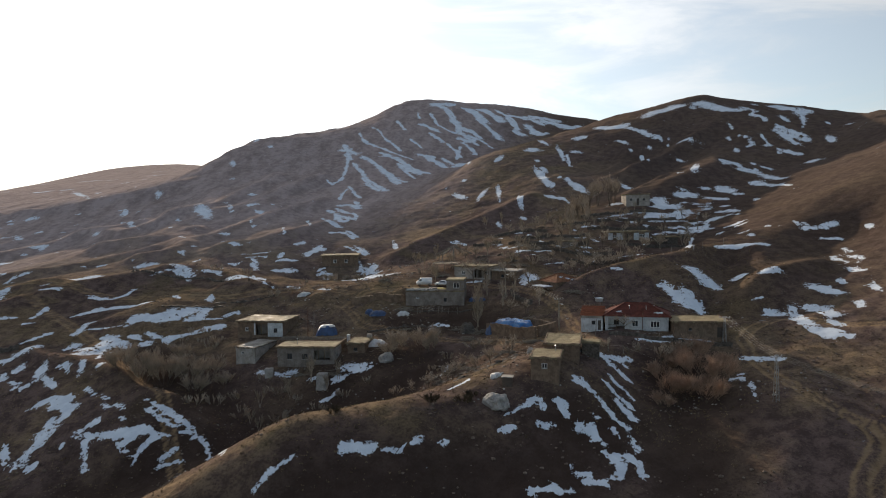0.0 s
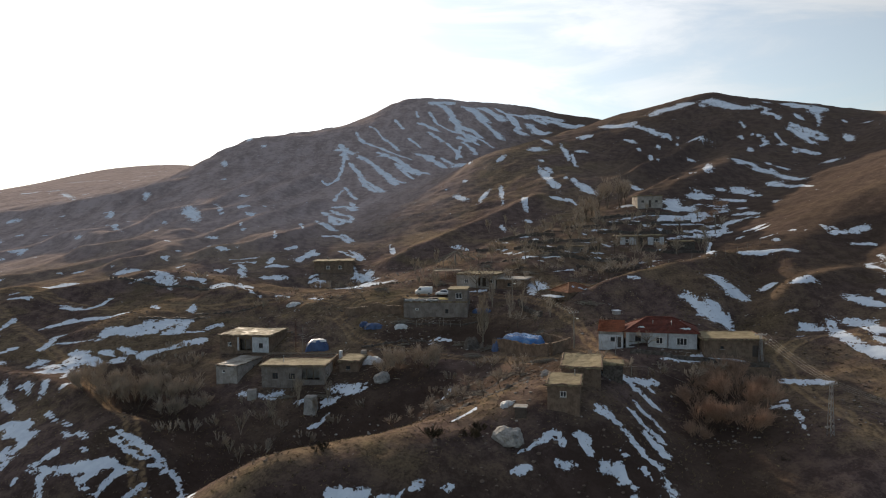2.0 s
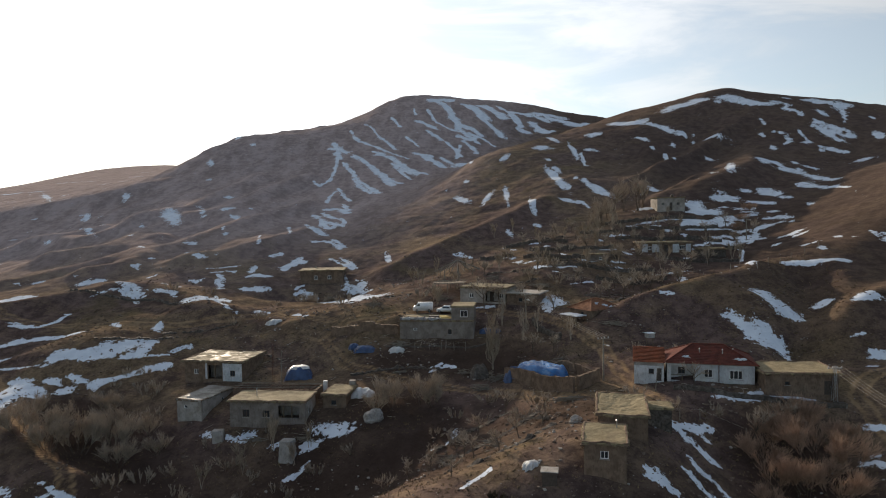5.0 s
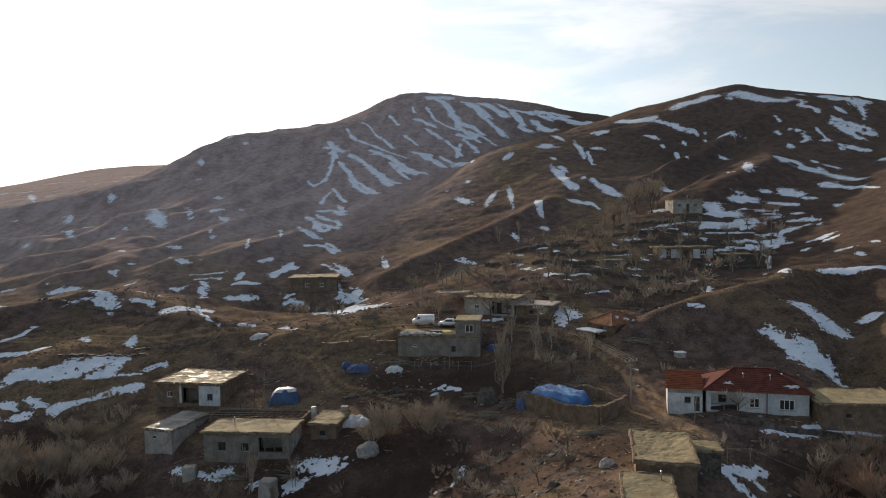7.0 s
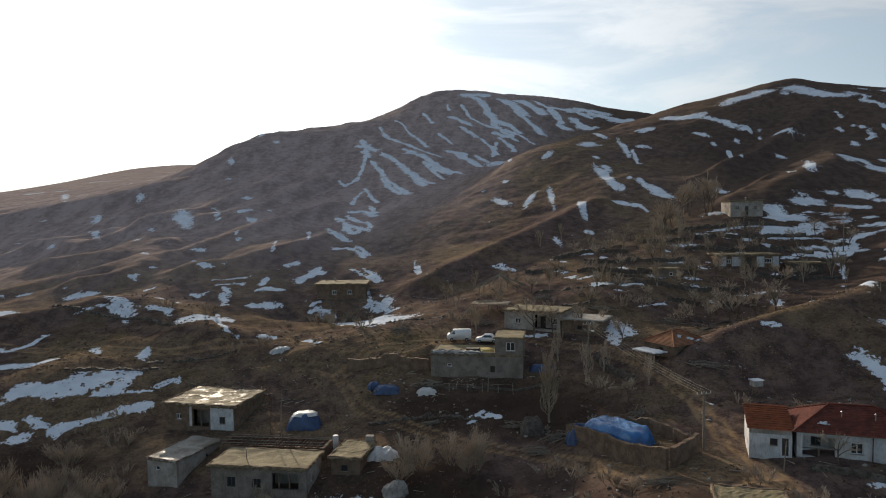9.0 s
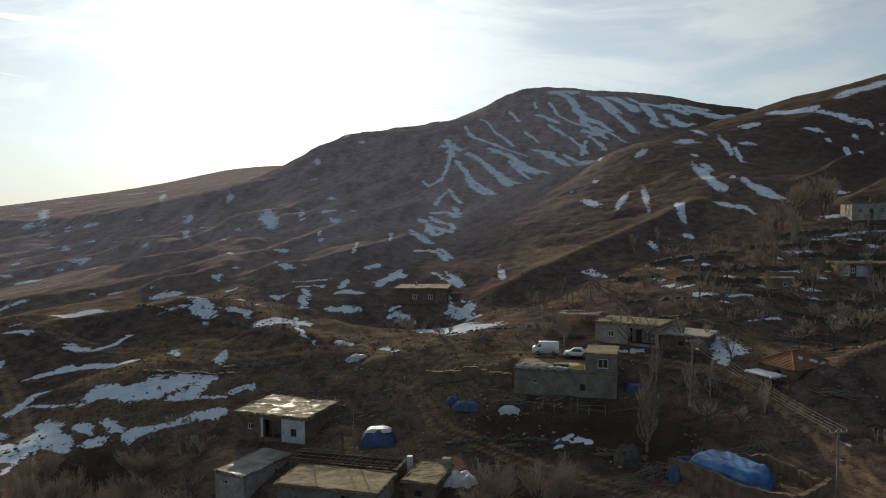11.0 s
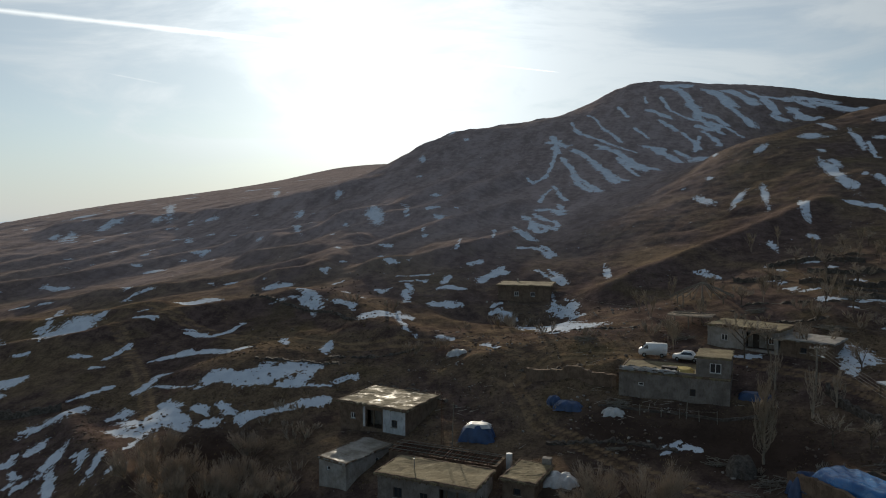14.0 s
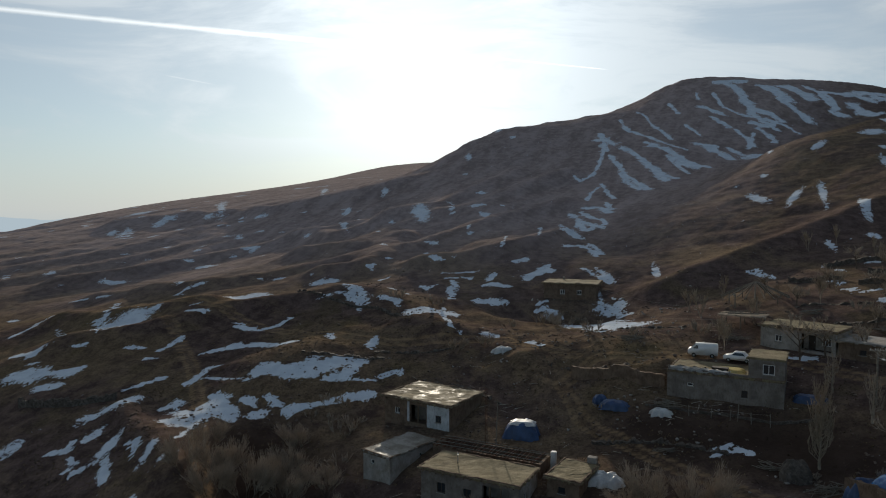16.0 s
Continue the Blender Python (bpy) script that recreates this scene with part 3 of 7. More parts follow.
DRIFTS["brook_veins"] = [
    (1.5, [(-54.6, 284.8), (-51.0, 287.0), (-46.1, 277.5)]),
    (0.9, [(-50.7, 295.8), (-45.9, 281.5)]),
    (1.0, [(-58.1, 277.9), (-52.8, 267.6), (-47.8, 261.8), (-43.5, 256.8)]),
    (0.8, [(-55.9, 281.4), (-51.0, 272.4), (-47.1, 267.5)]),
    (0.7, [(-46.3, 268.5), (-43.8, 260.4)]),
    (0.7, [(-57.2, 262.5), (-50.0, 244.4), (-47.8, 243.4)]),
    (1.8, [(-50.2, 245.2), (-48.2, 243.8)]),
    (1.1, [(-51.8, 263.3), (-48.0, 254.6), (-47.0, 258.2)]),
    (1.1, [(-47.7, 234.6), (-45.6, 236.1), (-42.7, 234.1), (-38.7, 229.8)]),
    (0.6, [(-43.9, 239.7), (-40.5, 235.1), (-37.8, 229.5)]),
    (0.7, [(-52.8, 267.6), (-52.0, 260.0)]),
]
DRIFTS["brook_low"] = [
    (3.6, [(-31.7, 181.4), (-26.0, 173.6), (-23.1, 175.2)]),
    (0.7, [(-39.8, 189.5), (-37.6, 189.8)]),
    (0.6, [(-39.2, 214.1), (-36.7, 211.5), (-34.2, 209.0), (-31.8, 206.0)]),
    (0.5, [(-36.1, 214.6), (-33.4, 210.7), (-31.0, 206.9)]),
    (1.0, [(-32.5, 206.8), (-30.8, 205.6)]),
    (0.7, [(-41.5, 232.4), (-38.5, 226.5)]),
    (0.5, [(-27.4, 195.4), (-26.1, 191.5)]),
    (0.5, [(-27.4, 196.5), (-25.8, 192.5)]),
    (0.5, [(-33.1, 201.3), (-31.0, 196.8), (-30.2, 193.4)]),
    (1.0, [(-42.7, 190.4), (-40.9, 191.3), (-39.0, 190.8)]),
    (0.4, [(-42.7, 193.2), (-41.0, 191.7)]),
    (1.2, [(-47.5, 211.0), (-48.6, 208.2), (-49.1, 205.7)]),
    (1.1, [(-47.6, 212.8), (-45.9, 211.6)]),
    (0.8, [(-57.1, 206.3), (-56.7, 201.8)]),
    (0.7, [(-53.6, 199.3), (-51.1, 199.3)]),
]
DRIFTS["brook_low_lower"] = [
    (1.4, [(-53.7, 188.7), (-51.2, 190.2), (-49.2, 191.4)]),
    (0.8, [(-63.0, 194.6), (-59.1, 187.7)]),
]
DRIFTS["second_peak"] = [
    (4.5, [(89.3, 342.9), (94.2, 343.4), (100.4, 344.1)]),
    (3.2, [(111.5, 343.3), (115.1, 336.2), (119.1, 329.3), (123.5, 326.5)]),
    (2.7, [(63.5, 339.4), (67.2, 334.9), (71.3, 332.3)]),
    (1.3, [(74.5, 327.2), (77.3, 320.9), (80.3, 315.8), (82.3, 311.7)]),
    (0.4, [(84.0, 313.9), (84.8, 309.4)]),
    (0.4, [(87.5, 311.4), (86.5, 305.0)]),
    (2.1, [(91.4, 302.4), (95.1, 300.4)]),
    (0.5, [(78.7, 305.3), (78.9, 301.9)]),
    (0.3, [(73.0, 296.3), (71.0, 277.6)]),
    (0.7, [(38.5, 313.8), (40.6, 306.6)]),
    (0.4, [(42.1, 302.8), (41.8, 290.6)]),
    (1.2, [(45.9, 306.5), (48.8, 305.0)]),
    (2.0, [(50.3, 324.8), (52.6, 325.3)]),
    (0.8, [(27.7, 277.9), (28.8, 272.2), (29.1, 260.1), (29.6, 254.9)]),
    (1.0, [(37.3, 264.9), (37.8, 256.5), (39.4, 249.5), (41.6, 246.2)]),
]
DRIFTS["second_peak_lower"] = [
    (0.9, [(28.1, 244.0), (30.9, 243.2)]),
    (0.5, [(33.1, 241.9), (34.7, 237.4)]),
]
DRIFTS["second_east"] = [
    (1.3, [(127.6, 320.7), (129.8, 313.9), (130.0, 311.0)]),
    (1.4, [(128.7, 330.7), (130.6, 322.6)]),
    (3.1, [(142.3, 333.3), (145.2, 323.6), (148.1, 318.7), (153.3, 322.5)]),
    (0.4, [(148.7, 317.8), (145.5, 308.7), (142.6, 301.8)]),
    (0.7, [(115.6, 300.8), (117.7, 296.6), (117.4, 291.6), (114.2, 288.8)]),
    (0.5, [(115.1, 314.1), (115.2, 309.4)]),
    (0.5, [(110.8, 301.5), (110.7, 297.9)]),
    (0.7, [(122.7, 298.8), (123.4, 294.0), (123.4, 288.2)]),
    (1.2, [(132.6, 306.8), (134.4, 302.2), (137.2, 298.1), (139.5, 293.2)]),
    (1.4, [(130.7, 300.9), (132.9, 295.5), (133.0, 288.2)]),
    (1.1, [(132.4, 298.3), (135.9, 293.7), (138.3, 289.2)]),
    (1.4, [(127.3, 281.0), (129.7, 278.5)]),
    (0.4, [(124.8, 285.2), (123.5, 280.1)]),
]
DRIFTS["second_east_lower"] = [
    (2.2, [(97.3, 265.2), (101.7, 265.3), (102.8, 260.1), (105.3, 258.3)]),
    (0.5, [(108.9, 269.5), (107.1, 260.4)]),
    (1.5, [(106.7, 254.2), (107.1, 248.5), (107.6, 242.0)]),
    (1.9, [(98.9, 241.8), (100.1, 239.4)]),
    (1.2, [(101.4, 236.0), (101.6, 232.1)]),
    (1.1, [(104.0, 232.4), (103.7, 225.3)]),
    (2.0, [(87.1, 239.8), (88.9, 236.7)]),
    (1.5, [(81.2, 240.4), (83.0, 240.3)]),
]
DRIFTS["upper_village"] = [
    (2.1, [(72.5, 234.9), (74.6, 235.5), (76.2, 234.5)]),
    (0.9, [(81.0, 229.1), (84.9, 227.9)]),
    (1.0, [(90.2, 233.1), (90.7, 230.9)]),
    (0.8, [(90.5, 221.7), (91.8, 218.7)]),
    (2.4, [(63.5, 228.5), (62.5, 222.4), (67.1, 223.2)]),
    (1.5, [(55.4, 213.8), (59.9, 215.0), (66.5, 217.9), (72.6, 219.3)]),
    (0.8, [(54.9, 212.1), (62.4, 214.2)]),
    (0.5, [(55.7, 210.5), (65.2, 210.9), (71.3, 209.4), (72.1, 206.6)]),
    (0.3, [(73.8, 210.6), (70.2, 203.1), (67.3, 199.8)]),
    (0.7, [(63.8, 207.1), (69.0, 203.8)]),
    (0.3, [(63.7, 197.0), (64.0, 194.3), (60.1, 185.3)]),
    (0.7, [(44.0, 215.0), (48.4, 215.7), (51.8, 216.4)]),
    (0.5, [(58.2, 202.3), (64.9, 201.6)]),
    (0.6, [(47.8, 190.0), (53.7, 189.7)]),
]
DRIFTS["gully"] = [
    (0.7, [(21.1, 107.8), (23.6, 109.0), (25.7, 110.0), (29.0, 110.8)]),
    (0.8, [(24.6, 108.3), (24.9, 106.6)]),
    (0.7, [(25.3, 108.4), (25.9, 106.2), (27.1, 105.0)]),
    (0.6, [(26.4, 109.7), (27.7, 108.9)]),
    (0.7, [(18.0, 95.4), (19.2, 95.3), (20.4, 94.5)]),
    (0.5, [(19.9, 95.4), (20.9, 94.1), (21.6, 93.0), (22.4, 92.2)]),
    (0.6, [(23.1, 100.4), (23.9, 98.3), (25.4, 97.6), (26.1, 96.7)]),
    (0.4, [(24.2, 103.5), (25.3, 101.2)]),
    (0.6, [(23.9, 96.8), (24.9, 94.4), (25.5, 93.2)]),
    (0.4, [(25.8, 101.6), (26.8, 99.1)]),
    (0.5, [(21.5, 92.5), (23.0, 91.0), (24.2, 90.0)]),
    (0.4, [(19.7, 90.3), (20.5, 90.3)]),
    (0.4, [(23.8, 90.6), (24.6, 90.2)]),
    (0.4, [(17.5, 88.4), (19.4, 88.8)]),
]
DRIFTS["gully_lower"] = [
    (0.3, [(7.9, 89.0), (9.9, 90.3), (11.9, 91.2)]),
    (0.4, [(10.9, 91.0), (11.9, 91.6), (12.9, 90.7)]),
    (0.4, [(14.7, 91.6), (15.6, 91.0), (16.0, 90.0)]),
    (0.3, [(12.1, 88.6), (13.3, 88.2)]),
]
DRIFTS["gully_side"] = [
    (0.5, [(32.4, 117.2), (36.4, 116.9), (39.8, 117.3), (42.9, 117.0)]),
    (0.4, [(46.9, 110.9), (48.9, 111.1)]),
    (0.7, [(50.9, 109.8), (52.9, 108.7)]),
    (0.5, [(42.7, 103.8), (44.2, 102.6)]),
    (0.3, [(44.8, 101.1), (44.2, 99.2)]),
    (0.3, [(43.9, 96.8), (43.7, 96.0)]),
    (0.3, [(44.0, 104.5), (45.1, 104.6)]),
    (0.5, [(-20.1, 122.6), (-17.3, 122.6), (-16.0, 123.1)]),
    (0.5, [(-32.5, 122.9), (-31.7, 123.4)]),
    (0.3, [(-23.3, 120.8), (-22.2, 121.8)]),
    (0.3, [(-24.2, 115.4), (-22.7, 116.4)]),
    (0.3, [(-22.2, 118.0), (-21.9, 118.4)]),
    (0.3, [(-5.2, 117.3), (-3.1, 117.6), (-1.9, 120.8)]),
    (0.3, [(-0.5, 94.5), (1.1, 96.4), (2.5, 98.1)]),
]
DRIFTS["spur_drifts"] = [
    (0.5, [(-13.2, 79.9), (-10.7, 79.8), (-9.0, 80.2)]),
    (0.3, [(-7.9, 80.0), (-5.8, 80.2), (-3.4, 82.2)]),
    (0.3, [(-23.1, 75.8), (-21.8, 77.2), (-19.1, 79.1)]),
    (0.3, [(-1.6, 82.3), (-0.2, 82.9)]),
    (0.3, [(9.9, 78.6), (12.7, 79.0)]),
]
DRIFTS["near_bank"] = [
    (0.9, [(-75.8, 112.8), (-73.4, 114.6), (-69.1, 113.3)]),
    (0.9, [(-71.6, 112.6), (-67.5, 110.8), (-67.4, 108.3)]),
    (0.8, [(-69.2, 108.2), (-68.8, 105.5)]),
    (1.6, [(-68.3, 104.7), (-67.9, 102.1), (-68.9, 100.9)]),
    (0.6, [(-65.7, 98.2), (-66.5, 97.4)]),
    (1.0, [(-61.7, 103.8), (-60.2, 105.1)]),
    (0.7, [(-60.2, 102.7), (-57.4, 102.5), (-54.5, 102.9), (-52.5, 103.4), (-49.9, 103.5)]),
    (0.5, [(-59.6, 101.8), (-58.1, 99.2), (-57.1, 97.1)]),
    (0.3, [(-55.5, 102.4), (-52.6, 100.2), (-50.9, 99.5)]),
    (0.6, [(-53.3, 100.7), (-52.3, 102.2)]),
    (0.4, [(-49.6, 102.9), (-48.0, 102.4), (-46.4, 102.8)]),
    (0.5, [(-48.5, 101.7), (-49.7, 100.4), (-50.0, 98.5)]),
    (0.3, [(-46.3, 99.7), (-45.2, 100.9), (-44.3, 101.9)]),
    (0.3, [(-46.3, 98.7), (-44.2, 99.6), (-42.7, 100.2)]),
]
DRIFTS["near_bank_lower"] = [
    (0.3, [(-56.0, 105.8), (-54.7, 105.1)]),
]
DRIFTS["bank_path"] = [
    (0.3, [(-67.6, 115.8), (-65.0, 113.9), (-60.8, 111.8)]),
    (0.3, [(-61.5, 110.5), (-59.5, 108.7)]),
    (0.3, [(-58.5, 109.4), (-56.2, 107.9)]),
    (0.3, [(-53.3, 109.1), (-50.6, 107.9)]),
    (0.5, [(-50.5, 107.7), (-47.9, 106.9), (-45.1, 105.7), (-42.8, 104.6)]),
    (0.3, [(-52.1, 107.1), (-48.5, 105.3), (-45.3, 104.3), (-42.9, 103.7)]),
    (0.3, [(-42.7, 104.2), (-40.2, 103.4), (-30.6, 85.5)]),
    (0.3, [(-38.5, 101.3), (-29.4, 83.0)]),
    (0.3, [(-77.1, 125.2), (-75.1, 123.8)]),
]
DRIFTS["fields"] = [
    (1.4, [(-73.9, 146.0), (-70.6, 146.7), (-67.1, 149.2)]),
    (1.6, [(-68.3, 146.5), (-64.6, 148.7), (-62.8, 152.2)]),
    (1.1, [(-60.1, 149.7), (-60.2, 154.1)]),
    (1.1, [(-61.0, 147.9), (-59.3, 150.1)]),
    (0.9, [(-55.0, 151.3), (-53.0, 153.1)]),
    (0.3, [(-62.5, 147.1), (-55.2, 149.9)]),
    (0.8, [(-76.9, 139.3), (-73.7, 137.6)]),
    (1.2, [(-75.6, 136.7), (-71.5, 135.7), (-69.6, 134.7)]),
    (1.5, [(-79.4, 134.5), (-74.2, 133.5)]),
    (1.3, [(-78.4, 131.4), (-73.6, 130.8)]),
    (1.4, [(-82.3, 136.2), (-82.1, 137.1)]),
    (0.6, [(-70.9, 139.2), (-68.2, 138.5)]),
    (1.0, [(-67.4, 136.3), (-66.6, 137.7)]),
    (0.6, [(-68.1, 140.8), (-65.6, 139.7)]),
    (0.9, [(-63.0, 139.5), (-60.5, 142.1), (-56.8, 144.6), (-53.7, 145.9)]),
    (1.3, [(-92.9, 130.6), (-91.5, 131.9), (-90.1, 133.3), (-90.6, 136.8)]),
]
DRIFTS["fields_lower"] = [
    (0.5, [(-95.1, 138.5), (-93.2, 140.8), (-91.8, 143.5)]),
    (0.8, [(-85.4, 142.7), (-85.2, 144.8), (-85.5, 146.8)]),
    (0.7, [(-86.1, 147.1), (-84.2, 148.4)]),
    (0.3, [(-82.8, 144.4), (-73.8, 143.3)]),
    (1.7, [(-124.6, 139.5), (-119.3, 140.7), (-112.9, 142.5)]),
    (1.0, [(-113.1, 136.3), (-110.2, 137.3)]),
]
DRIFTS["west_strokes"] = [
    (0.9, [(-130.7, 184.6), (-130.4, 188.0), (-128.4, 190.6)]),
    (1.0, [(-246.9, 284.4), (-246.4, 290.9), (-246.2, 296.7)]),
    (0.8, [(-253.2, 266.4), (-257.9, 273.7)]),
    (0.6, [(-246.3, 265.3), (-253.4, 277.2)]),
    (0.6, [(-239.4, 260.8), (-247.2, 273.2)]),
    (0.6, [(-182.5, 264.3), (-185.0, 269.3)]),
    (0.5, [(-162.1, 248.0), (-162.2, 252.6)]),
    (0.4, [(-201.9, 247.3), (-207.3, 254.6)]),
    (0.7, [(-188.6, 247.6), (-190.2, 254.9)]),
    (0.6, [(-176.0, 231.7), (-175.3, 233.0)]),
    (0.8, [(-217.6, 241.0), (-215.0, 242.0)]),
    (0.7, [(-217.9, 213.1), (-219.1, 215.4)]),
    (1.3, [(-186.7, 209.7), (-181.7, 211.6)]),
    (2.1, [(-165.7, 229.3), (-162.6, 231.0)]),
    (0.5, [(-169.9, 185.5), (-163.0, 186.9), (-157.3, 187.1)]),
    (0.5, [(-131.6, 162.0), (-126.5, 159.3)]),
    (0.8, [(-128.8, 161.1), (-129.8, 163.7)]),
]
DRIFTS["west_strokes_lower"] = [
    (0.7, [(-131.5, 165.0), (-144.9, 178.8)]),
    (3.5, [(-121.7, 158.7), (-119.5, 160.2)]),
    (0.8, [(-151.7, 157.5), (-151.9, 161.5), (-154.6, 168.9)]),
    (0.8, [(-173.3, 171.2), (-171.3, 170.7)]),
    (0.3, [(-141.3, 160.6), (-128.1, 152.2)]),
    (0.5, [(-120.0, 162.8), (-118.1, 164.7), (-116.9, 166.9)]),
    (0.7, [(-106.5, 164.0), (-103.0, 164.3)]),
    (0.6, [(-108.7, 166.5), (-107.7, 167.6)]),
    (2.0, [(-104.8, 176.0), (-102.6, 180.7)]),
]
DRIFTS["west_ledges"] = [
    (0.7, [(-93.6, 163.2), (-90.1, 163.9)]),
    (0.4, [(-95.2, 164.3), (-92.9, 164.8)]),
    (0.6, [(-88.8, 163.2), (-85.9, 166.2), (-85.4, 169.1)]),
    (0.5, [(-114.2, 194.7), (-111.9, 194.0)]),
    (0.5, [(-109.2, 150.7), (-105.2, 151.6)]),
    (0.3, [(-110.6, 151.3), (-108.4, 151.2)]),
    (0.5, [(-101.2, 151.2), (-101.0, 153.6), (-101.3, 155.9)]),
    (0.3, [(-101.3, 155.9), (-101.0, 157.0)]),
    (0.3, [(-122.2, 149.6), (-118.3, 150.2)]),
    (0.5, [(-100.9, 148.4), (-98.6, 148.7)]),
    (1.5, [(-134.8, 146.9), (-130.4, 147.9)]),
    (0.5, [(-126.2, 143.8), (-124.3, 144.8)]),
    (0.9, [(-87.7, 155.8), (-84.2, 157.7), (-76.5, 157.3)]),
    (0.7, [(-91.6, 152.2), (-89.4, 154.1)]),
    (0.3, [(-85.3, 176.4), (-83.9, 178.4), (-81.2, 179.5), (-78.0, 180.8)]),
    (0.3, [(-77.6, 180.2), (-75.1, 179.3), (-72.6, 177.5)]),
]
DRIFTS["west_ledges_lower"] = [
    (0.5, [(-71.2, 179.4), (-67.8, 178.0), (-65.9, 177.9)]),
    (1.8, [(-93.9, 191.7), (-91.7, 193.1)]),
    (0.3, [(-88.2, 203.4), (-86.7, 202.2)]),
    (0.5, [(-80.3, 195.1), (-79.9, 198.4)]),
    (0.4, [(-99.2, 194.7), (-99.0, 195.6)]),
    (0.9, [(-110.0, 195.8), (-108.9, 196.6)]),
]
DRIFTS["west_middle"] = [
    (0.9, [(-111.4, 272.3), (-107.0, 267.0), (-103.3, 263.1)]),
    (1.5, [(-90.7, 277.4), (-89.2, 278.7)]),
    (1.1, [(-97.8, 299.2), (-95.9, 299.9)]),
    (0.8, [(-84.9, 228.0), (-82.7, 228.6)]),
    (0.7, [(-73.7, 209.4), (-71.4, 209.1)]),
    (0.5, [(-78.1, 241.5), (-77.8, 243.5)]),
    (0.3, [(-79.8, 244.3), (-80.9, 248.6)]),
    (0.4, [(-62.0, 257.7), (-55.1, 233.3)]),
    (0.3, [(-66.6, 240.2), (-60.9, 221.6)]),
    (0.3, [(-103.0, 285.3), (-96.5, 270.5)]),
    (0.9, [(-55.0, 216.0), (-53.6, 218.7)]),
    (0.8, [(-49.3, 208.7), (-48.2, 212.4), (-47.4, 215.1)]),
    (0.4, [(-61.7, 191.7), (-59.4, 186.6)]),
    (0.6, [(-69.2, 194.1), (-66.5, 191.6)]),
    (1.7, [(-60.5, 173.1), (-56.6, 177.5)]),
    (0.4, [(-55.9, 175.6), (-50.1, 166.8), (-47.7, 166.0)]),
    (0.9, [(-44.5, 167.6), (-42.0, 166.6)]),
]
DRIFTS["west_middle_lower"] = [
    (0.6, [(-35.8, 165.4), (-33.2, 163.4)]),
    (0.4, [(-68.3, 203.0), (-61.0, 206.0)]),
    (0.4, [(-66.3, 199.9), (-60.9, 201.7)]),
    (0.8, [(-56.3, 198.3), (-53.3, 199.3)]),
]
DRIFTS["right_hollows"] = [
    (1.6, [(50.2, 148.8), (51.8, 146.6), (53.1, 144.4)]),
    (0.9, [(42.7, 142.5), (44.3, 140.5), (44.9, 138.8)]),
    (1.1, [(44.7, 138.0), (46.6, 137.1), (49.0, 138.1)]),
    (1.1, [(60.3, 148.1), (61.3, 149.2)]),
    (1.1, [(63.0, 143.6), (66.3, 144.8)]),
    (0.4, [(58.6, 135.3), (60.1, 135.4)]),
    (1.5, [(64.2, 131.8), (62.6, 125.2), (61.8, 120.5)]),
    (1.4, [(61.3, 118.5), (63.9, 116.6), (65.9, 114.4)]),
    (1.5, [(67.4, 131.0), (67.3, 126.0), (67.7, 124.0)]),
    (0.9, [(60.1, 131.5), (62.1, 130.4)]),
    (0.7, [(74.6, 127.9), (73.7, 125.2)]),
    (0.8, [(66.6, 121.8), (67.2, 119.4)]),
    (0.4, [(77.4, 140.7), (76.3, 137.1)]),
    (1.0, [(86.5, 176.0), (90.4, 175.8), (93.2, 176.1)]),
    (1.1, [(87.8, 169.2), (90.8, 168.8)]),
]
DRIFTS["right_hollows_lower"] = [
    (0.6, [(88.0, 159.8), (86.5, 152.6), (85.1, 146.9)]),
    (0.7, [(83.8, 156.3), (82.2, 147.7), (82.2, 141.7)]),
    (0.8, [(61.8, 167.2), (66.5, 165.9), (72.6, 165.4)]),
    (0.6, [(33.3, 149.1), (34.7, 148.8)]),
]
DRIFTS["gully_low"] = [
    (0.5, [(17.5, 88.7), (19.3, 88.1), (20.5, 86.4)]),
    (0.3, [(19.6, 87.8), (18.7, 86.9)]),
    (0.5, [(22.1, 89.0), (22.6, 87.8)]),
    (0.5, [(24.1, 89.9), (24.6, 87.9), (25.0, 86.7)]),
    (0.3, [(20.0, 85.5), (20.9, 84.9), (21.4, 83.5)]),
    (0.6, [(21.7, 85.2), (22.1, 83.4), (21.4, 81.5)]),
    (0.5, [(23.5, 85.0), (24.4, 84.0), (24.5, 82.1)]),
    (0.4, [(15.6, 82.7), (16.1, 81.5), (17.9, 81.7)]),
    (0.6, [(17.4, 80.6), (19.4, 80.3)]),
    (0.5, [(20.6, 81.1), (22.1, 81.6)]),
    (0.3, [(12.7, 79.5), (13.7, 78.6)]),
    (0.3, [(9.9, 78.9), (10.5, 77.8)]),
    (0.3, [(14.7, 78.8), (15.4, 79.1)]),
    (0.3, [(11.8, 88.6), (14.1, 88.7)]),
    (0.4, [(6.4, 86.2), (8.6, 87.1)]),
]
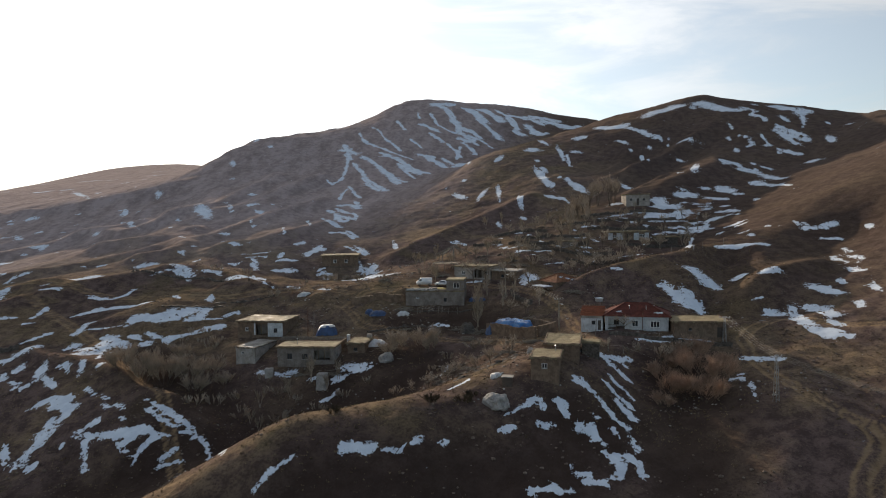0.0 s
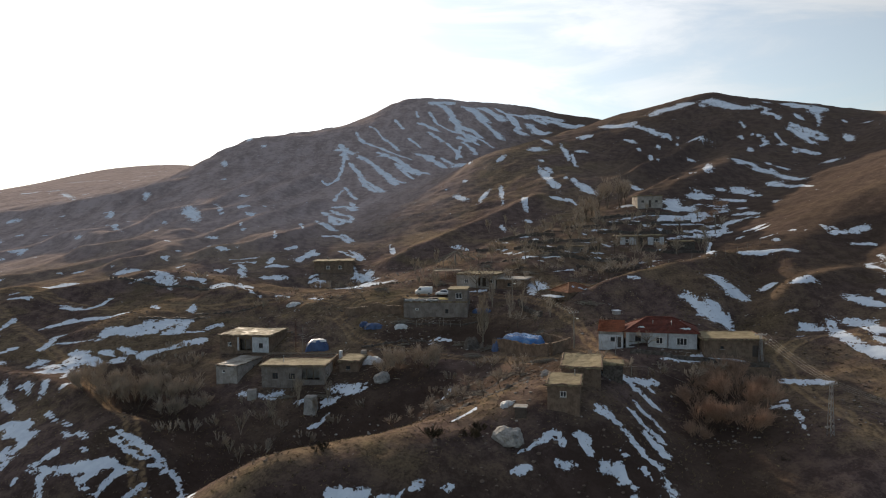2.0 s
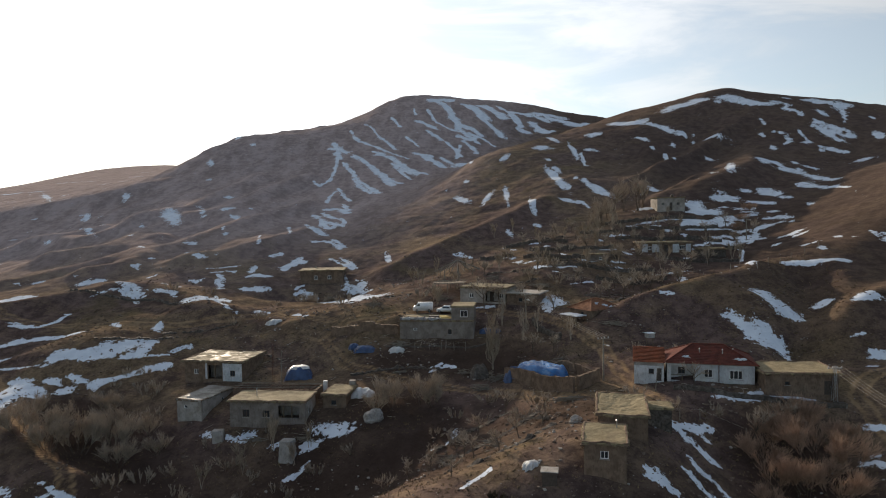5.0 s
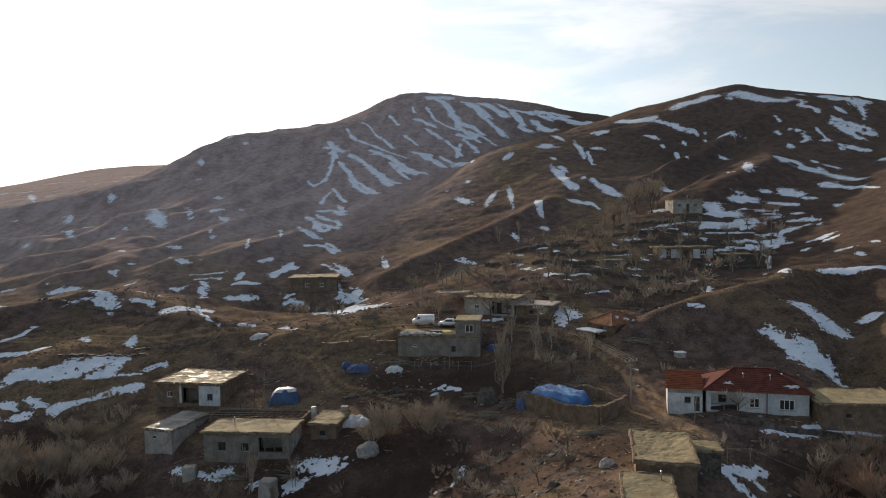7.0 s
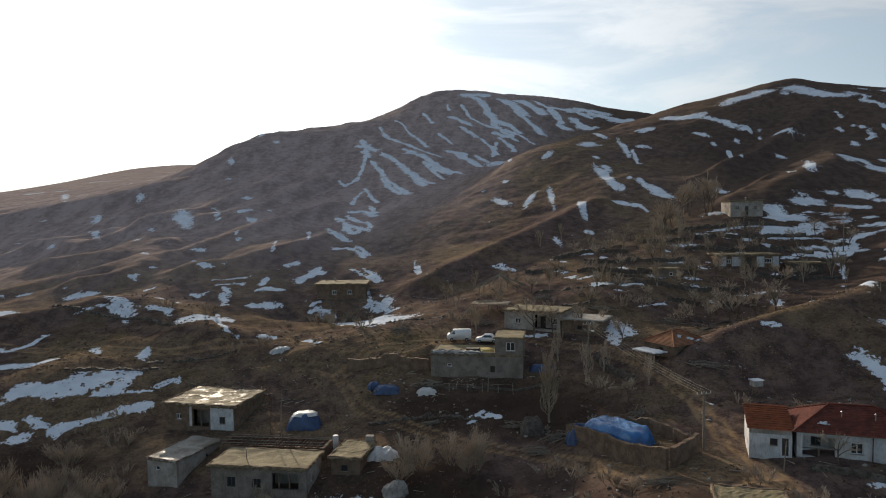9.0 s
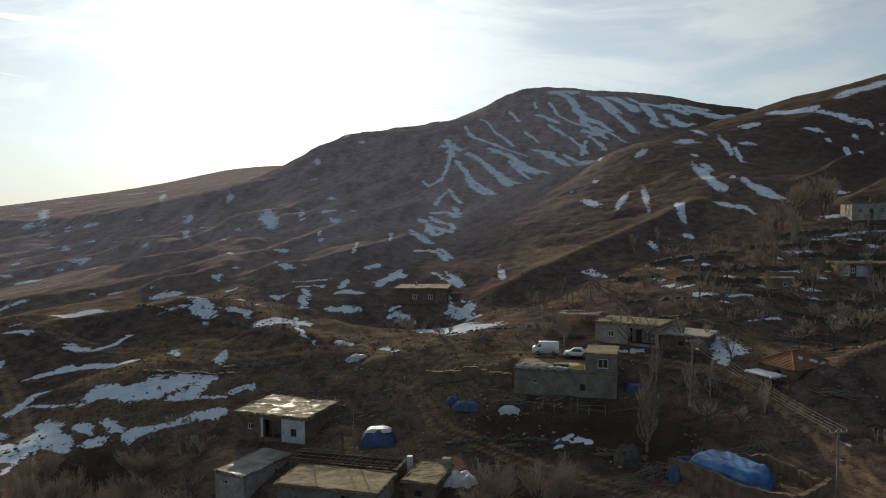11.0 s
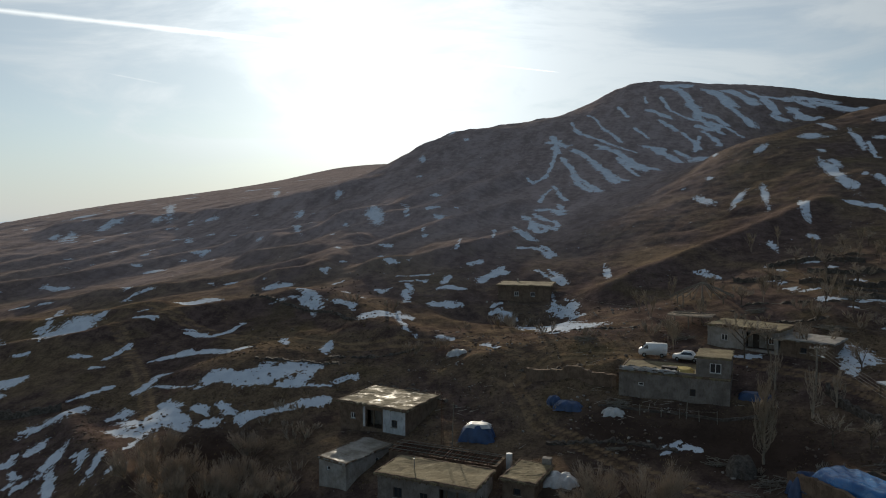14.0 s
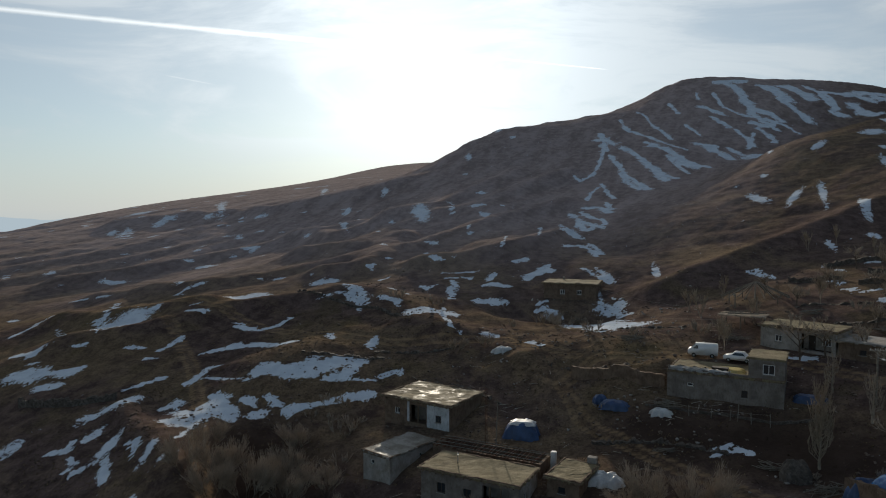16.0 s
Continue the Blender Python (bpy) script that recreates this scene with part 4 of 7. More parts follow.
DRIFTS["village_drifts"] = [
    (0.7, [(15.2, 163.2), (16.0, 159.7), (14.9, 155.3)]),
    (0.5, [(13.6, 157.8), (14.3, 154.3)]),
    (0.3, [(-6.5, 140.2), (-5.5, 141.2)]),
    (0.3, [(-5.4, 141.9), (-4.9, 142.8)]),
    (0.4, [(-4.2, 142.1), (-2.6, 141.2)]),
    (0.5, [(-4.8, 205.1), (-1.6, 202.5)]),
    (0.3, [(-3.5, 206.5), (-0.4, 200.8)]),
    (0.6, [(19.0, 178.8), (23.8, 180.2)]),
    (0.3, [(20.5, 170.3), (25.2, 172.4)]),
    (0.5, [(0.2, 160.0), (4.2, 160.0)]),
    (0.3, [(-29.1, 198.0), (-27.5, 194.7)]),
    (1.5, [(-28.8, 192.9), (-25.0, 188.5)]),
]
DRIFTS["track_drifts"] = [
    (0.9, [(-90.9, 122.7), (-88.4, 123.3), (-89.6, 125.2)]),
    (0.4, [(-83.9, 119.2), (-83.6, 120.5), (-86.1, 122.0)]),
    (0.6, [(-82.0, 119.3), (-81.5, 120.2)]),
    (0.3, [(-78.4, 124.8), (-76.3, 123.9), (-74.4, 121.8)]),
]


def snow_field(x, y):
    """Above nought where old snow lies; the shader frays its edge."""
    s = np.full(len(x), -0.75)
    far = np.clip((y - 165) / 60, 0, 1)
    s += 0.12 * far
    for group in list(SNOW.values()) + [small_drifts()]:
        for cx, cy, a, b, turn in group:
            near = np.hypot(x - cx, y - cy) < a * 1.6 + 4
            b = max(b, 0.0032 * cy)
            if a > 7 and b < 1.2 and cx > 30 and cy < 240 and 60 < turn < 115:
                continue
            c, k = math.cos(radians(turn)), math.sin(radians(turn))
            dx, dy = x[near] - cx, y[near] - cy
            q = np.sqrt(((dx * c + dy * k) / a) ** 2 + ((dy * c - dx * k) / b) ** 2)
            s[near] = np.maximum(s[near], np.clip(0.85 * (1.05 - q), -0.75, 0.5))
    for group in DRIFTS.values():
        for half, line in group:
            half = max(half, 0.0019 * line[0][1])
            low, high = np.min(line, axis=0) - 3 * half, np.max(line, axis=0) + 3 * half
            near = (x > low[0]) & (x < high[0]) & (y > low[1]) & (y < high[1])
            p, r = x[near], y[near]
            q = line_distance(p, r, line) / (half * (1 + 0.45 * grain(p, r, 2.4 * half + 1, 51) + 0.35 * grain(p, r, half + 0.5, 52)))
            q = q + 0.25 * np.exp(-np.minimum(np.hypot(p - line[0][0], r - line[0][1]), np.hypot(p - line[-1][0], r - line[-1][1])) / half)
            s[near] = np.maximum(s[near], np.clip(0.85 * (1.12 - q), -0.75, 0.45))
    return s


def small_drifts():
    """Many small remnants in the lee of the ribs, longer on the far slopes."""
    rnd = random.Random(77)
    rows = []
    for count, x0, x1, y0, y1, size, turn in ((48, -260, -80, 185, 300, 0.5, 122), (70, -330, -110, 260, 400, 0.9, 118), (80, -520, -240, 330, 900, 2.6, 112),
                                              (20, 60, 170, 245, 340, 1.1, 100), (22, 30, 120, 120, 185, 0.9, 100), (10, -10, 60, 235, 340, 0.8, 100),
                                              (30, 8, 60, 175, 215, 0.6, 172), (54, 48, 84, 192, 236, 0.75, 174), (16, -80, -35, 160, 215, 0.6, 130), (14, -100, -60, 95, 130, 0.8, 120)):
        for _ in range(count):
            k = size * rnd.uniform(0.5, 1.4) ** 1.5
            rows.append((rnd.uniform(x0, x1), rnd.uniform(y0, y1), k * rnd.uniform(1.2, 4.2), k * rnd.uniform(0.6, 1.3), turn + rnd.uniform(-28, 28)))
    return rows


def axis(pieces, far_low, far_high):
    """Grid lines: pieces of (from, to, step), then ever wider steps out to the far ends."""
    lines = [pieces[0][0]]
    for a, b, step in pieces:
        count = round((b - a) / step)
        lines += [a + (b - a) * (i + 1) / count for i in range(count)]
    step = pieces[0][2]
    low = []
    p = lines[0]
    while p > far_low:
        step *= 1.07
        p -= step
        low.append(p)
    step = pieces[-1][2]
    p = lines[-1]
    while p < far_high:
        step *= 1.13
        p += step
        lines.append(p)
    return np.array(low[::-1] + lines)


def ground_material():
    mat = bpy.data.materials.new("ground")
    mat.use_nodes = True
    add, maths, mix, ramp, noise_at = graph(mat.node_tree)
    link = mat.node_tree.links.new
    where = add("ShaderNodeTexCoord").outputs["Object"]
    snow = add("ShaderNodeAttribute", attribute_name="snow").outputs["Fac"]
    track = add("ShaderNodeAttribute", attribute_name="track").outputs["Fac"]
    mountain = add("ShaderNodeAttribute", attribute_name="mountain").outputs["Fac"]
    patches = noise_at(where, 0.045, 6.0, 0.62, None, 0.5)
    clumps = noise_at(where, 0.42, 6.0, 0.66)
    tufts = noise_at(where, 2.6, 5.0, 0.72)
    specks = noise_at(where, 5.5, 2.0, 0.6)
    # bare reddish soil, and dry turf that keeps to broad patches
    earth = mix(ramp(maths("ADD", maths("MULTIPLY", clumps, 0.6), maths("MULTIPLY", tufts, 0.4)), 0.4, 0.62), (0.054, 0.037, 0.034), (0.128, 0.089, 0.08))
    grass = mix(ramp(maths("ADD", maths("MULTIPLY", clumps, 0.4), maths("MULTIPLY", tufts, 0.6)), 0.38, 0.62), (0.074, 0.052, 0.036), (0.19, 0.137, 0.088))
    turf = ramp(maths("ADD", maths("MULTIPLY", patches, 0.75), maths("MULTIPLY", clumps, 0.25)), 0.43, 0.6)
    bare_shade = add("ShaderNodeAttribute", attribute_name="bare_shade").outputs["Fac"]
    colour = mix(maths("MULTIPLY", turf, maths("MULTIPLY_ADD", bare_shade, -0.7, 1.0)), earth, grass)
    colour = mix(maths("MULTIPLY", ramp(tufts, 0.56, 0.7), 0.5), colour, (0.032, 0.024, 0.018))
    colour = mix(maths("MULTIPLY", ramp(specks, 0.68, 0.74), 0.7), colour, (0.2, 0.17, 0.14))
    moss = ramp(noise_at(where, 0.08, 4.0, 0.6), 0.54, 0.68)
    colour = mix(maths("MULTIPLY", moss, maths("MULTIPLY_ADD", bare_shade, -0.3, 0.4)), colour, mix(ramp(tufts, 0.4, 0.62), (0.058, 0.046, 0.02), (0.145, 0.115, 0.052)))
    # bare soil darkened further: shade painted into the eastern hill and the hollows
    colour = mix(maths("MULTIPLY", bare_shade, 0.68), colour, (0.036, 0.024, 0.019))
    # the high mountain sides are stony, paled to paint the haze into their colour
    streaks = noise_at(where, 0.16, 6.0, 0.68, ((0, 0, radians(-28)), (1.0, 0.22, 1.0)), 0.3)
    hazy_scree = mix(ramp(maths("ADD", maths("MULTIPLY", streaks, 0.6), maths("MULTIPLY", clumps, 0.4)), 0.36, 0.62), (0.21, 0.168, 0.162), (0.365, 0.298, 0.288))
    colour = mix(maths("MULTIPLY", mountain, 0.95), colour, hazy_scree)
    ruts = mix(ramp(clumps, 0.3, 0.7), (0.19, 0.128, 0.072), (0.3, 0.205, 0.118))
    colour = mix(maths("MULTIPLY", ramp(maths("ADD", track, maths("MULTIPLY", maths("SUBTRACT", tufts, 0.5), 0.9)), 0.3, 0.9), 0.75), colour, ruts)
    fray = maths("ADD", maths("MULTIPLY", maths("SUBTRACT", noise_at(where, 0.2, 4.0, 0.6), 0.5), 1.5),
                 maths("MULTIPLY", maths("SUBTRACT", noise_at(where, 1.1, 5.0, 0.7), 0.5), 2.3))
    fray = maths("ADD", fray, maths("MULTIPLY", maths("SUBTRACT", noise_at(where, 3.0, 4.0, 0.7, ((0, 0, radians(30)), (1.0, 0.4, 1.0))), 0.5), 1.3))
    cover = ramp(maths("ADD", snow, fray), -0.02, 0.05)
    white = mix(ramp(clumps, 0.3, 0.7), (0.5, 0.55, 0.62), (0.64, 0.685, 0.74))
    colour = mix(cover, colour, white)
    shader = add("ShaderNodeBsdfPrincipled", inputs={"Base Color": colour, "Roughness": 0.92, "Specular IOR Level": 0.0,
                 "Sheen Weight": maths("MULTIPLY_ADD", cover, -0.05, 0.05), "Sheen Roughness": 0.6, "Sheen Tint": (0.75, 0.62, 0.45, 1)})
    height = maths("ADD", maths("MULTIPLY", clumps, 0.9), maths("MULTIPLY", tufts, 0.3))
    height = maths("ADD", maths("MULTIPLY", height, maths("MULTIPLY_ADD", cover, -0.75, 1.0)), maths("MULTIPLY", cover, 0.5))
    relief = add("ShaderNodeBump", inputs={"Strength": 0.9, "Distance": 0.2, "Height": height})
    link(relief.outputs[0], shader.inputs["Normal"])
    out = add("ShaderNodeOutputMaterial")
    link(shader.outputs[0], out.inputs[0])
    return mat


def make_ground():
    xs = axis([(-330, -170, 2.6), (-170, -95, 1.5), (-95, 75, 0.6), (75, 170, 1.6)], -4200, 4200)
    ys = axis([(56, 172, 0.6), (172, 300, 0.95), (300, 530, 1.15)], -4000, 4800)
    nx, ny = len(xs), len(ys)
    gx, gy = np.meshgrid(xs, ys)
    x, y = gx.ravel(), gy.ravel()
    z = ground_many(x, y)
    track = np.zeros(len(x))
    for line, half in TRACKS:
        d = line_distance(x, y, line)
        wheels = np.exp(-((d - 0.85) / 0.42) ** 2)
        track = np.maximum(track, np.maximum(0.45 * np.clip(1.4 - d / half, 0, 1), 0.95 * wheels * (half > 1)))
        z = z - 0.16 * wheels
    verts = np.column_stack([x, y, z])
    i = (np.arange(ny - 1)[:, None] * nx + np.arange(nx - 1)[None, :]).ravel()
    faces = np.column_stack([i, i + 1, i + nx + 1, i + nx])
    mesh = bpy.data.meshes.new("ground")
    mesh.vertices.add(len(verts))
    mesh.vertices.foreach_set("co", verts.ravel())
    mesh.loops.add(faces.size)
    mesh.loops.foreach_set("vertex_index", faces.ravel().astype(np.int32))
    mesh.polygons.add(len(faces))
    mesh.polygons.foreach_set("loop_start", (np.arange(len(faces)) * 4).astype(np.int32))
    mesh.update(calc_edges=True)
    mesh.polygons.foreach_set("use_smooth", np.ones(len(faces), bool))
    # mask of the mountain and left slopes that take the painted haze
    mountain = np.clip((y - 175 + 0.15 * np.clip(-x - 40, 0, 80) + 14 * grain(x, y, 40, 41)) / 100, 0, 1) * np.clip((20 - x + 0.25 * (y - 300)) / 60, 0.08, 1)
    # bare ground on the eastern hill, darkened to carry its shade
    bare_shade = np.clip((x - 34) / 30, 0, 1) * np.clip((y - 118) / 30, 0, 1) * (0.8 + 0.2 * grain(x, y, 18, 42))
    # shade painted as dark soil in hollows, under the grey house, on the spur
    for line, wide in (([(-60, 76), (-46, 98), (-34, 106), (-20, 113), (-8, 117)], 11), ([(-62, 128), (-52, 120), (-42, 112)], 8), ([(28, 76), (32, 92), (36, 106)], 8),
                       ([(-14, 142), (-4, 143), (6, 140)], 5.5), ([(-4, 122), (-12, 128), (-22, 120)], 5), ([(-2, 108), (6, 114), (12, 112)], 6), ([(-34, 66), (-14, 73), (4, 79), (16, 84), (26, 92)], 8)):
        bare_shade = np.maximum(bare_shade, np.clip(1.5 - line_distance(x, y, line) / wide + 0.35 * grain(x, y, 6, 43), 0, 1.15))
    for name, values in (("snow", snow_field(x, y)), ("track", track), ("mountain", mountain), ("bare_shade", bare_shade)):
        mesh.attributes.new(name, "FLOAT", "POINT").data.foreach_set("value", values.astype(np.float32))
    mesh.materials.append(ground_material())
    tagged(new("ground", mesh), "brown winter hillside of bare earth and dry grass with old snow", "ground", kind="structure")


def far_hills():
    """A range far across the plain; its haze is painted as a pale glow."""
    mat = bpy.data.materials.new("haze_glow")
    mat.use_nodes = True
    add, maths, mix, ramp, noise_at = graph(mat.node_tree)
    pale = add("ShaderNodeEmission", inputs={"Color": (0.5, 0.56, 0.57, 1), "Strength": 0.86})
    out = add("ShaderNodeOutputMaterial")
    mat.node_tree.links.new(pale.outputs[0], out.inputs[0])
    bm = bmesh.new()
    rows = []
    for i in range(121):
        a = radians(-100 + i * 0.75)
        d = 4300
        top = -6 + 40 * noise.fractal(Vector((i * 0.09, 3.0, 0)), 0.9, 2.0, 5)
        rows.append([bm.verts.new((d * math.sin(a), 60 + d * math.cos(a), zz)) for zz in (-700, top)])
    for p, q in zip(rows, rows[1:]):
        bm.faces.new((p[0], q[0], q[1], p[1]))
    mesh = bpy.data.meshes.new("backdrop")
    bm.to_mesh(mesh)
    bm.free()
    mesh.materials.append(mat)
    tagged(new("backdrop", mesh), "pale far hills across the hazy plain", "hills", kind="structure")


make_ground()
far_hills()


# ---- building blocks ----
def part(name, bm, material, parent=None, label="", smooth=False):
    """Links a bmesh as one mesh object under a thing or a part."""
    mesh = bpy.data.meshes.new(name)
    bm.normal_update()
    bm.to_mesh(mesh)
    bm.free()
    mesh.materials.append(M[material])
    if smooth:
        mesh.polygons.foreach_set("use_smooth", np.ones(len(mesh.polygons), bool))
    ob = new(name, mesh)
    ob.parent = parent
    if label:
        ob["label"] = label
    return ob


def thing(name, x, y, z, turn, label, category, group=""):
    ob = new(name)
    ob.empty_display_size = 0.3
    ob.matrix_world = pose(x, y, z, 0, 0, turn)
    return tagged(ob, label, category, group)


def block(bm, x0, x1, y0, y1, z0, z1, m=None):
    """A box between those limits, added to bm."""
    v = [bm.verts.new(Vector(p) if m is None else m @ Vector(p)) for p in
         ((x0, y0, z0), (x1, y0, z0), (x1, y1, z0), (x0, y1, z0), (x0, y0, z1), (x1, y0, z1), (x1, y1, z1), (x0, y1, z1))]
    for f in ((3, 2, 1, 0), (4, 5, 6, 7), (0, 1, 5, 4), (1, 2, 6, 5), (2, 3, 7, 6), (3, 0, 4, 7)):
        bm.faces.new([v[k] for k in f])


def boxed(x0, x1, y0, y1, z0, z1, m=None, soft=0.0):
    bm = bmesh.new()
    block(bm, x0, x1, y0, y1, z0, z1, m)
    if soft:
        bmesh.ops.bevel(bm, geom=bm.edges[:], offset=soft, segments=1, affect="EDGES")
    return bm


def tube(bm, a, b, ra, rb, sides=6):
    """A tapered rod from a to b, added to bm."""
    a, b = Vector(a), Vector(b)
    q = (b - a).to_track_quat("Z", "Y")
    rings = []
    for p, r in ((a, ra), (b, rb)):
        rings.append([bm.verts.new(p + q @ Vector((r * math.cos(2 * math.pi * k / sides), r * math.sin(2 * math.pi * k / sides), 0))) for k in range(sides)])
    for k in range(sides):
        bm.faces.new((rings[0][k], rings[0][(k + 1) % sides], rings[1][(k + 1) % sides], rings[1][k]))
    bm.faces.new(rings[0][::-1])
    bm.faces.new(rings[1])


def rough_top(w0, w1, d0, d1, z0, z1, amount, seed, step=0.3, sag=0.0):
    """A slab with an uneven upper side and ragged edge, as a roof of trodden earth has."""
    bm = bmesh.new()
    nx, ny = max(2, int((w1 - w0) / step)), max(2, int((d1 - d0) / step))
    rnd = random.Random(seed)
    top, low = {}, {}
    for i in range(nx + 1):
        for j in range(ny + 1):
            x, y = w0 + (w1 - w0) * i / nx, d0 + (d1 - d0) * j / ny
            edge = i in (0, nx) or j in (0, ny)
            if edge:
                x += rnd.uniform(-0.13, 0.13)
                y += rnd.uniform(-0.13, 0.13)
            dip = sag * (math.sin(math.pi * i / nx) * math.sin(math.pi * j / ny))
            top[i, j] = bm.verts.new((x, y, z1 - dip + 1.1 * amount * noise.fractal(Vector((x * 0.45, y * 0.45, seed)), 0.7, 2.0, 5) + rnd.uniform(-0.25, 0.25) * amount - (amount if edge else 0)))
            if edge:
                low[i, j] = bm.verts.new((x * 0.995, y * 0.995, z0))
    for i in range(nx):
        for j in range(ny):
            bm.faces.new((top[i, j], top[i + 1, j], top[i + 1, j + 1], top[i, j + 1]))
    for i in range(nx):
        bm.faces.new((low[i, 0], low[i + 1, 0], top[i + 1, 0], top[i, 0]))
        bm.faces.new((low[i + 1, ny], low[i, ny], top[i, ny], top[i + 1, ny]))
    for j in range(ny):
        bm.faces.new((low[0, j + 1], low[0, j], top[0, j], top[0, j + 1]))
        bm.faces.new((low[nx, j], low[nx, j + 1], top[nx, j + 1], top[nx, j]))
    bm.faces.new([low[i, 0] for i in range(nx, -1, -1)] + [low[0, j] for j in range(1, ny + 1)]
                 + [low[i, ny] for i in range(1, nx + 1)] + [low[nx, j] for j in range(ny - 1, 0, -1)])
    return bm


def wall_mesh(length, low, high, thick, holes, start=0.0):
    """A wall along x, outer side at y 0, with openings (x0, x1, z0, z1) right through it, as one closed skin."""
    bm = bmesh.new()
    holes = [h for h in holes if h[1] > start and h[0] < start + length]
    xs = sorted({start, start + length, *[v for h in holes for v in h[:2]]})
    zs = sorted({low, high, *[v for h in holes for v in h[2:]]})
    points = {}

    def at(i, j, k):
        if (i, j, k) not in points:
            points[i, j, k] = bm.verts.new((xs[i], thick * k, zs[j]))
        return points[i, j, k]

    def solid(i, j):
        if not (0 <= i < len(xs) - 1 and 0 <= j < len(zs) - 1):
            return False
        x, z = (xs[i] + xs[i + 1]) / 2, (zs[j] + zs[j + 1]) / 2
        return not any(h[0] <= x <= h[1] and h[2] <= z <= h[3] for h in holes)

    for i in range(len(xs) - 1):
        for j in range(len(zs) - 1):
            if not solid(i, j):
                continue
            bm.faces.new((at(i, j, 0), at(i + 1, j, 0), at(i + 1, j + 1, 0), at(i, j + 1, 0)))
            bm.faces.new((at(i, j + 1, 1), at(i + 1, j + 1, 1), at(i + 1, j, 1), at(i, j, 1)))
            if not solid(i - 1, j):
                bm.faces.new((at(i, j, 1), at(i, j, 0), at(i, j + 1, 0), at(i, j + 1, 1)))
            if not solid(i + 1, j):
                bm.faces.new((at(i + 1, j, 0), at(i + 1, j, 1), at(i + 1, j + 1, 1), at(i + 1, j + 1, 0)))
            if not solid(i, j - 1):
                bm.faces.new((at(i, j, 1), at(i + 1, j, 1), at(i + 1, j, 0), at(i, j, 0)))
            if not solid(i, j + 1):
                bm.faces.new((at(i, j + 1, 0), at(i + 1, j + 1, 0), at(i + 1, j + 1, 1), at(i, j + 1, 1)))
    return bm


def window(parent, m, x0, x1, z0, z1, thick, bars=1, frame="frame_white", cross=False):
    """Frame with its panes and sill set in an opening of a wall whose plane is m."""
    f, y0 = 0.08, thick * 0.3
    panes = []
    for i in range(bars + 1):
        a = x0 + (x1 - x0) * i / (bars + 1) + (f if i == 0 else 0.035)
        b = x0 + (x1 - x0) * (i + 1) / (bars + 1) - (f if i == bars else 0.035)
        if cross:
            z = z0 + (z1 - z0) * 0.68
            panes += [(a, b, z0 + f, z - 0.03), (a, b, z + 0.03, z1 - f)]
        else:
            panes.append((a, b, z0 + f, z1 - f))
    bm = wall_mesh(x1 - x0, z0, z1, 0.07, panes, x0)
    bm.transform(m @ pose(0, y0, 0))
    w = part("window", bm, frame, parent)
    for a, b, c, d in panes:
        part("pane", boxed(a - 0.02, b + 0.02, y0 + 0.03, y0 + 0.045, c - 0.02, d + 0.02, m), "glass", w)
    part("sill", boxed(x0 - 0.08, x1 + 0.08, -0.07, y0, z0 - 0.06, z0, m), "concrete", w)
    return w


def door(parent, m, x0, x1, z0, z1, thick, material="dark_wood"):
    d = part("door", boxed(x0, x1, thick * 0.4, thick * 0.4 + 0.06, z0, z1, m, 0.012), material, parent)
    part("door_handle", boxed(x1 - 0.2, x1 - 0.12, thick * 0.4 - 0.06, thick * 0.4, z0 + 0.95, z0 + 1.1, m, 0.01), "steel", d)
    return d


def walls(parent, w, d, low, high, material, openings, thick=0.4, mats=None):
    """Four walls round a floor w by d whose front left corner is at 0, 0; openings by side: kind, x0, x1, z0, z1."""
    sides = {
        "front": (pose(0, 0, 0), w), "right": (pose(w, 0, 0, 0, 0, 90), d),
        "back": (pose(w, d, 0, 0, 0, 180), w), "left": (pose(0, d, 0, 0, 0, 270), d),
    }
    for side, (m, length) in sides.items():
        holes = openings.get(side, [])
        cut = [h[1:5] for h in holes]
        # side walls stop short of the front and back walls
        inset = thick if side in ("right", "left") else 0.0
        bm = wall_mesh(length - 2 * inset, low, high, thick, cut, inset)
        bm.transform(m)
        part("wall", bm, (mats or {}).get(side, material), parent)
        for h in holes:
            if h[0] == "window":
                window(parent, m, *h[1:5], thick, *(h[5:]))
            elif h[0] == "door":
                door(parent, m, *h[1:5], thick, *(h[5:]))


def log_ends(parent, w, d, z, count, reach=0.3, sides=("front",), r=0.07, seed=1):
    """Ends of round roof timbers that show under the eaves."""
    rnd = random.Random(seed)
    for side in sides:
        for i in range(count):
            x = w * (i + 0.5) / count + rnd.uniform(-0.08, 0.08)
            bm = bmesh.new()
            if side == "front":
                tube(bm, (x, 0.3, z), (x, -reach - rnd.uniform(0, 0.15), z + rnd.uniform(-0.03, 0.03)), r, r * 0.9)
            else:
                y = d * (i + 0.5) / count
                tube(bm, (w - 0.3, y, z), (w + reach + rnd.uniform(0, 0.15), y, z), r, r * 0.9)
            part("beam", bm, "timber", parent)


def flat_house(name, label, x, y, z, turn, w, d, h, openings, material="mud", mats=None, roof="earth_roof", over=0.3,
               logs=0, sag=0.05, below=1.6, seed=1, amount=0.05, thick=0.4):
    """A low house under a flat roof of trodden earth; x, y is its front left corner, z its threshold."""
    house = thing(name, x, y, z, turn, label, "house", "flat-roofed village houses")
    walls(house, w, d, -below, h, material, openings, thick, mats)
    part("roof", rough_top(-over, w + over, -over, d + over, h + 0.004, h + 0.3, amount, seed, sag=sag), roof, house)
    part("roof_edge", uneven(boxed(-over * 1.1, w + over * 1.1, -over - 0.07, -over + 0.06, h + 0.02, h + 0.13), 0.04, seed), "timber", house, "worn timber roof edge")
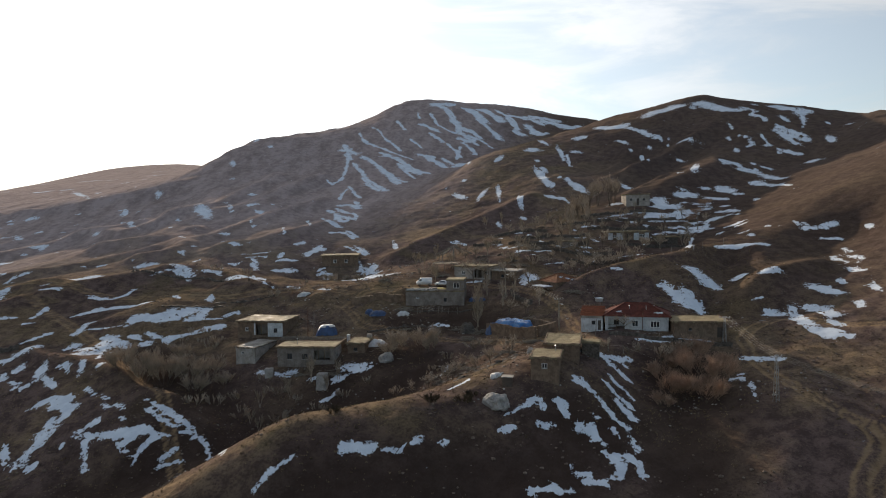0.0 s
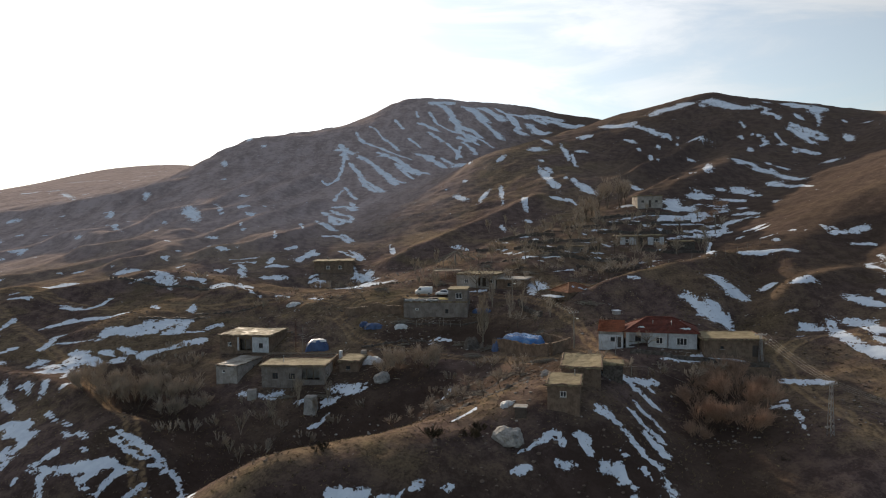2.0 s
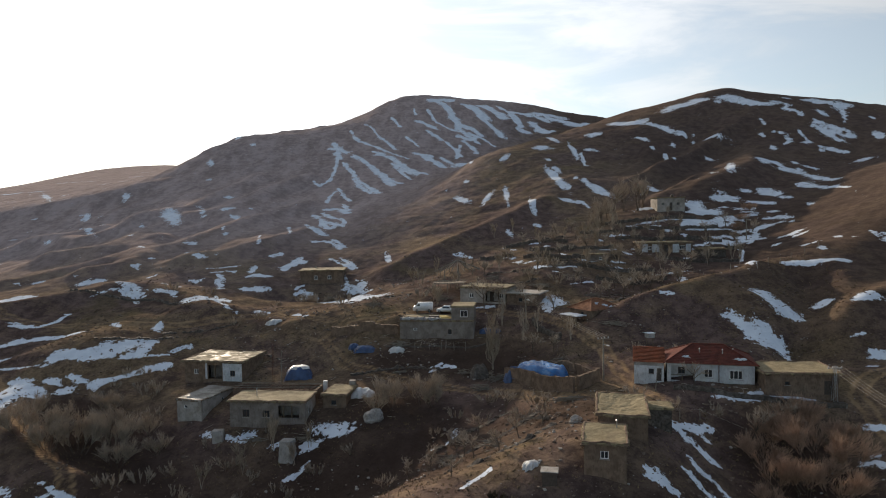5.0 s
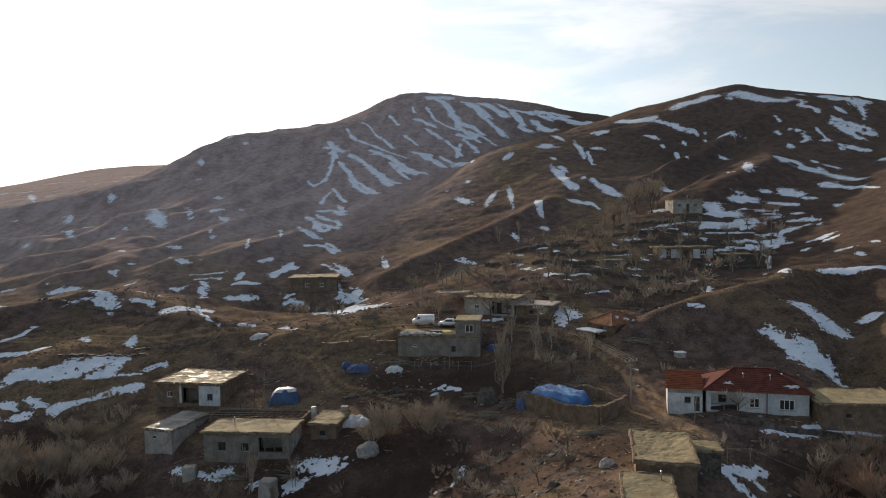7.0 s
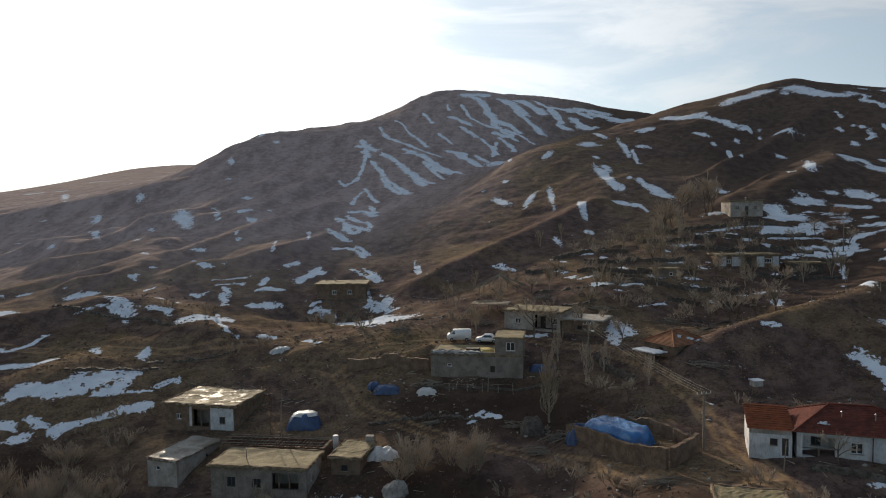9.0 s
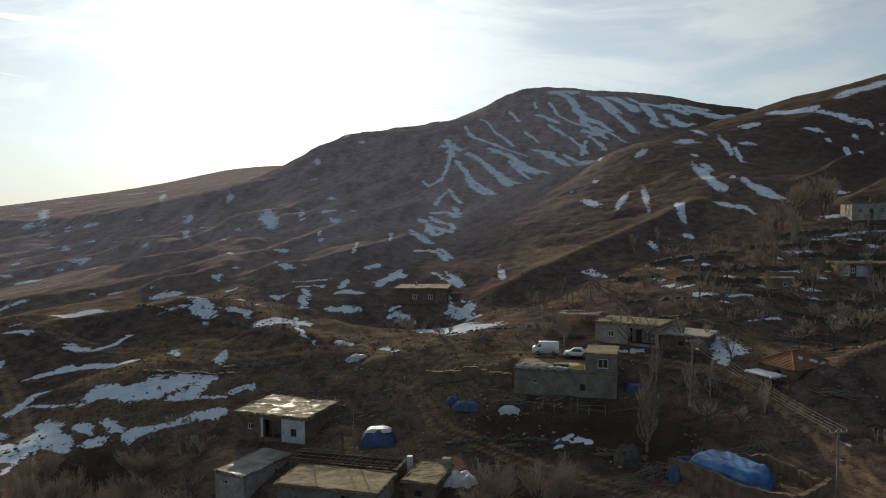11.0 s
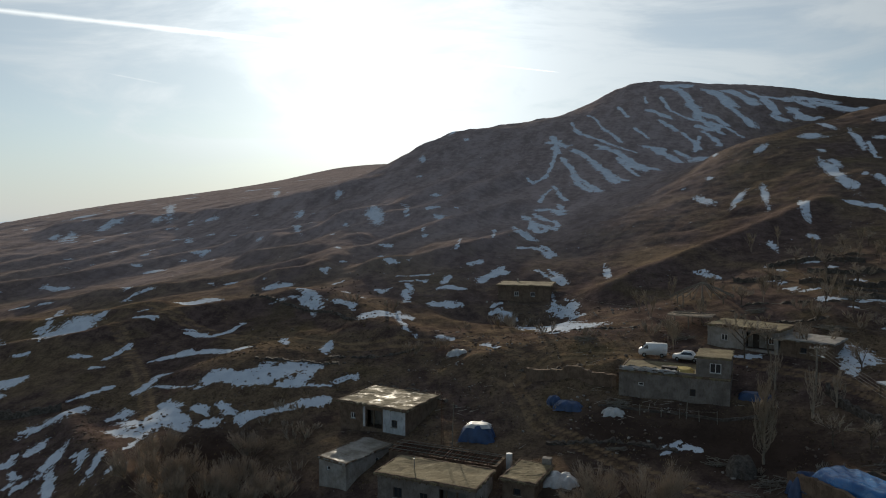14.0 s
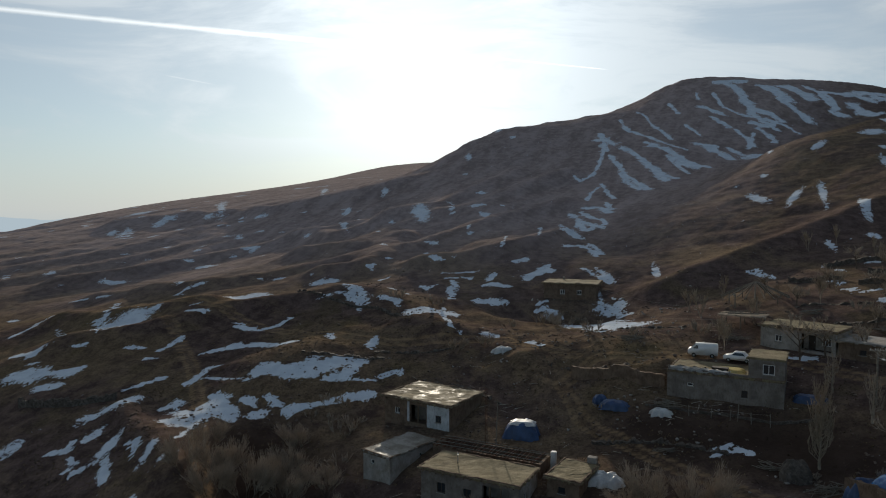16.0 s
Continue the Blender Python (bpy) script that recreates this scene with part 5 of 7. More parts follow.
    if roof in ("earth_roof", "wet_roof"):
        roof_rim(house, -over, w + over, -over, d + over, h + 0.24, seed)
    if logs:
        log_ends(house, w, d, h - 0.08, logs, seed=seed)
    return house


def roof_rim(house, x0, x1, y0, y1, z, seed, wide=0.26, high=0.16):
    """A low kerb of mud and brush round the edge of an earth roof, worn down in places."""
    rnd = random.Random(seed * 7 + 1)
    for a, b in (((x0, y0), (x1, y0)), ((x1, y0), (x1, y1)), ((x1, y1), (x0, y1)), ((x0, y1), (x0, y0))):
        bm = bmesh.new()
        n = max(3, int(math.dist(a, b) / 0.4))
        t = Vector((b[0] - a[0], b[1] - a[1])).normalized()
        o = Vector((-t.y, t.x)) * wide
        rings = []
        for i in range(n + 1):
            f = (i + 0.02) / (n + 0.04)
            q = Vector((a[0] + (b[0] - a[0]) * f, a[1] + (b[1] - a[1]) * f)) + o * rnd.uniform(-0.15, 0.15)
            up = z + high * (0.55 + 0.9 * noise.noise(Vector((q.x * 0.8, q.y * 0.8, seed)))) + rnd.uniform(-0.03, 0.03)
            rings.append([bm.verts.new((q.x, q.y, z - 0.12)), bm.verts.new((q.x + o.x * 0.2, q.y + o.y * 0.2, up)),
                          bm.verts.new((q.x + o.x * 0.8, q.y + o.y * 0.8, up)), bm.verts.new((q.x + o.x * 1.2, q.y + o.y * 1.2, z - 0.08))])
        for g, k in zip(rings, rings[1:]):
            for i in range(3):
                bm.faces.new((g[i], k[i], k[i + 1], g[i + 1]))
        bm.faces.new(rings[0])
        bm.faces.new(rings[-1][::-1])
        bmesh.ops.recalc_face_normals(bm, faces=bm.faces[:])
        part("roof_kerb", bm, "mud", house, "crumbling mud kerb")


def uneven(bm, amount, seed, size=0.8):
    """Pushes the points of bm about by a smooth noise, so that no edge stays dead straight."""
    for v in bm.verts:
        v.co += noise.noise_vector(v.co / size + Vector((seed * 3.1, seed * 1.7, 0))) * amount
    return bm


def heap(name, label, category, x, y, turn, sx, sy, h, material, seed=1, flat=0.35, fold=0.12, steps=18, sink=0.35):
    """A covered heap: a sheet drawn over something lumpy, hanging in folds to the ground."""
    bm = bmesh.new()
    z0 = ground(x, y)
    rows = []
    for i in range(steps + 1):
        row = []
        for j in range(steps + 1):
            u, v = i / steps * 2 - 1, j / steps * 2 - 1
            r = max(abs(u), abs(v)) * 0.6 + math.hypot(u, v) * 0.4
            a = math.atan2(v, u)
            up = h * (1 - max(0.0, (r - flat) / (1.02 - flat)) ** 2.2) if r > flat else h
            p = Vector((u * sx, v * sy, max(up, 0.0)))
            p.z += fold * h * noise.noise(Vector((u * 2.3 + seed, v * 2.3, seed))) * min(1, up)
            crease = 0.3 - abs(noise.noise(Vector((u * 3.1 + v * 1.6 + seed, v * 1.1 - u * 0.5, seed * 2.0))))
            p.z += 0.9 * fold * h * crease * min(1, up)
            k = 1 + fold * 0.5 * math.sin(a * 9 + seed) * max(0, r - flat)
            p.x, p.y = p.x * k, p.y * k
            if r > 0.98:
                p.z = -sink
            row.append(bm.verts.new(p))
        rows.append(row)
    for i in range(steps):
        for j in range(steps):
            bm.faces.new((rows[i][j], rows[i + 1][j], rows[i + 1][j + 1], rows[i][j + 1]))
    ob = part(name, bm, material, smooth=True)
    ob.matrix_world = pose(x, y, z0, 0, 0, turn)
    return tagged(ob, label, category)


# ---- houses ----
def add_chimney(house, x, y, z, h=0.9, r=0.16, material="plaster"):
    bm = boxed(x - r, x + r, y - r, y + r, z, z + h, None, 0.02)
    c = part("chimney", bm, material, house)
    part("cap", boxed(x - r - 0.06, x + r + 0.06, y - r - 0.06, y + r + 0.06, z + h, z + h + 0.08), "concrete", c)


def stove_pipe(house, x, y, z, h=1.1):
    bm = bmesh.new()
    tube(bm, (x, y, z), (x, y, z + h), 0.06, 0.06, 8)
    p = part("stove_pipe", bm, "steel", house)
    bm = bmesh.new()
    tube(bm, (x, y, z + h + 0.05), (x, y, z + h + 0.16), 0.12, 0.03, 8)
    part("cowl", bm, "steel", p)


def porch_posts(house, xs, y, z0, z1):
    for x in xs:
        part("porch_post", boxed(x - 0.07, x + 0.07, y, y + 0.14, z0, z1), "timber", house)


def long_house():
    w, d, h = 11.2, 5.4, 3.2
    a = flat_house("house", "low mud-walled house with a trodden earth roof and open porch", -34.9, 125.3, -0.7, -3, w, d, h,
                   {"front": [("window", 1.9, 2.9, 1.0, 2.1, 1, "dark_wood"), ("window", 4.9, 5.9, 1.0, 2.0, 1, "dark_wood"), ("porch", 7.2, 10.3, 0.9, 2.75)],
                    "right": [("window", 1.4, 2.2, 1.2, 2.0)]}, "grey_render", logs=14, seed=3, sag=0.12, mats={"right": "plaster"})
    part("floor", boxed(0.4, w - 0.4, 0.4, d - 0.4, 0.0, 0.12), "mud", a)
    part("inner_wall", boxed(6.6, 10.7, 2.4, 2.6, 0.12, h - 0.01), "plaster", a)
    porch_posts(a, (8.0, 9.2), 0.1, 0.9, 2.75)
    stove_pipe(a, 3.2, 2.4, h + 0.25)


def upper_house():
    w, d, h = 10.4, 8.2, 3.5
    a = flat_house("house", "mud house with a ragged earth roof and one whitewashed corner", -48.0, 140.4, 1.7, -8, w, d, h,
                   {"front": [("window", 1.7, 2.5, 1.5, 2.3, 1), ("porch", 4.2, 6.7, 0.7, 3.0)]}, "mud", roof="wet_roof", logs=12, seed=4, sag=0.1, over=0.35, amount=0.08)
    part("floor", boxed(0.4, w - 0.4, 0.4, d - 0.4, 0.3, 0.5), "mud", a)
    part("inner_wall", boxed(3.6, 7.2, 1.9, 2.1, 0.5, h - 0.01), "grey_render", a)
    bm = wall_mesh(3.4, 0.4, h - 0.15, 0.03, [(8.3, 9.1, 1.3, 2.2)], 6.9)
    bm.transform(pose(0, -0.034, 0))
    part("limewash", bm, "whitewash", a, "flaking whitewash on the corner")
    window(a, pose(0, -0.24, 0), 8.3, 9.1, 1.3, 2.2, 0.4, 1, "dark_wood")
    part("limewash", boxed(3.75, 4.1, -0.034, -0.004, 0.7, h - 0.15), "whitewash", a)
    porch_posts(a, (5.4,), 0.1, 0.7, 3.0)


def outbuilding():
    a = flat_house("outbuilding", "narrow whitewashed outbuilding with a smooth grey slab roof", -44.4, 129.0, -0.6, -14, 4.3, 8.2, 2.35,
                   {"right": [("window", 5.2, 5.8, 1.2, 1.7, 0)], "front": [("window", 1.2, 1.8, 1.2, 1.7, 0)]}, "plaster", roof="wet_slab", over=0.18, seed=5, amount=0.03, below=2.2)
    roof_rim(a, -0.18, 4.48, -0.18, 8.38, 2.6, 5, 0.2, 0.13)


def side_room():
    a = flat_house("mud_room", "small mud room with a crumbling earth roof", -21.9, 128.4, 0.3, -6, 3.5, 5.4, 2.3,
                   {"front": [("window", 1.2, 2.0, 0.9, 1.6, 0, "dark_wood")]}, "mud", seed=6, logs=5, amount=0.08)
    a["category"] = "hut"


def roofless_yard():
    """The walled yard behind the long house with loose red rafters laid across it."""
    a = thing("roofless_barn", -37.0, 132.6, 1.4, -3, "low mud barn walls with bare reddish rafters laid across", "barn")
    walls(a, 13.4, 3.4, -1.4, 1.1, "mud", {}, 0.35)
    rnd = random.Random(8)
    for i in range(26):
        x = 0.3 + i * 0.5
        bm = bmesh.new()
        tube(bm, (x + rnd.uniform(-0.3, 0.3), -0.3, 1.17 + rnd.uniform(0, 0.05)), (x + rnd.uniform(-0.3, 0.3), 3.7, 1.17 + rnd.uniform(0, 0.1)), 0.06, 0.05, 5)
        part("rafter", bm, "rust", a)
    for y in (0.2, 1.3, 2.4, 3.3):
        bm = bmesh.new()
        tube(bm, (-0.2, y, 1.3), (13.6, y + rnd.uniform(-0.2, 0.2), 1.33), 0.05, 0.05, 5)
        part("purlin", bm, "grey_timber", a)


def grey_house():
    w, d, h = 13.2, 7.0, 2.95
    a = flat_house("house", "grey rendered house with an upper room and open roof terrace", -12.7, 149.9, 7.2, -4, w, d, h,
                   {"front": [("window", 2.4, 3.1, 1.4, 1.8, 0), ("window", 8.6, 9.3, 0.7, 1.6, 0, "dark_wood")]}, "grey_render", over=0.06, seed=14, amount=0.04, below=2.0)
    # upper room
    x0, x1, y1, top = w - 3.9, w, 5.6, h + 2.55
    for m, length, holes in ((pose(x0, 0, 0), 3.9, [(1.55, 2.85, h + 0.85, h + 2.05)]), (pose(x1, 0.3, 0, 0, 0, 90), y1 - 0.6, []),
                             (pose(x1, y1, 0, 0, 0, 180), 3.9, []), (pose(x0, y1 - 0.3, 0, 0, 0, 270), y1 - 0.6, [(1.0, 1.9, h + 0.31, h + 2.2)])):
        bm = wall_mesh(length, h + 0.302, top, 0.3, holes)
        bm.transform(m)
        part("upper_wall", bm, "grey_render", a)
    window(a, pose(x0, 0, 0), 1.55, 2.85, h + 0.85, h + 2.05, 0.3, 1)
    part("upper_roof", rough_top(x0 - 0.12, x1 + 0.12, -0.12, y1 + 0.12, top + 0.003, top + 0.28, 0.03, 31), "earth_roof", a)
    part("parapet", uneven(boxed(0.0, x0 - 0.02, 0.02, 0.22, h + 0.25, h + 0.55), 0.03, 4), "grey_render", a)
    part("hay_box", boxed(5.0, 6.9, 1.4, 2.4, h + 0.25, h + 0.8, None, 0.02), "dark_wood", a)
    sheet = bmesh.new()
    n, rnd = 22, random.Random(4)
    rows = [[sheet.verts.new((0.05 + x0 * 0.78 * i / n, -0.14 + 1.15 * j / 5, h + 0.62 + 0.34 * noise.noise(Vector((i * 0.55, j * 0.7, 2))) - (0.3 if j == 0 else 0))) for j in range(6)] for i in range(n + 1)]
    for i in range(n):
        for j in range(5):
            sheet.faces.new((rows[i][j], rows[i + 1][j], rows[i + 1][j + 1], rows[i][j + 1]))
    bmesh.ops.solidify(sheet, geom=sheet.faces[:], thickness=0.03)
    cover = part("plastic_sheet", sheet, "white_sheet", smooth=True)
    cover.matrix_world = pose(-12.7, 149.9, 7.2, 0, 0, -4)
    tagged(cover, "crumpled white plastic sheet along the terrace edge", "sheet")


def terrace_house():
    w, d, h = 9.4, 6.4, 3.0
    a = flat_house("house", "long plastered house with an earth roof and dark porch", -2.2, 164.0, 11.6, -22, w, d, h,
                   {"front": [("window", 1.9, 2.8, 1.1, 2.0, 1), ("porch", 5.2, 8.9, 0.4, 2.6)]}, "plaster", seed=7, sag=0.1, logs=10, below=2.4)
    part("inner_wall", wall_mesh(4.2, 0.2, h - 0.01, 0.2, [(5.6, 6.5, 0.3, 2.2), (7.3, 8.4, 1.0, 2.0)], 5.0), "plaster", a).matrix_local = pose(0, 1.6, 0)
    door(a, pose(0, 1.6, 0), 5.6, 6.5, 0.3, 2.2, 0.2)
    window(a, pose(0, 1.6, 0), 7.3, 8.4, 1.0, 2.0, 0.2, 2)
    part("floor", boxed(5.0, 9.0, 0.42, 1.58, 0.0, 0.3), "concrete", a)
    b = flat_house("outbuilding", "plastered lean-to with a pale sheet roof", 6.8, 160.4, 11.3, -22, 6.2, 5.6, 2.4,
                   {"front": [("window", 2.4, 3.2, 1.0, 1.7, 0, "dark_wood")]}, "mud", roof="concrete", seed=17, amount=0.02, below=2.0)


def hipped_roof(parent, x0, x1, y0, y1, z, rise, material, over=0.45):
    """Hipped roof of overlapping tile courses, with ridge tiles."""
    ax, bx, ay, by = x0 - over, x1 + over, y0 - over, y1 + over
    half = (by - ay) / 2
    n = 13
    for side in range(4):
        bm = bmesh.new()
        last = None
        for k in range(n):
            for f, lift in ((k / n, 0.05), ((k + 0.999) / n, -0.01)):
                i = half * f
                c = [(ax + i, ay + i), (bx - i, ay + i), (bx - i, by - i), (ax + i, by - i)]
                pair = [bm.verts.new((*c[side], z + rise * f + lift)), bm.verts.new((*c[(side + 1) % 4], z + rise * f + lift))]
                if last:
                    bm.faces.new((last[0], last[1], pair[1], pair[0]))
                last = pair
        part("roof_slope", bm, material, parent)
    ridge = [((ax + half, ay + half), (bx - half, ay + half), rise, rise)]
    ridge += [((ax, ay), (ax + half, ay + half), 0, rise), ((bx, ay), (bx - half, ay + half), 0, rise),
              ((bx, by), (bx - half, ay + half), 0, rise), ((ax, by), (ax + half, ay + half), 0, rise)]
    for p, q, h0, h1 in ridge:
        bm = bmesh.new()
        tube(bm, (*p, z + h0 + 0.05), (*q, z + h1 + 0.07), 0.1, 0.1, 6)
        part("ridge_tile", bm, material, parent)


def roof_snow(base, x, y, z, sx, sy, tilt, seed, label="last patch of old snow on the tiles"):
    """A last patch of snow that clings to a roof."""
    bm = bmesh.new()
    rim, mid = [], bm.verts.new((0, 0, 0.05))
    for k in range(44):
        a = k / 44 * 2 * math.pi
        r = 0.75 + 0.95 * noise.fractal(Vector((math.cos(a) * 1.9, math.sin(a) * 1.9, seed * 3.3)), 0.5, 2.0, 4)
        r = max(0.2, r)
        rim.append((bm.verts.new((math.cos(a) * sx * r, math.sin(a) * sy * r, -0.03)), bm.verts.new((math.cos(a) * sx * r * 0.9, math.sin(a) * sy * r * 0.9, 0.04))))
    for p, q in zip(rim, rim[1:] + rim[:1]):
        bm.faces.new((p[0], q[0], q[1], p[1]))
        bm.faces.new((p[1], q[1], mid))
    ob = part("roof_snow", bm, "snow", smooth=True)
    ob.matrix_world = pose(*base[:3], 0, 0, base[3]) @ pose(x, y, z, tilt, 0, 0)
    tagged(ob, label, "snow", "snow patches on roofs")


def white_house():
    w, d, h = 11.0, 7.0, 2.75
    a = thing("house", 26.8, 121.9, 6.0, -12, "whitewashed village house under dark red tiled roofs", "house")
    walls(a, w, d, -1.8, h, "whitewash", {"front": [("porch", 0.5, 3.4, 0.35, 2.35), ("window", 4.7, 5.8, 0.9, 2.0, 1), ("window", 7.9, 9.5, 0.8, 2.0, 2)],
                                          "right": [("window", 2.0, 3.0, 0.9, 2.0, 1)]})
    part("inner_wall", wall_mesh(3.4, 0.0, h - 0.02, 0.2, [(1.5, 2.4, 1.0, 1.9)], 0.45), "whitewash", a).matrix_local = pose(0, 1.5, 0)
    window(a, pose(0, 1.5, 0), 1.5, 2.4, 1.0, 1.9, 0.2, 1, "dark_wood")
    part("floor", boxed(0.42, w - 0.42, 0.42, d - 0.42, 0.0, 0.3), "concrete", a)
    part("plinth", boxed(-0.06, w + 0.06, -0.1, -0.004, -1.8, 0.2), "plinth", a, "dark stone plinth")
    part("plinth", boxed(w + 0.004, w + 0.1, -0.1, d, -1.8, 0.2), "plinth", a, "dark stone plinth")
    part("porch_rail", boxed(0.5, 3.4, 0.02, 0.1, 1.1, 1.18), "grey_timber", a)
    porch_posts(a, (1.95,), 0.02, 0.35, 1.1)
    hipped_roof(a, 0, w, 0, d, h, 2.0, "tile_red")
    part("eave_board", boxed(-0.44, w + 0.44, -0.44, d + 0.44, h + 0.0, h + 0.045), "timber", a)
    bm = bmesh.new()
    tube(bm, (6.55, -0.14, -0.2), (6.55, -0.14, h + 1.0), 0.05, 0.05, 6)
    part("drainpipe", bm, "rust", a)
    for x, y in ((4.3, 1.9), (7.2, 1.7), (8.6, 2.4)):
        stove_pipe(a, x, y, h + 0.9, 0.75)
    for x, y, sx, sy, seed in ((9.4, 0.7, 0.9, 0.28, 3), (2.4, 0.9, 0.55, 0.22, 4)):
        roof_snow((26.8, 121.9, 6.0, -12), x, y, h + 0.07 + 2.0 * (y + 0.45) / 3.95, sx, sy, math.degrees(math.atan(2.0 / 3.95)), seed)
    # wing under a single pitch of newer tiles
    b = thing("house_wing", 22.6, 122.9, 6.1, -13, "whitewashed side wing under a bright orange-red tiled roof", "house")
    walls(b, 3.9, 5.0, -1.8, 2.1, "whitewash", {"front": [("window", 1.9, 2.6, 1.0, 1.7, 0, "dark_wood"), ("door", 3.0, 3.6, 0.0, 1.8)]})
    part("gable", boxed(0.0, 3.9, 0.02, 0.3, 2.104, 2.6), "concrete", b, "bare grey upper wall")
    bm = bmesh.new()
    n = 12
    last = None
    for k in range(n):
        for f, lift in ((k / n, 0.05), ((k + 0.999) / n, -0.01)):
            pair = [bm.verts.new((-0.2, -0.35 + 5.6 * f, 2.6 + 1.15 * f + lift)), bm.verts.new((4.1, -0.35 + 5.6 * f, 2.6 + 1.15 * f + lift))]
            if last:
                bm.faces.new((last[0], last[1], pair[1], pair[0]))
            last = pair
    bmesh.ops.solidify(bm, geom=bm.faces[:], thickness=0.08)
    part("roof", bm, "tile_orange", b)
    for x in (0.0, 3.6):
        bm = bmesh.new()
        v = [bm.verts.new(p) for p in ((x, 0.3, 2.104), (x + 0.3, 0.3, 2.104), (x + 0.3, 5.0, 2.104), (x, 5.0, 2.104), (x, 0.3, 2.6), (x + 0.3, 0.3, 2.6), (x + 0.3, 5.0, 3.5), (x, 5.0, 3.5))]
        for f in ((3, 2, 1, 0), (4, 5, 6, 7), (0, 1, 5, 4), (1, 2, 6, 5), (2, 3, 7, 6), (3, 0, 4, 7)):
            bm.faces.new([v[k] for k in f])
        part("gable", bm, "whitewash", b)


def front_huts():
    a = flat_house("hut", "small brown mud hut with a white window", 11.4, 94.2, 4.7, -10, 4.0, 6.0, 2.25,
                   {"front": [("window", 1.55, 2.35, 0.85, 1.65, 1)]}, "mud", seed=9, sag=0.08, over=0.22, amount=0.05, below=2.5)
    a["category"] = "hut"
    stove_pipe(a, 3.2, 4.8, 2.5, 0.7)
    b = flat_house("hut", "mud hut with a cracked and broken earth roof", 14.0, 101.6, 5.1, -10, 5.2, 8.6, 2.4,
                   {"front": [("door", 0.8, 1.9, 0.0, 1.5)]}, "mud", seed=10, sag=0.22, amount=0.09, over=0.25, below=2.0)
    b["category"] = "hut"
    part("step_roof", rough_top(5.3, 8.4, 6.2, 9.0, 1.6, 1.9, 0.06, 12), "earth_roof", b)
    part("step_wall", boxed(5.46, 8.2, 6.4, 8.8, -2.0, 1.6), "stone", b)


def other_houses():
    s = flat_house("shed", "long brown mud shed with an earth roof", 37.9, 117.2, 5.6, -3, 9.0, 6.4, 2.6,
                   {"front": [("window", 2.4, 3.0, 1.2, 1.7, 0, "dark_wood"), ("door", 7.2, 8.2, 0.0, 1.8)]}, "mud", seed=8, sag=0.1, logs=9)
    s["category"] = "shed"
    f = flat_house("house", "brown mud house standing above the snowy brook", -42.2, 195.0, max(11.8, ground(-37.5, 194.4) + 0.15), 6, 10.4, 7.8, 3.3,
                   {"front": [("window", 3.3, 4.2, 1.3, 2.2, 1), ("window", 6.6, 7.5, 1.3, 2.2, 1)]}, "mud", seed=11, sag=0.08, below=5.0, over=0.45)
    add_chimney(f, 3.0, 6.6, 3.3, 0.8)
    p = flat_house("house", "pale upper house with small square windows beside tall trees", 51.4, 223.4, 28.2, 2, 7.6, 6.5, 4.3,
                   {"front": [("window", 1.2, 2.0, 2.4, 3.1, 0, "dark_wood"), ("door", 3.4, 4.2, 0.9, 3.1), ("window", 5.4, 6.2, 2.4, 3.1, 0, "dark_wood")]}, "plaster", seed=12, below=2.0)
    add_chimney(p, 5.0, 3.0, 4.5, 0.7, 0.3, "stone")
    q = flat_house("house", "long low house of mud and whitewash on the terraces", 39.9, 193.6, 19.0, 3, 12.2, 5.4, 2.4,
                   {"front": [("window", 1.8, 2.6, 0.9, 1.7, 1), ("door", 5.6, 6.6, 0.0, 2.0), ("window", 9.2, 10.6, 0.9, 1.8, 2)]}, "mud", seed=13, logs=10, below=2.4)
    for x0, x1 in ((0.3, 1.7), (2.75, 4.6), (7.6, 9.1), (10.7, 11.9)):
        part("limewash", boxed(x0, x1, -0.034, -0.004, 0.2, 2.2), "whitewash", q)
    o = flat_house("shed", "low stone shed on the terraces", 53.0, 191.4, 17.9, 0, 6.0, 4.0, 2.0, {"front": [("door", 2.2, 3.2, 0.0, 1.7)]}, "stone", seed=15)
    o["category"] = "shed"
    c = flat_house("shed", "small grey block shed among the orchard", 26.0, 184.6, 17.2, 4, 4.6, 3.2, 2.2, {"front": [("window", 2.6, 3.3, 1.1, 1.7, 0)]}, "grey_render", seed=16)
    c["category"] = "shed"
    # house under a rusty roof beside the lane
    r = thing("house", 20.6, 146.4, 10.2, 35, "low house under a rust-red roof with lingering snow", "house")
    walls(r, 6.6, 5.2, -1.8, 2.1, "mud", {"front": [("window", 2.0, 2.7, 1.0, 1.6, 0, "dark_wood")], "left": [("window", 2.6, 3.3, 1.0, 1.7, 0, "dark_wood")]})
    hipped_roof(r, 0, 6.6, 0, 5.2, 2.1, 1.6, "tile_rust", 0.4)
    part("lean_to", rough_top(-2.7, -0.45, 0.8, 4.8, 1.2, 1.42, 0.05, 21), "snow", r, "lean-to roof under snow")
    for y in (1.0, 4.5):
        part("porch_post", boxed(-2.6, -2.46, y, y + 0.14, -1.6, 1.2), "timber", r)
    for x, y, sx, sy, seed in ((3.9, 0.7, 0.7, 0.35, 5), (5.4, 0.1, 1.0, 0.3, 6), (2.5, 1.3, 0.45, 0.28, 7)):
        roof_snow((20.6, 146.4, 10.2, 35), x, y, 2.17 + 1.6 * (y + 0.4) / 3.0, sx, sy, 28.1, seed)
    g = thing("outhouse", 7.3, 93.5, 3.2, -8, "tiny plank outhouse with a pale lid roof", "outhouse")
    walls(g, 1.4, 1.2, -0.8, 1.2, "dark_wood", {}, 0.12)
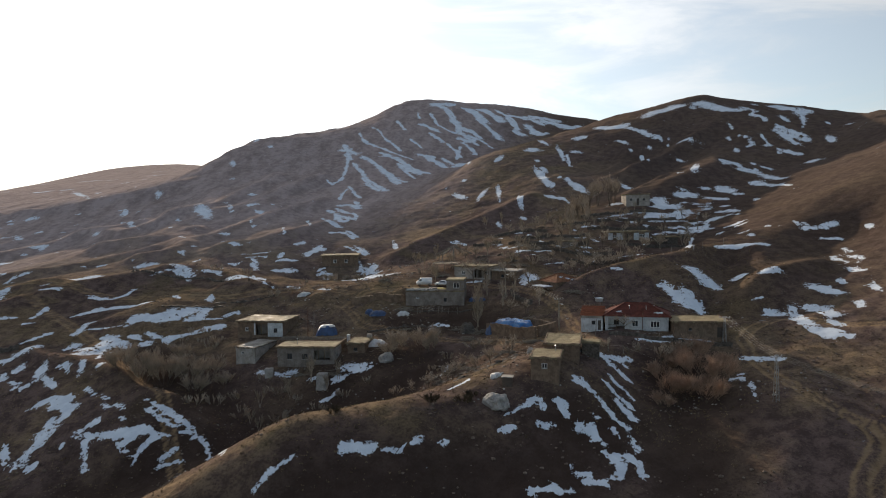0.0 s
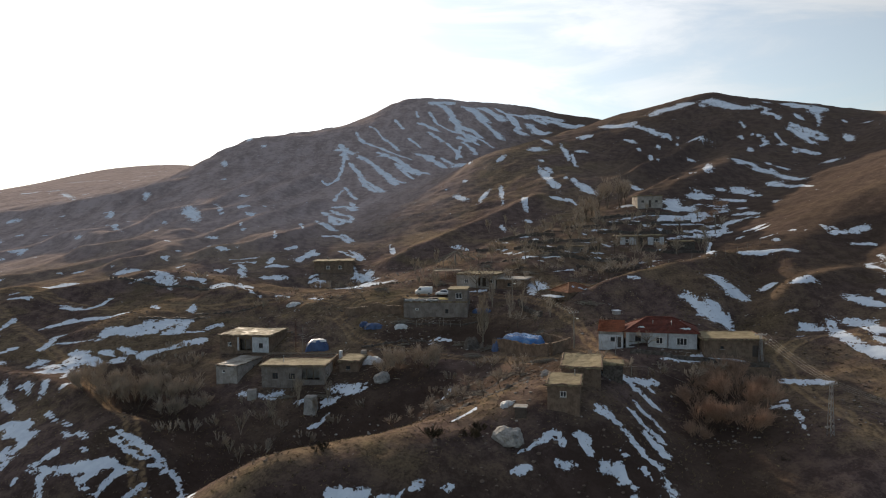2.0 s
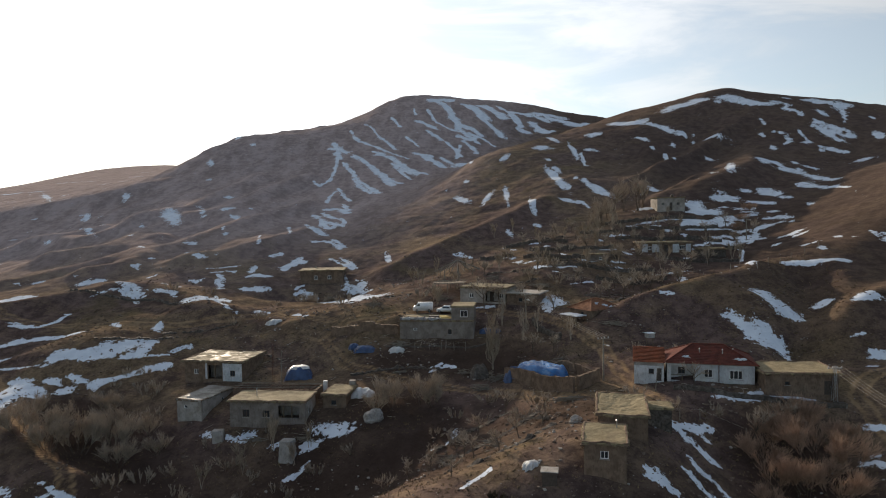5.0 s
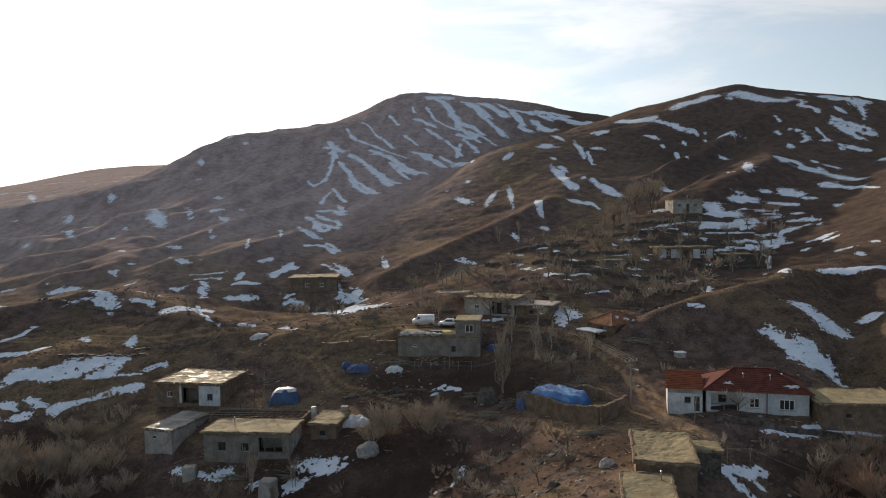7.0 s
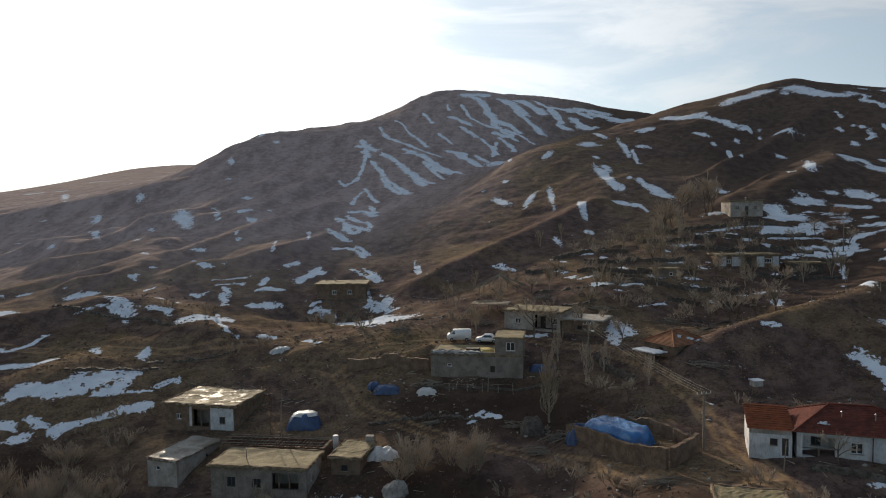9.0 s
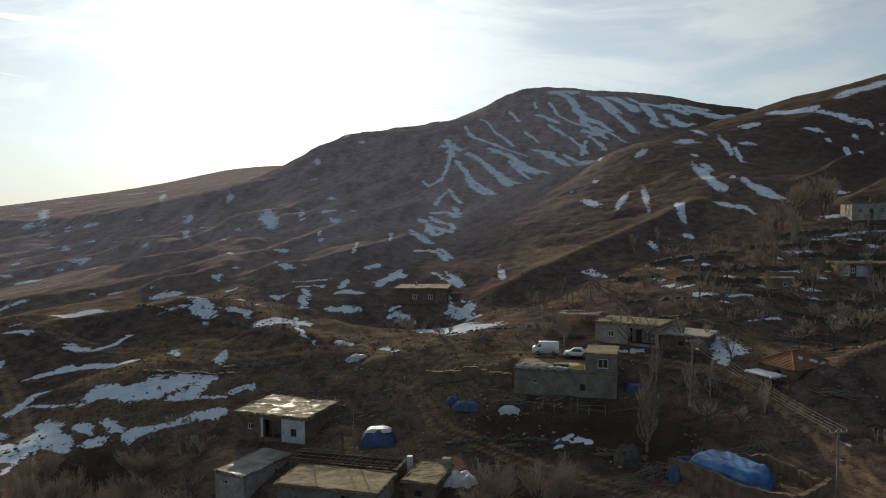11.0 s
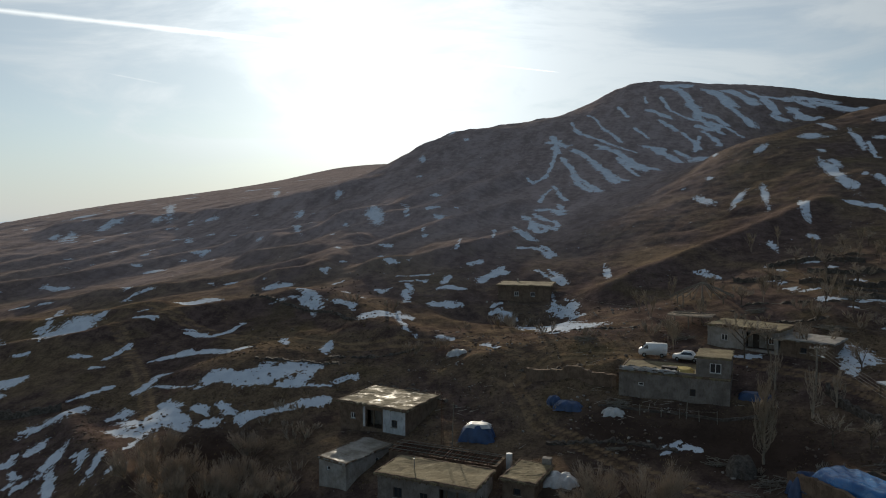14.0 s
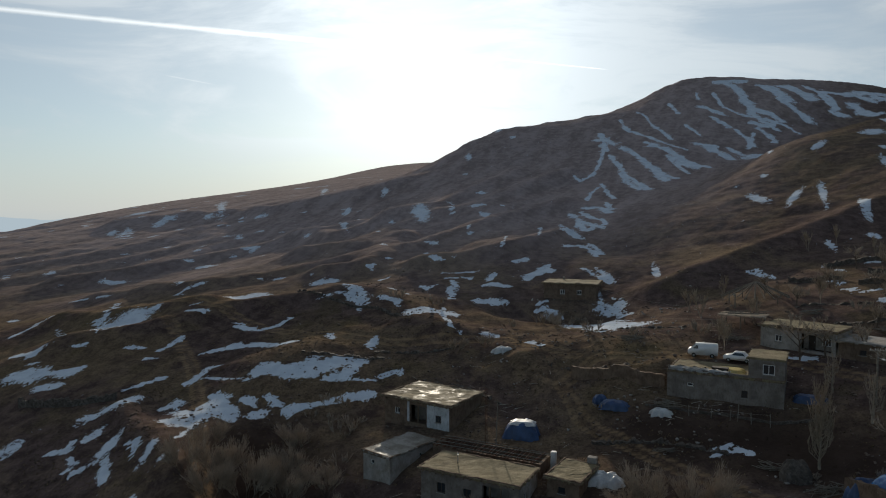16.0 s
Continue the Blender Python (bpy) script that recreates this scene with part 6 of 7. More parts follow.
    part("roof", boxed(-0.15, 1.55, -0.15, 1.35, 1.2, 1.3, None, 0.02), "concrete", g)


def stone_pillar():
    bm = boxed(-1.0, 1.0, -0.9, 0.9, -1.5, 2.6, None, 0.12)
    bmesh.ops.subdivide_edges(bm, edges=bm.edges[:], cuts=5, use_grid_fill=True)
    for v in bm.verts:
        k = 1 - 0.06 * max(v.co.z, 0)
        v.co.x, v.co.y = v.co.x * k, v.co.y * k
    a = part("stone_tower", uneven(bm, 0.12, 2), "concrete")
    a.matrix_world = pose(-24.8, 119.1, ground(-24.8, 119.1), 0, 0, -10)
    tagged(a, "squat rendered stone oven tower on the slope", "tower")
    bm = boxed(-0.8, 0.8, -0.7, 0.7, -1.0, 1.3, None, 0.1)
    bmesh.ops.subdivide_edges(bm, edges=bm.edges[:], cuts=3, use_grid_fill=True)
    b = part("stone_block", uneven(bm, 0.12, 5), "plaster")
    b.matrix_world = pose(-36.0, 123.4, ground(-36.0, 123.4), 0, 0, 12)
    tagged(b, "small pale masonry block below the houses", "block")


long_house()
upper_house()
outbuilding()
side_room()
roofless_yard()
grey_house()
terrace_house()
white_house()
front_huts()
other_houses()
stone_pillar()


# ---- yards, vehicles, poles ----
def wall_run(name, label, nodes, height, material, thick=0.45, seed=1, broken=0.15, group=""):
    """A free-standing wall along nodes (x, y) that follows the ground, with an uneven top."""
    bm = bmesh.new()
    rnd = random.Random(seed)
    pts = []
    for a, b in zip(nodes, nodes[1:]):
        count = max(1, int(math.dist(a, b) / 0.38))
        pts += [(a[0] + (b[0] - a[0]) * i / count, a[1] + (b[1] - a[1]) * i / count) for i in range(count)]
    pts.append(nodes[-1])
    zs = ground_many([p[0] for p in pts], [p[1] for p in pts])
    rings = []
    for k, (x, y) in enumerate(pts):
        p, q = Vector(pts[max(0, k - 1)]), Vector(pts[min(len(pts) - 1, k + 1)])
        n = Vector((-(q - p).y, (q - p).x)).normalized() * thick / 2
        z0, z1 = zs[k] - 0.7, zs[k] + height * (1 + 1.3 * broken * noise.noise(Vector((x * 0.5, y * 0.5, seed))) + rnd.uniform(-broken, broken) * 0.7)
        j = lambda: rnd.uniform(-0.6, 0.6) * (min(broken, 0.15) if broken < 1 else 0.25)
        rings.append([bm.verts.new((x + n.x + j(), y + n.y + j(), z0)), bm.verts.new((x + n.x * 0.9 + j(), y + n.y * 0.9 + j(), z1)),
                      bm.verts.new((x - n.x * 0.9 + j(), y - n.y * 0.9 + j(), z1 + j())), bm.verts.new((x - n.x + j(), y - n.y + j(), z0))])
    for a, b in zip(rings, rings[1:]):
        for i in range(3):
            bm.faces.new((a[i], a[i + 1], b[i + 1], b[i]))
    bm.faces.new(rings[0][::-1])
    bm.faces.new(rings[-1])
    bmesh.ops.recalc_face_normals(bm, faces=bm.faces[:])
    return tagged(part(name, bm, material), label, "wall", group)


def wheel(parent, x, y, r):
    bm = bmesh.new()
    tube(bm, (x, y - 0.1, r), (x, y + 0.1, r), r, r, 16)
    bmesh.ops.bevel(bm, geom=[e for e in bm.edges if len(e.link_faces) == 2 and any(len(f.verts) > 6 for f in e.link_faces)], offset=0.04, segments=1, affect="EDGES")
    wh = part("tyre", bm, "rubber", parent)
    side = -1 if y < 0 else 1
    bm = bmesh.new()
    tube(bm, (x, y + side * 0.08, r), (x, y + side * 0.115, r), r * 0.6, r * 0.5, 12)
    part("rim", bm, "steel", wh)


def car_body(profile, half, tuck, top_z):
    """Side profile (x, z) drawn across the width, the upper part leaning in."""
    bm = bmesh.new()
    sides = []
    for s in (-1, 1):
        sides.append([bm.verts.new((x, s * (half - tuck * max(0.0, (z - 0.9) / (top_z - 0.9))), z)) for x, z in profile])
    n = len(profile)
    for i in range(n):
        bm.faces.new((sides[0][i], sides[0][(i + 1) % n], sides[1][(i + 1) % n], sides[1][i]))
    bm.faces.new(sides[0][::-1])
    bm.faces.new(sides[1])
    bmesh.ops.recalc_face_normals(bm, faces=bm.faces[:])
    bmesh.ops.bevel(bm, geom=bm.edges[:], offset=0.05, segments=2, affect="EDGES", clamp_overlap=True)
    return bm


def side_glass(parent, corners, half, tuck, top_z):
    for s in (-1, 1):
        bm = bmesh.new()
        v = []
        for out in (0.008, -0.02):
            v.append([bm.verts.new((x, s * (half - tuck * max(0.0, (z - 0.9) / (top_z - 0.9)) + out), z)) for x, z in corners])
        bm.faces.new(v[0])
        n = len(corners)
        for i in range(n):
            bm.faces.new((v[0][i], v[1][i], v[1][(i + 1) % n], v[0][(i + 1) % n]))
        bmesh.ops.recalc_face_normals(bm, faces=bm.faces[:])
        part("side_window", bm, "glass", parent)


def vehicles():
    x, y = -9.2, 158.9
    van = thing("van", x, y, ground(x, y) + 0.02, 4, "white panel van parked on the lane", "van")
    prof = [(-2.2, 0.35), (2.2, 0.35), (2.25, 1.85), (2.1, 2.02), (-1.1, 2.02), (-1.75, 1.35), (-2.2, 1.1), (-2.28, 0.6)]
    part("body", car_body(prof, 0.88, 0.1, 2.02), "car_white", van, smooth=True)
    side_glass(van, [(-1.55, 1.3), (-0.75, 1.3), (-0.75, 1.8), (-1.1, 1.8)], 0.88, 0.1, 2.02)
    bm = bmesh.new()
    v = [bm.verts.new(p) for p in ((-1.79, -0.68, 1.38), (-1.79, 0.68, 1.38), (-1.17, 0.66, 1.98), (-1.17, -0.66, 1.98))]
    bm.faces.new(v)
    bmesh.ops.solidify(bm, geom=bm.faces[:], thickness=0.03)
    part("windscreen", bm, "glass", van)
    part("bumper", boxed(-2.36, -2.22, -0.8, 0.8, 0.4, 0.6, None, 0.03), "rubber", van)
    for s in (-1, 1):
        part("headlight", boxed(-2.33, -2.2, s * 0.6 - 0.14, s * 0.6 + 0.14, 0.75, 0.95, None, 0.02), "porcelain", van)
        for wx in (-1.4, 1.35):
            wheel(van, wx, s * 0.82, 0.33)
    x, y = -4.8, 157.6
    van.scale = (0.84, 0.9, 0.9)
    car = thing("car", x, y, ground(x, y) + 0.02, -6, "small white saloon car parked behind the house", "car")
    prof = [(-1.95, 0.3), (1.95, 0.3), (2.0, 0.85), (1.3, 0.95), (0.85, 1.42), (-0.45, 1.44), (-0.95, 0.98), (-1.9, 0.82), (-2.0, 0.55)]
    part("body", car_body(prof, 0.8, 0.12, 1.44), "car_white", car, smooth=True)
    side_glass(car, [(-0.78, 0.98), (1.05, 0.98), (0.72, 1.34), (-0.4, 1.35)], 0.8, 0.12, 1.44)
    for s in (-1, 1):
        part("headlight", boxed(-2.04, -1.93, s * 0.55 - 0.13, s * 0.55 + 0.13, 0.6, 0.75, None, 0.02), "porcelain", car)
        for wx in (-1.25, 1.25):
            wheel(car, wx, s * 0.74, 0.29)
    car.scale = (0.88, 0.92, 0.92)


def power_pole(x, y, h, turn, lattice=False):
    z = ground(x, y)
    label = "lattice steel power pole with cross arms and insulators" if lattice else "weathered wooden power pole with a cross arm"
    a = thing("power_pole", x, y, z, turn, label, "power pole", "poles of the village power line")
    if lattice:
        for sx in (-1, 1):
            for sy in (-1, 1):
                bm = bmesh.new()
                tube(bm, (sx * 0.3, sy * 0.3, -0.6), (sx * 0.1, sy * 0.1, h), 0.035, 0.03, 4)
                part("leg", bm, "steel", a)
        for k in range(9):
            f, g = k / 9, (k + 1) / 9
            r0, r1 = 0.3 - 0.2 * f, 0.3 - 0.2 * g
            for p, q in (((-r0, -r0), (r1, -r1)), ((r0, r0), (-r1, r1)), ((-r0, r0), (-r1, -r1)), ((r0, -r0), (r1, r1))):
                bm = bmesh.new()
                tube(bm, (*p, h * f), (*q, h * g), 0.018, 0.018, 4)
                part("brace", bm, "steel", a)
    else:
        bm = bmesh.new()
        tube(bm, (0, 0, -0.8), (0, 0, h), 0.14, 0.1, 8)
        part("pole", bm, "grey_timber", a)
    arm = part("cross_arm", boxed(-0.95, 0.95, -0.05, 0.05, h - 0.35, h - 0.24), "grey_timber" if not lattice else "steel", a)
    for k in range(4):
        bm = bmesh.new()
        px = -0.85 + 0.566 * k
        tube(bm, (px, 0, h - 0.24), (px, 0, h - 0.04), 0.06, 0.04, 6)
        part("insulator", bm, "porcelain", arm)
    if not lattice:
        lamp = part("lamp_arm", boxed(-0.03, 0.03, -0.9, -0.12, h - 1.1, h - 1.04), "steel", a)
        part("lamp_head", boxed(-0.12, 0.12, -1.4, -0.85, h - 1.14, h - 1.0, None, 0.03), "porcelain", lamp)
    m = pose(x, y, z, 0, 0, turn)
    return [m @ Vector((-0.85 + 0.566 * k, 0, h - 0.03)) for k in range(4)]


def wires(ends_a, ends_b, sag, r=0.012):
    for a, b in zip(ends_a, ends_b):
        bm = bmesh.new()
        n, last = 12, None
        rings = []
        for i in range(n + 1):
            f = i / n
            p = a.lerp(b, f) - Vector((0, 0, sag * 4 * f * (1 - f)))
            rings.append([bm.verts.new(p + Vector(o)) for o in ((0, 0, r), (r * 0.9, 0, -r / 2), (-r * 0.9, 0, -r / 2))])
        for p, q in zip(rings, rings[1:]):
            for k in range(3):
                bm.faces.new((p[k], p[(k + 1) % 3], q[(k + 1) % 3], q[k]))
        tagged(part("power_wire", bm, "cable"), "slack overhead power wire between poles", "wire", "wires of the village power line")


def power_line():
    p1 = power_pole(9.7, 149.8, 6.2, 24)
    p2 = power_pole(18.9, 125.6, 6.3, 24)
    wires(p1, p2, 0.5, 0.015)
    q1 = power_pole(46.2, 116.5, 4.6, 4, True)
    q2 = power_pole(45.4, 93.4, 6.6, 20, True)
    q3 = power_pole(66, 74, 8.0, 40, True)
    wires(q1, q2, 0.4)
    wires(q2, q3, 0.9)
    power_pole(68.1, 203.3, 6.0, 20)
    wires([Vector((-33.2, 197.6, 15.3)), Vector((-30, 190, 12.6))], [Vector((-8, 171, 15.6)), Vector((-7, 169, 14.4))], 0.9)
    x, y = -31.6, 135.9
    a = thing("mast", x, y, ground(x, y), 0, "thin lattice aerial mast behind the long house", "mast")
    for k in range(3):
        bm = bmesh.new()
        c, s = 0.16 * math.cos(k * 2.094), 0.16 * math.sin(k * 2.094)
        tube(bm, (c, s, -0.5), (c * 0.8, s * 0.8, 7.6), 0.02, 0.018, 4)
        part("leg", bm, "rust", a)
    for k in range(20):
        bm = bmesh.new()
        i, j = k % 3, (k + 1) % 3
        tube(bm, (0.16 * math.cos(i * 2.094), 0.16 * math.sin(i * 2.094), 0.37 * k), (0.15 * math.cos(j * 2.094), 0.15 * math.sin(j * 2.094), 0.37 * (k + 1)), 0.013, 0.013, 4)
        part("brace", bm, "rust", a)


def boulder(label, x, y, sx, sy, sz, seed):
    bm = bmesh.new()
    bmesh.ops.create_icosphere(bm, subdivisions=4, radius=1.0)
    for v in bm.verts:
        d = v.co.normalized()
        k = 1 + 0.32 * noise.fractal(d * 1.3 + Vector((seed, 0, 0)), 0.9, 2.1, 5) - 0.12 * abs(noise.noise(d * 4 + Vector((0, seed, 0))))
        v.co = Vector((d.x * sx, d.y * sy, d.z * sz)) * k
    b = part("boulder", bm, "concrete")
    b.matrix_world = pose(x, y, ground(x, y) + sz * 0.3, 0, 0, seed * 20)
    tagged(b, label, "boulder", "loose boulders")


def tarp_yard():
    wall_run("yard_wall", "leaning mud wall round the yard by the lane", [(5.4, 133.0), (7.6, 129.4), (10.6, 125.4), (14.2, 121.2)], 2.1, "mud", 0.5, 1, 0.05)
    wall_run("yard_wall", "leaning mud wall round the yard by the lane", [(14.7, 121.2), (16.6, 123.4), (18.2, 125.4)], 1.9, "mud", 0.5, 2, 0.06)
    wall_run("yard_wall", "crumbled mud wall round the yard by the lane", [(17.6, 125.6), (14.5, 131.5), (9.5, 134.4)], 1.3, "mud", 0.5, 3, 0.15)
    heap("tarpaulin", "bright blue tarpaulin stretched over a stack in the yard", "tarpaulin", 10.7, 129.6, -46, 4.2, 2.3, 2.05, "blue_tarp", 3, 0.72, 0.13, 44)
    heap("tarpaulin", "tattered blue sheet bundled over firewood", "tarpaulin", 6.9, 132.4, 10, 1.7, 1.2, 1.7, "dark_tarp", 8, 0.4, 0.3)
    heap("haystack", "blue-wrapped haystack with a white sheet on top", "haystack", -28.7, 140.6, 8, 2.2, 1.6, 1.6, "dark_tarp", 5, 0.45, 0.25)
    top = heap("plastic_sheet", "white plastic sheet thrown over the haystack", "sheet", -28.5, 140.5, 12, 1.5, 0.95, 0.3, "white_sheet", 6, 0.6, 0.5, 12, 0.1)
    top.location.z += 1.58
    heap("tarpaulin", "faded blue tarpaulin over low rubble", "tarpaulin", -18.6, 147.6, 0, 1.9, 1.1, 0.7, "dark_tarp", 9, 0.4, 0.4)
    heap("tarpaulin", "small blue tarpaulin bundle", "tarpaulin", -20.8, 148.7, 20, 0.9, 0.7, 0.7, "dark_tarp", 10, 0.4, 0.4)
    heap("tarpaulin", "blue sheet lying against the house wall", "tarpaulin", 3.4, 151.0, 0, 2.0, 0.9, 0.6, "dark_tarp", 11, 0.5, 0.25)
    heap("plastic_sheet", "white plastic sheet over a heap by the mud room", "sheet", -16.6, 132.0, 15, 1.9, 1.2, 1.0, "white_sheet", 12, 0.35, 0.5)
    heap("plastic_sheet", "white sheet over a small heap", "sheet", 6.6, 96.8, 30, 0.95, 0.6, 0.45, "white_sheet", 13, 0.35, 0.6)
    heap("mud_oven", "rounded mud oven mound below the lane", "oven", 1.4, 137.2, 0, 1.5, 1.2, 1.7, "stone", 14, 0.4, 0.25)
    heap("rubbish_heap", "pale heap of rubbish below the grey house", "rubbish", -12.9, 146.4, 0, 1.3, 0.7, 0.6, "white_sheet", 15, 0.3, 0.6)
    heap("rubbish_heap", "pale bags heaped beside the lane", "rubbish", -38.6, 161.2, 30, 1.6, 0.7, 0.6, "white_sheet", 16, 0.3, 0.6)
    boulder("grey lichen-covered boulder on the spur", 6.4, 90.4, 1.9, 1.4, 1.3, 17)
    boulder("pale stone stump by the bushes", -13.8, 124.6, 1.4, 0.9, 1.1, 18)
    boulder("small weathered rock beside the hut", 12.4, 106.6, 0.8, 0.6, 0.5, 19)
    for x, y, z, h, name, label in ((-22.7, 133.8, 2.0, 1.5, "water_tank", "white upright water tank on the roof edge"),):
        bm = bmesh.new()
        tube(bm, (0, 0, -1.6), (0, 0, h), 0.36, 0.36, 14)
        bmesh.ops.bevel(bm, geom=[e for e in bm.edges if any(len(f.verts) > 6 for f in e.link_faces)], offset=0.06, segments=2, affect="EDGES")
        t = part(name, bm, "white_sheet")
        t.matrix_world = pose(x, y, z)
        tagged(t, label, "tank")
    bm = boxed(-0.5, 0.5, -0.4, 0.4, -1.2, 1.6, None, 0.04)
    b = part("cistern", bm, "plaster")
    b.matrix_world = pose(-18.4, 133.8, ground(-18.4, 133.8))
    tagged(b, "pale square cistern beside the mud room", "cistern")


def sticks():
    x, y = -3.2, 184.5
    z = ground(x, y)
    a = thing("rafter_frame", x, y, z, 0, "open cone of long bare rafters over a ruined hut", "roof frame")
    rnd = random.Random(5)
    for k in range(20):
        ang = k / 20 * 2 * math.pi
        r = 5.0 + rnd.uniform(-0.6, 0.6)
        bm = bmesh.new()
        tube(bm, (0.2 * math.cos(ang), 0.2 * math.sin(ang), 3.4), (r * math.cos(ang), r * math.sin(ang), 1.0 + rnd.uniform(-0.2, 0.2)), 0.06, 0.08, 5)
        part("rafter", bm, "grey_timber", a)
    for k in range(7):
        ang = k / 7 * 2 * math.pi + 0.3
        bm = bmesh.new()
        tube(bm, (4.0 * math.cos(ang), 4.0 * math.sin(ang), -0.8), (4.0 * math.cos(ang), 4.0 * math.sin(ang), 1.55), 0.09, 0.08, 6)
        part("post", bm, "grey_timber", a)
    bm = bmesh.new()
    tube(bm, (0, 0, -0.6), (0, 0, 3.5), 0.12, 0.1, 6)
    part("post", bm, "grey_timber", a)
    x, y = -7.5, 170.0
    b = thing("brush_shelter", x, y, ground(x, y), -8, "open shelter of posts under a sagging brushwood roof", "shelter")
    for px in (0, 2.6, 5.4):
        for py in (0, 3.2):
            bm = bmesh.new()
            tube(bm, (px, py, -0.8), (px, py, 2.1), 0.08, 0.07, 6)
            part("post", bm, "grey_timber", b)
    part("roof", rough_top(-0.4, 5.9, -0.4, 3.6, 2.08, 2.3, 0.1, 7, 0.4, 0.15), "twig", b, "brushwood roof")
    for k in range(9):
        bm = bmesh.new()
        tube(bm, (rnd.uniform(-0.6, 2), rnd.uniform(-1.0, 3), 2.4), (rnd.uniform(3, 6.6), rnd.uniform(-1.0, 4), 2.5 + rnd.uniform(0, 0.3)), 0.05, 0.04, 5)
        part("branch", bm, "grey_timber", b)
    x, y = 28.4, 137.9
    c = thing("beehive", x, y, ground(x, y), 20, "pale box on a leaning wooden stand", "box")
    part("box", boxed(-0.6, 0.6, -0.5, 0.5, 1.2, 1.9, None, 0.03), "concrete", c)
    part("lid", boxed(-0.7, 0.7, -0.6, 0.6, 1.9, 1.98), "snow", c, "lid under snow")
    for px in (-0.5, 0.5):
        bm = bmesh.new()
        tube(bm, (px * 1.3, 0, -0.4), (px, 0, 1.2), 0.06, 0.05, 6)
        part("leg", bm, "timber", c)


def fence(label, nodes, step=2.2, h=1.3, wire=True, seed=1):
    rnd = random.Random(seed)
    a = thing("fence", *nodes[0], ground(*nodes[0]), 0, label, "fence")
    inv = a.matrix_world.inverted()
    last = None
    for p, q in zip(nodes, nodes[1:]):
        n = max(1, int(math.dist(p, q) / step))
        for i in range(n):
            x, y = p[0] + (q[0] - p[0]) * i / n + rnd.uniform(-0.2, 0.2), p[1] + (q[1] - p[1]) * i / n
            z = ground(x, y)
            top = Vector((x + rnd.uniform(-0.1, 0.1), y, z + h * rnd.uniform(0.85, 1.2)))
            bm = bmesh.new()
            tube(bm, inv @ Vector((x, y, z - 0.5)), inv @ top, 0.06, 0.05, 5)
            part("post", bm, "grey_timber", a)
            if last and wire:
                bm = bmesh.new()
                tube(bm, inv @ (last - Vector((0, 0, 0.15))), inv @ (top - Vector((0, 0, 0.15))), 0.012, 0.012, 3)
                part("wire", bm, "cable", a)
            last = top


def terraces():
    label = "low dry-stone wall holding up an orchard terrace"
    runs = [[(8, 204), (16, 206), (24, 203)], [(14, 197), (24, 195), (34, 196)], [(12, 190), (22, 187), (34, 187.5)], [(20, 181), (30, 179), (40, 181)],
            [(26, 174), (34, 173), (41, 175)], [(36, 204), (46, 203), (56, 204)], [(40, 211), (52, 210), (64, 212)], [(44, 188), (54, 187), (60, 186)],
            [(36, 217), (48, 217), (60, 217.5)], [(54, 205), (62, 203)], [(28, 211), (38, 210)], [(56, 198), (64, 197)], [(2, 196), (10, 194)]]
    for k, run in enumerate(runs):
        wall_run("terrace_wall", label, run, 0.75, "stone", 0.6, 40 + k, 0.3, "orchard terrace walls")
    wall_run("stone_wall", "rough mud and stone wall holding up the lane", [(-26, 154.6), (-21, 153.2), (-16.4, 151.8), (-13.2, 151.6)], 1.5, "mud", 0.6, 60, 0.1)
    wall_run("stone_wall", "broken stone wall round the old fields", [(-92, 180), (-85, 178.5), (-76, 177), (-68, 174.6), (-62, 171)], 0.2, "stone", 0.8, 61, 1.6)
    wall_run("stone_wall", "crumbling field wall beside the track", [(-110, 131), (-100, 133), (-94, 136)], 1.0, "stone", 0.7, 62, 0.4)
    wall_run("stone_wall", "retaining wall below the white house", [(27, 119.6), (33, 117.6), (40, 115.8), (47, 115.2)], 0.55, "stone", 0.5, 63, 0.2)
    wall_run("stone_wall", "stone wall beside the lane", [(15, 144), (12.5, 147.2), (11, 151)], 0.8, "stone", 0.6, 64, 0.4)
    wall_run("stone_wall", "retaining wall under the grey house yard", [(-15, 147.8), (-8, 147.3), (-1, 146.9), (4, 147.4)], 0.15, "stone", 0.5, 65, 0.3)
    fence("thin post fence below the grey house", [(-12, 146.6), (-5, 146.3), (1, 146.2)], 2.0, 1.3, True, 1)
    fence("leaning posts and wire above the snowy gully", [(23, 110), (28, 112), (33, 110.6), (38, 112)], 2.6, 1.4, True, 2)
    fence("leaning fence posts along the hill crest", [(34, 160), (44, 160), (54, 161), (64, 169), (76, 178)], 4.0, 1.3, False, 3)
    fence("orchard fence posts on the terraces", [(20, 172), (28, 170), (38, 171)], 2.6, 1.3, True, 4)


def brush_pile(x, y, turn, long, wide, high, seed, label="pile of grey cut brushwood and poles", count=46, material="grey_timber"):
    """A loose heap of poles and branches that lie across one another."""
    rnd = random.Random(seed)
    a = thing("brushwood_pile", x, y, ground(x, y), turn, label, "brushwood", "piles of brushwood")
    for _ in range(count):
        c = Vector((rnd.gauss(0, 0.3) * long, rnd.gauss(0, 0.35) * wide, abs(rnd.gauss(0, 0.5)) * high))
        t = rnd.gauss(0, 0.45)
        d = Vector((math.cos(t), math.sin(t), rnd.uniform(-0.14, 0.16))) * long * rnd.uniform(0.18, 0.5)
        bm = bmesh.new()
        r = rnd.uniform(0.025, 0.06)
        tube(bm, c - d, c + d, r, r * 0.6, 4)
        part("branch", bm, material, a)


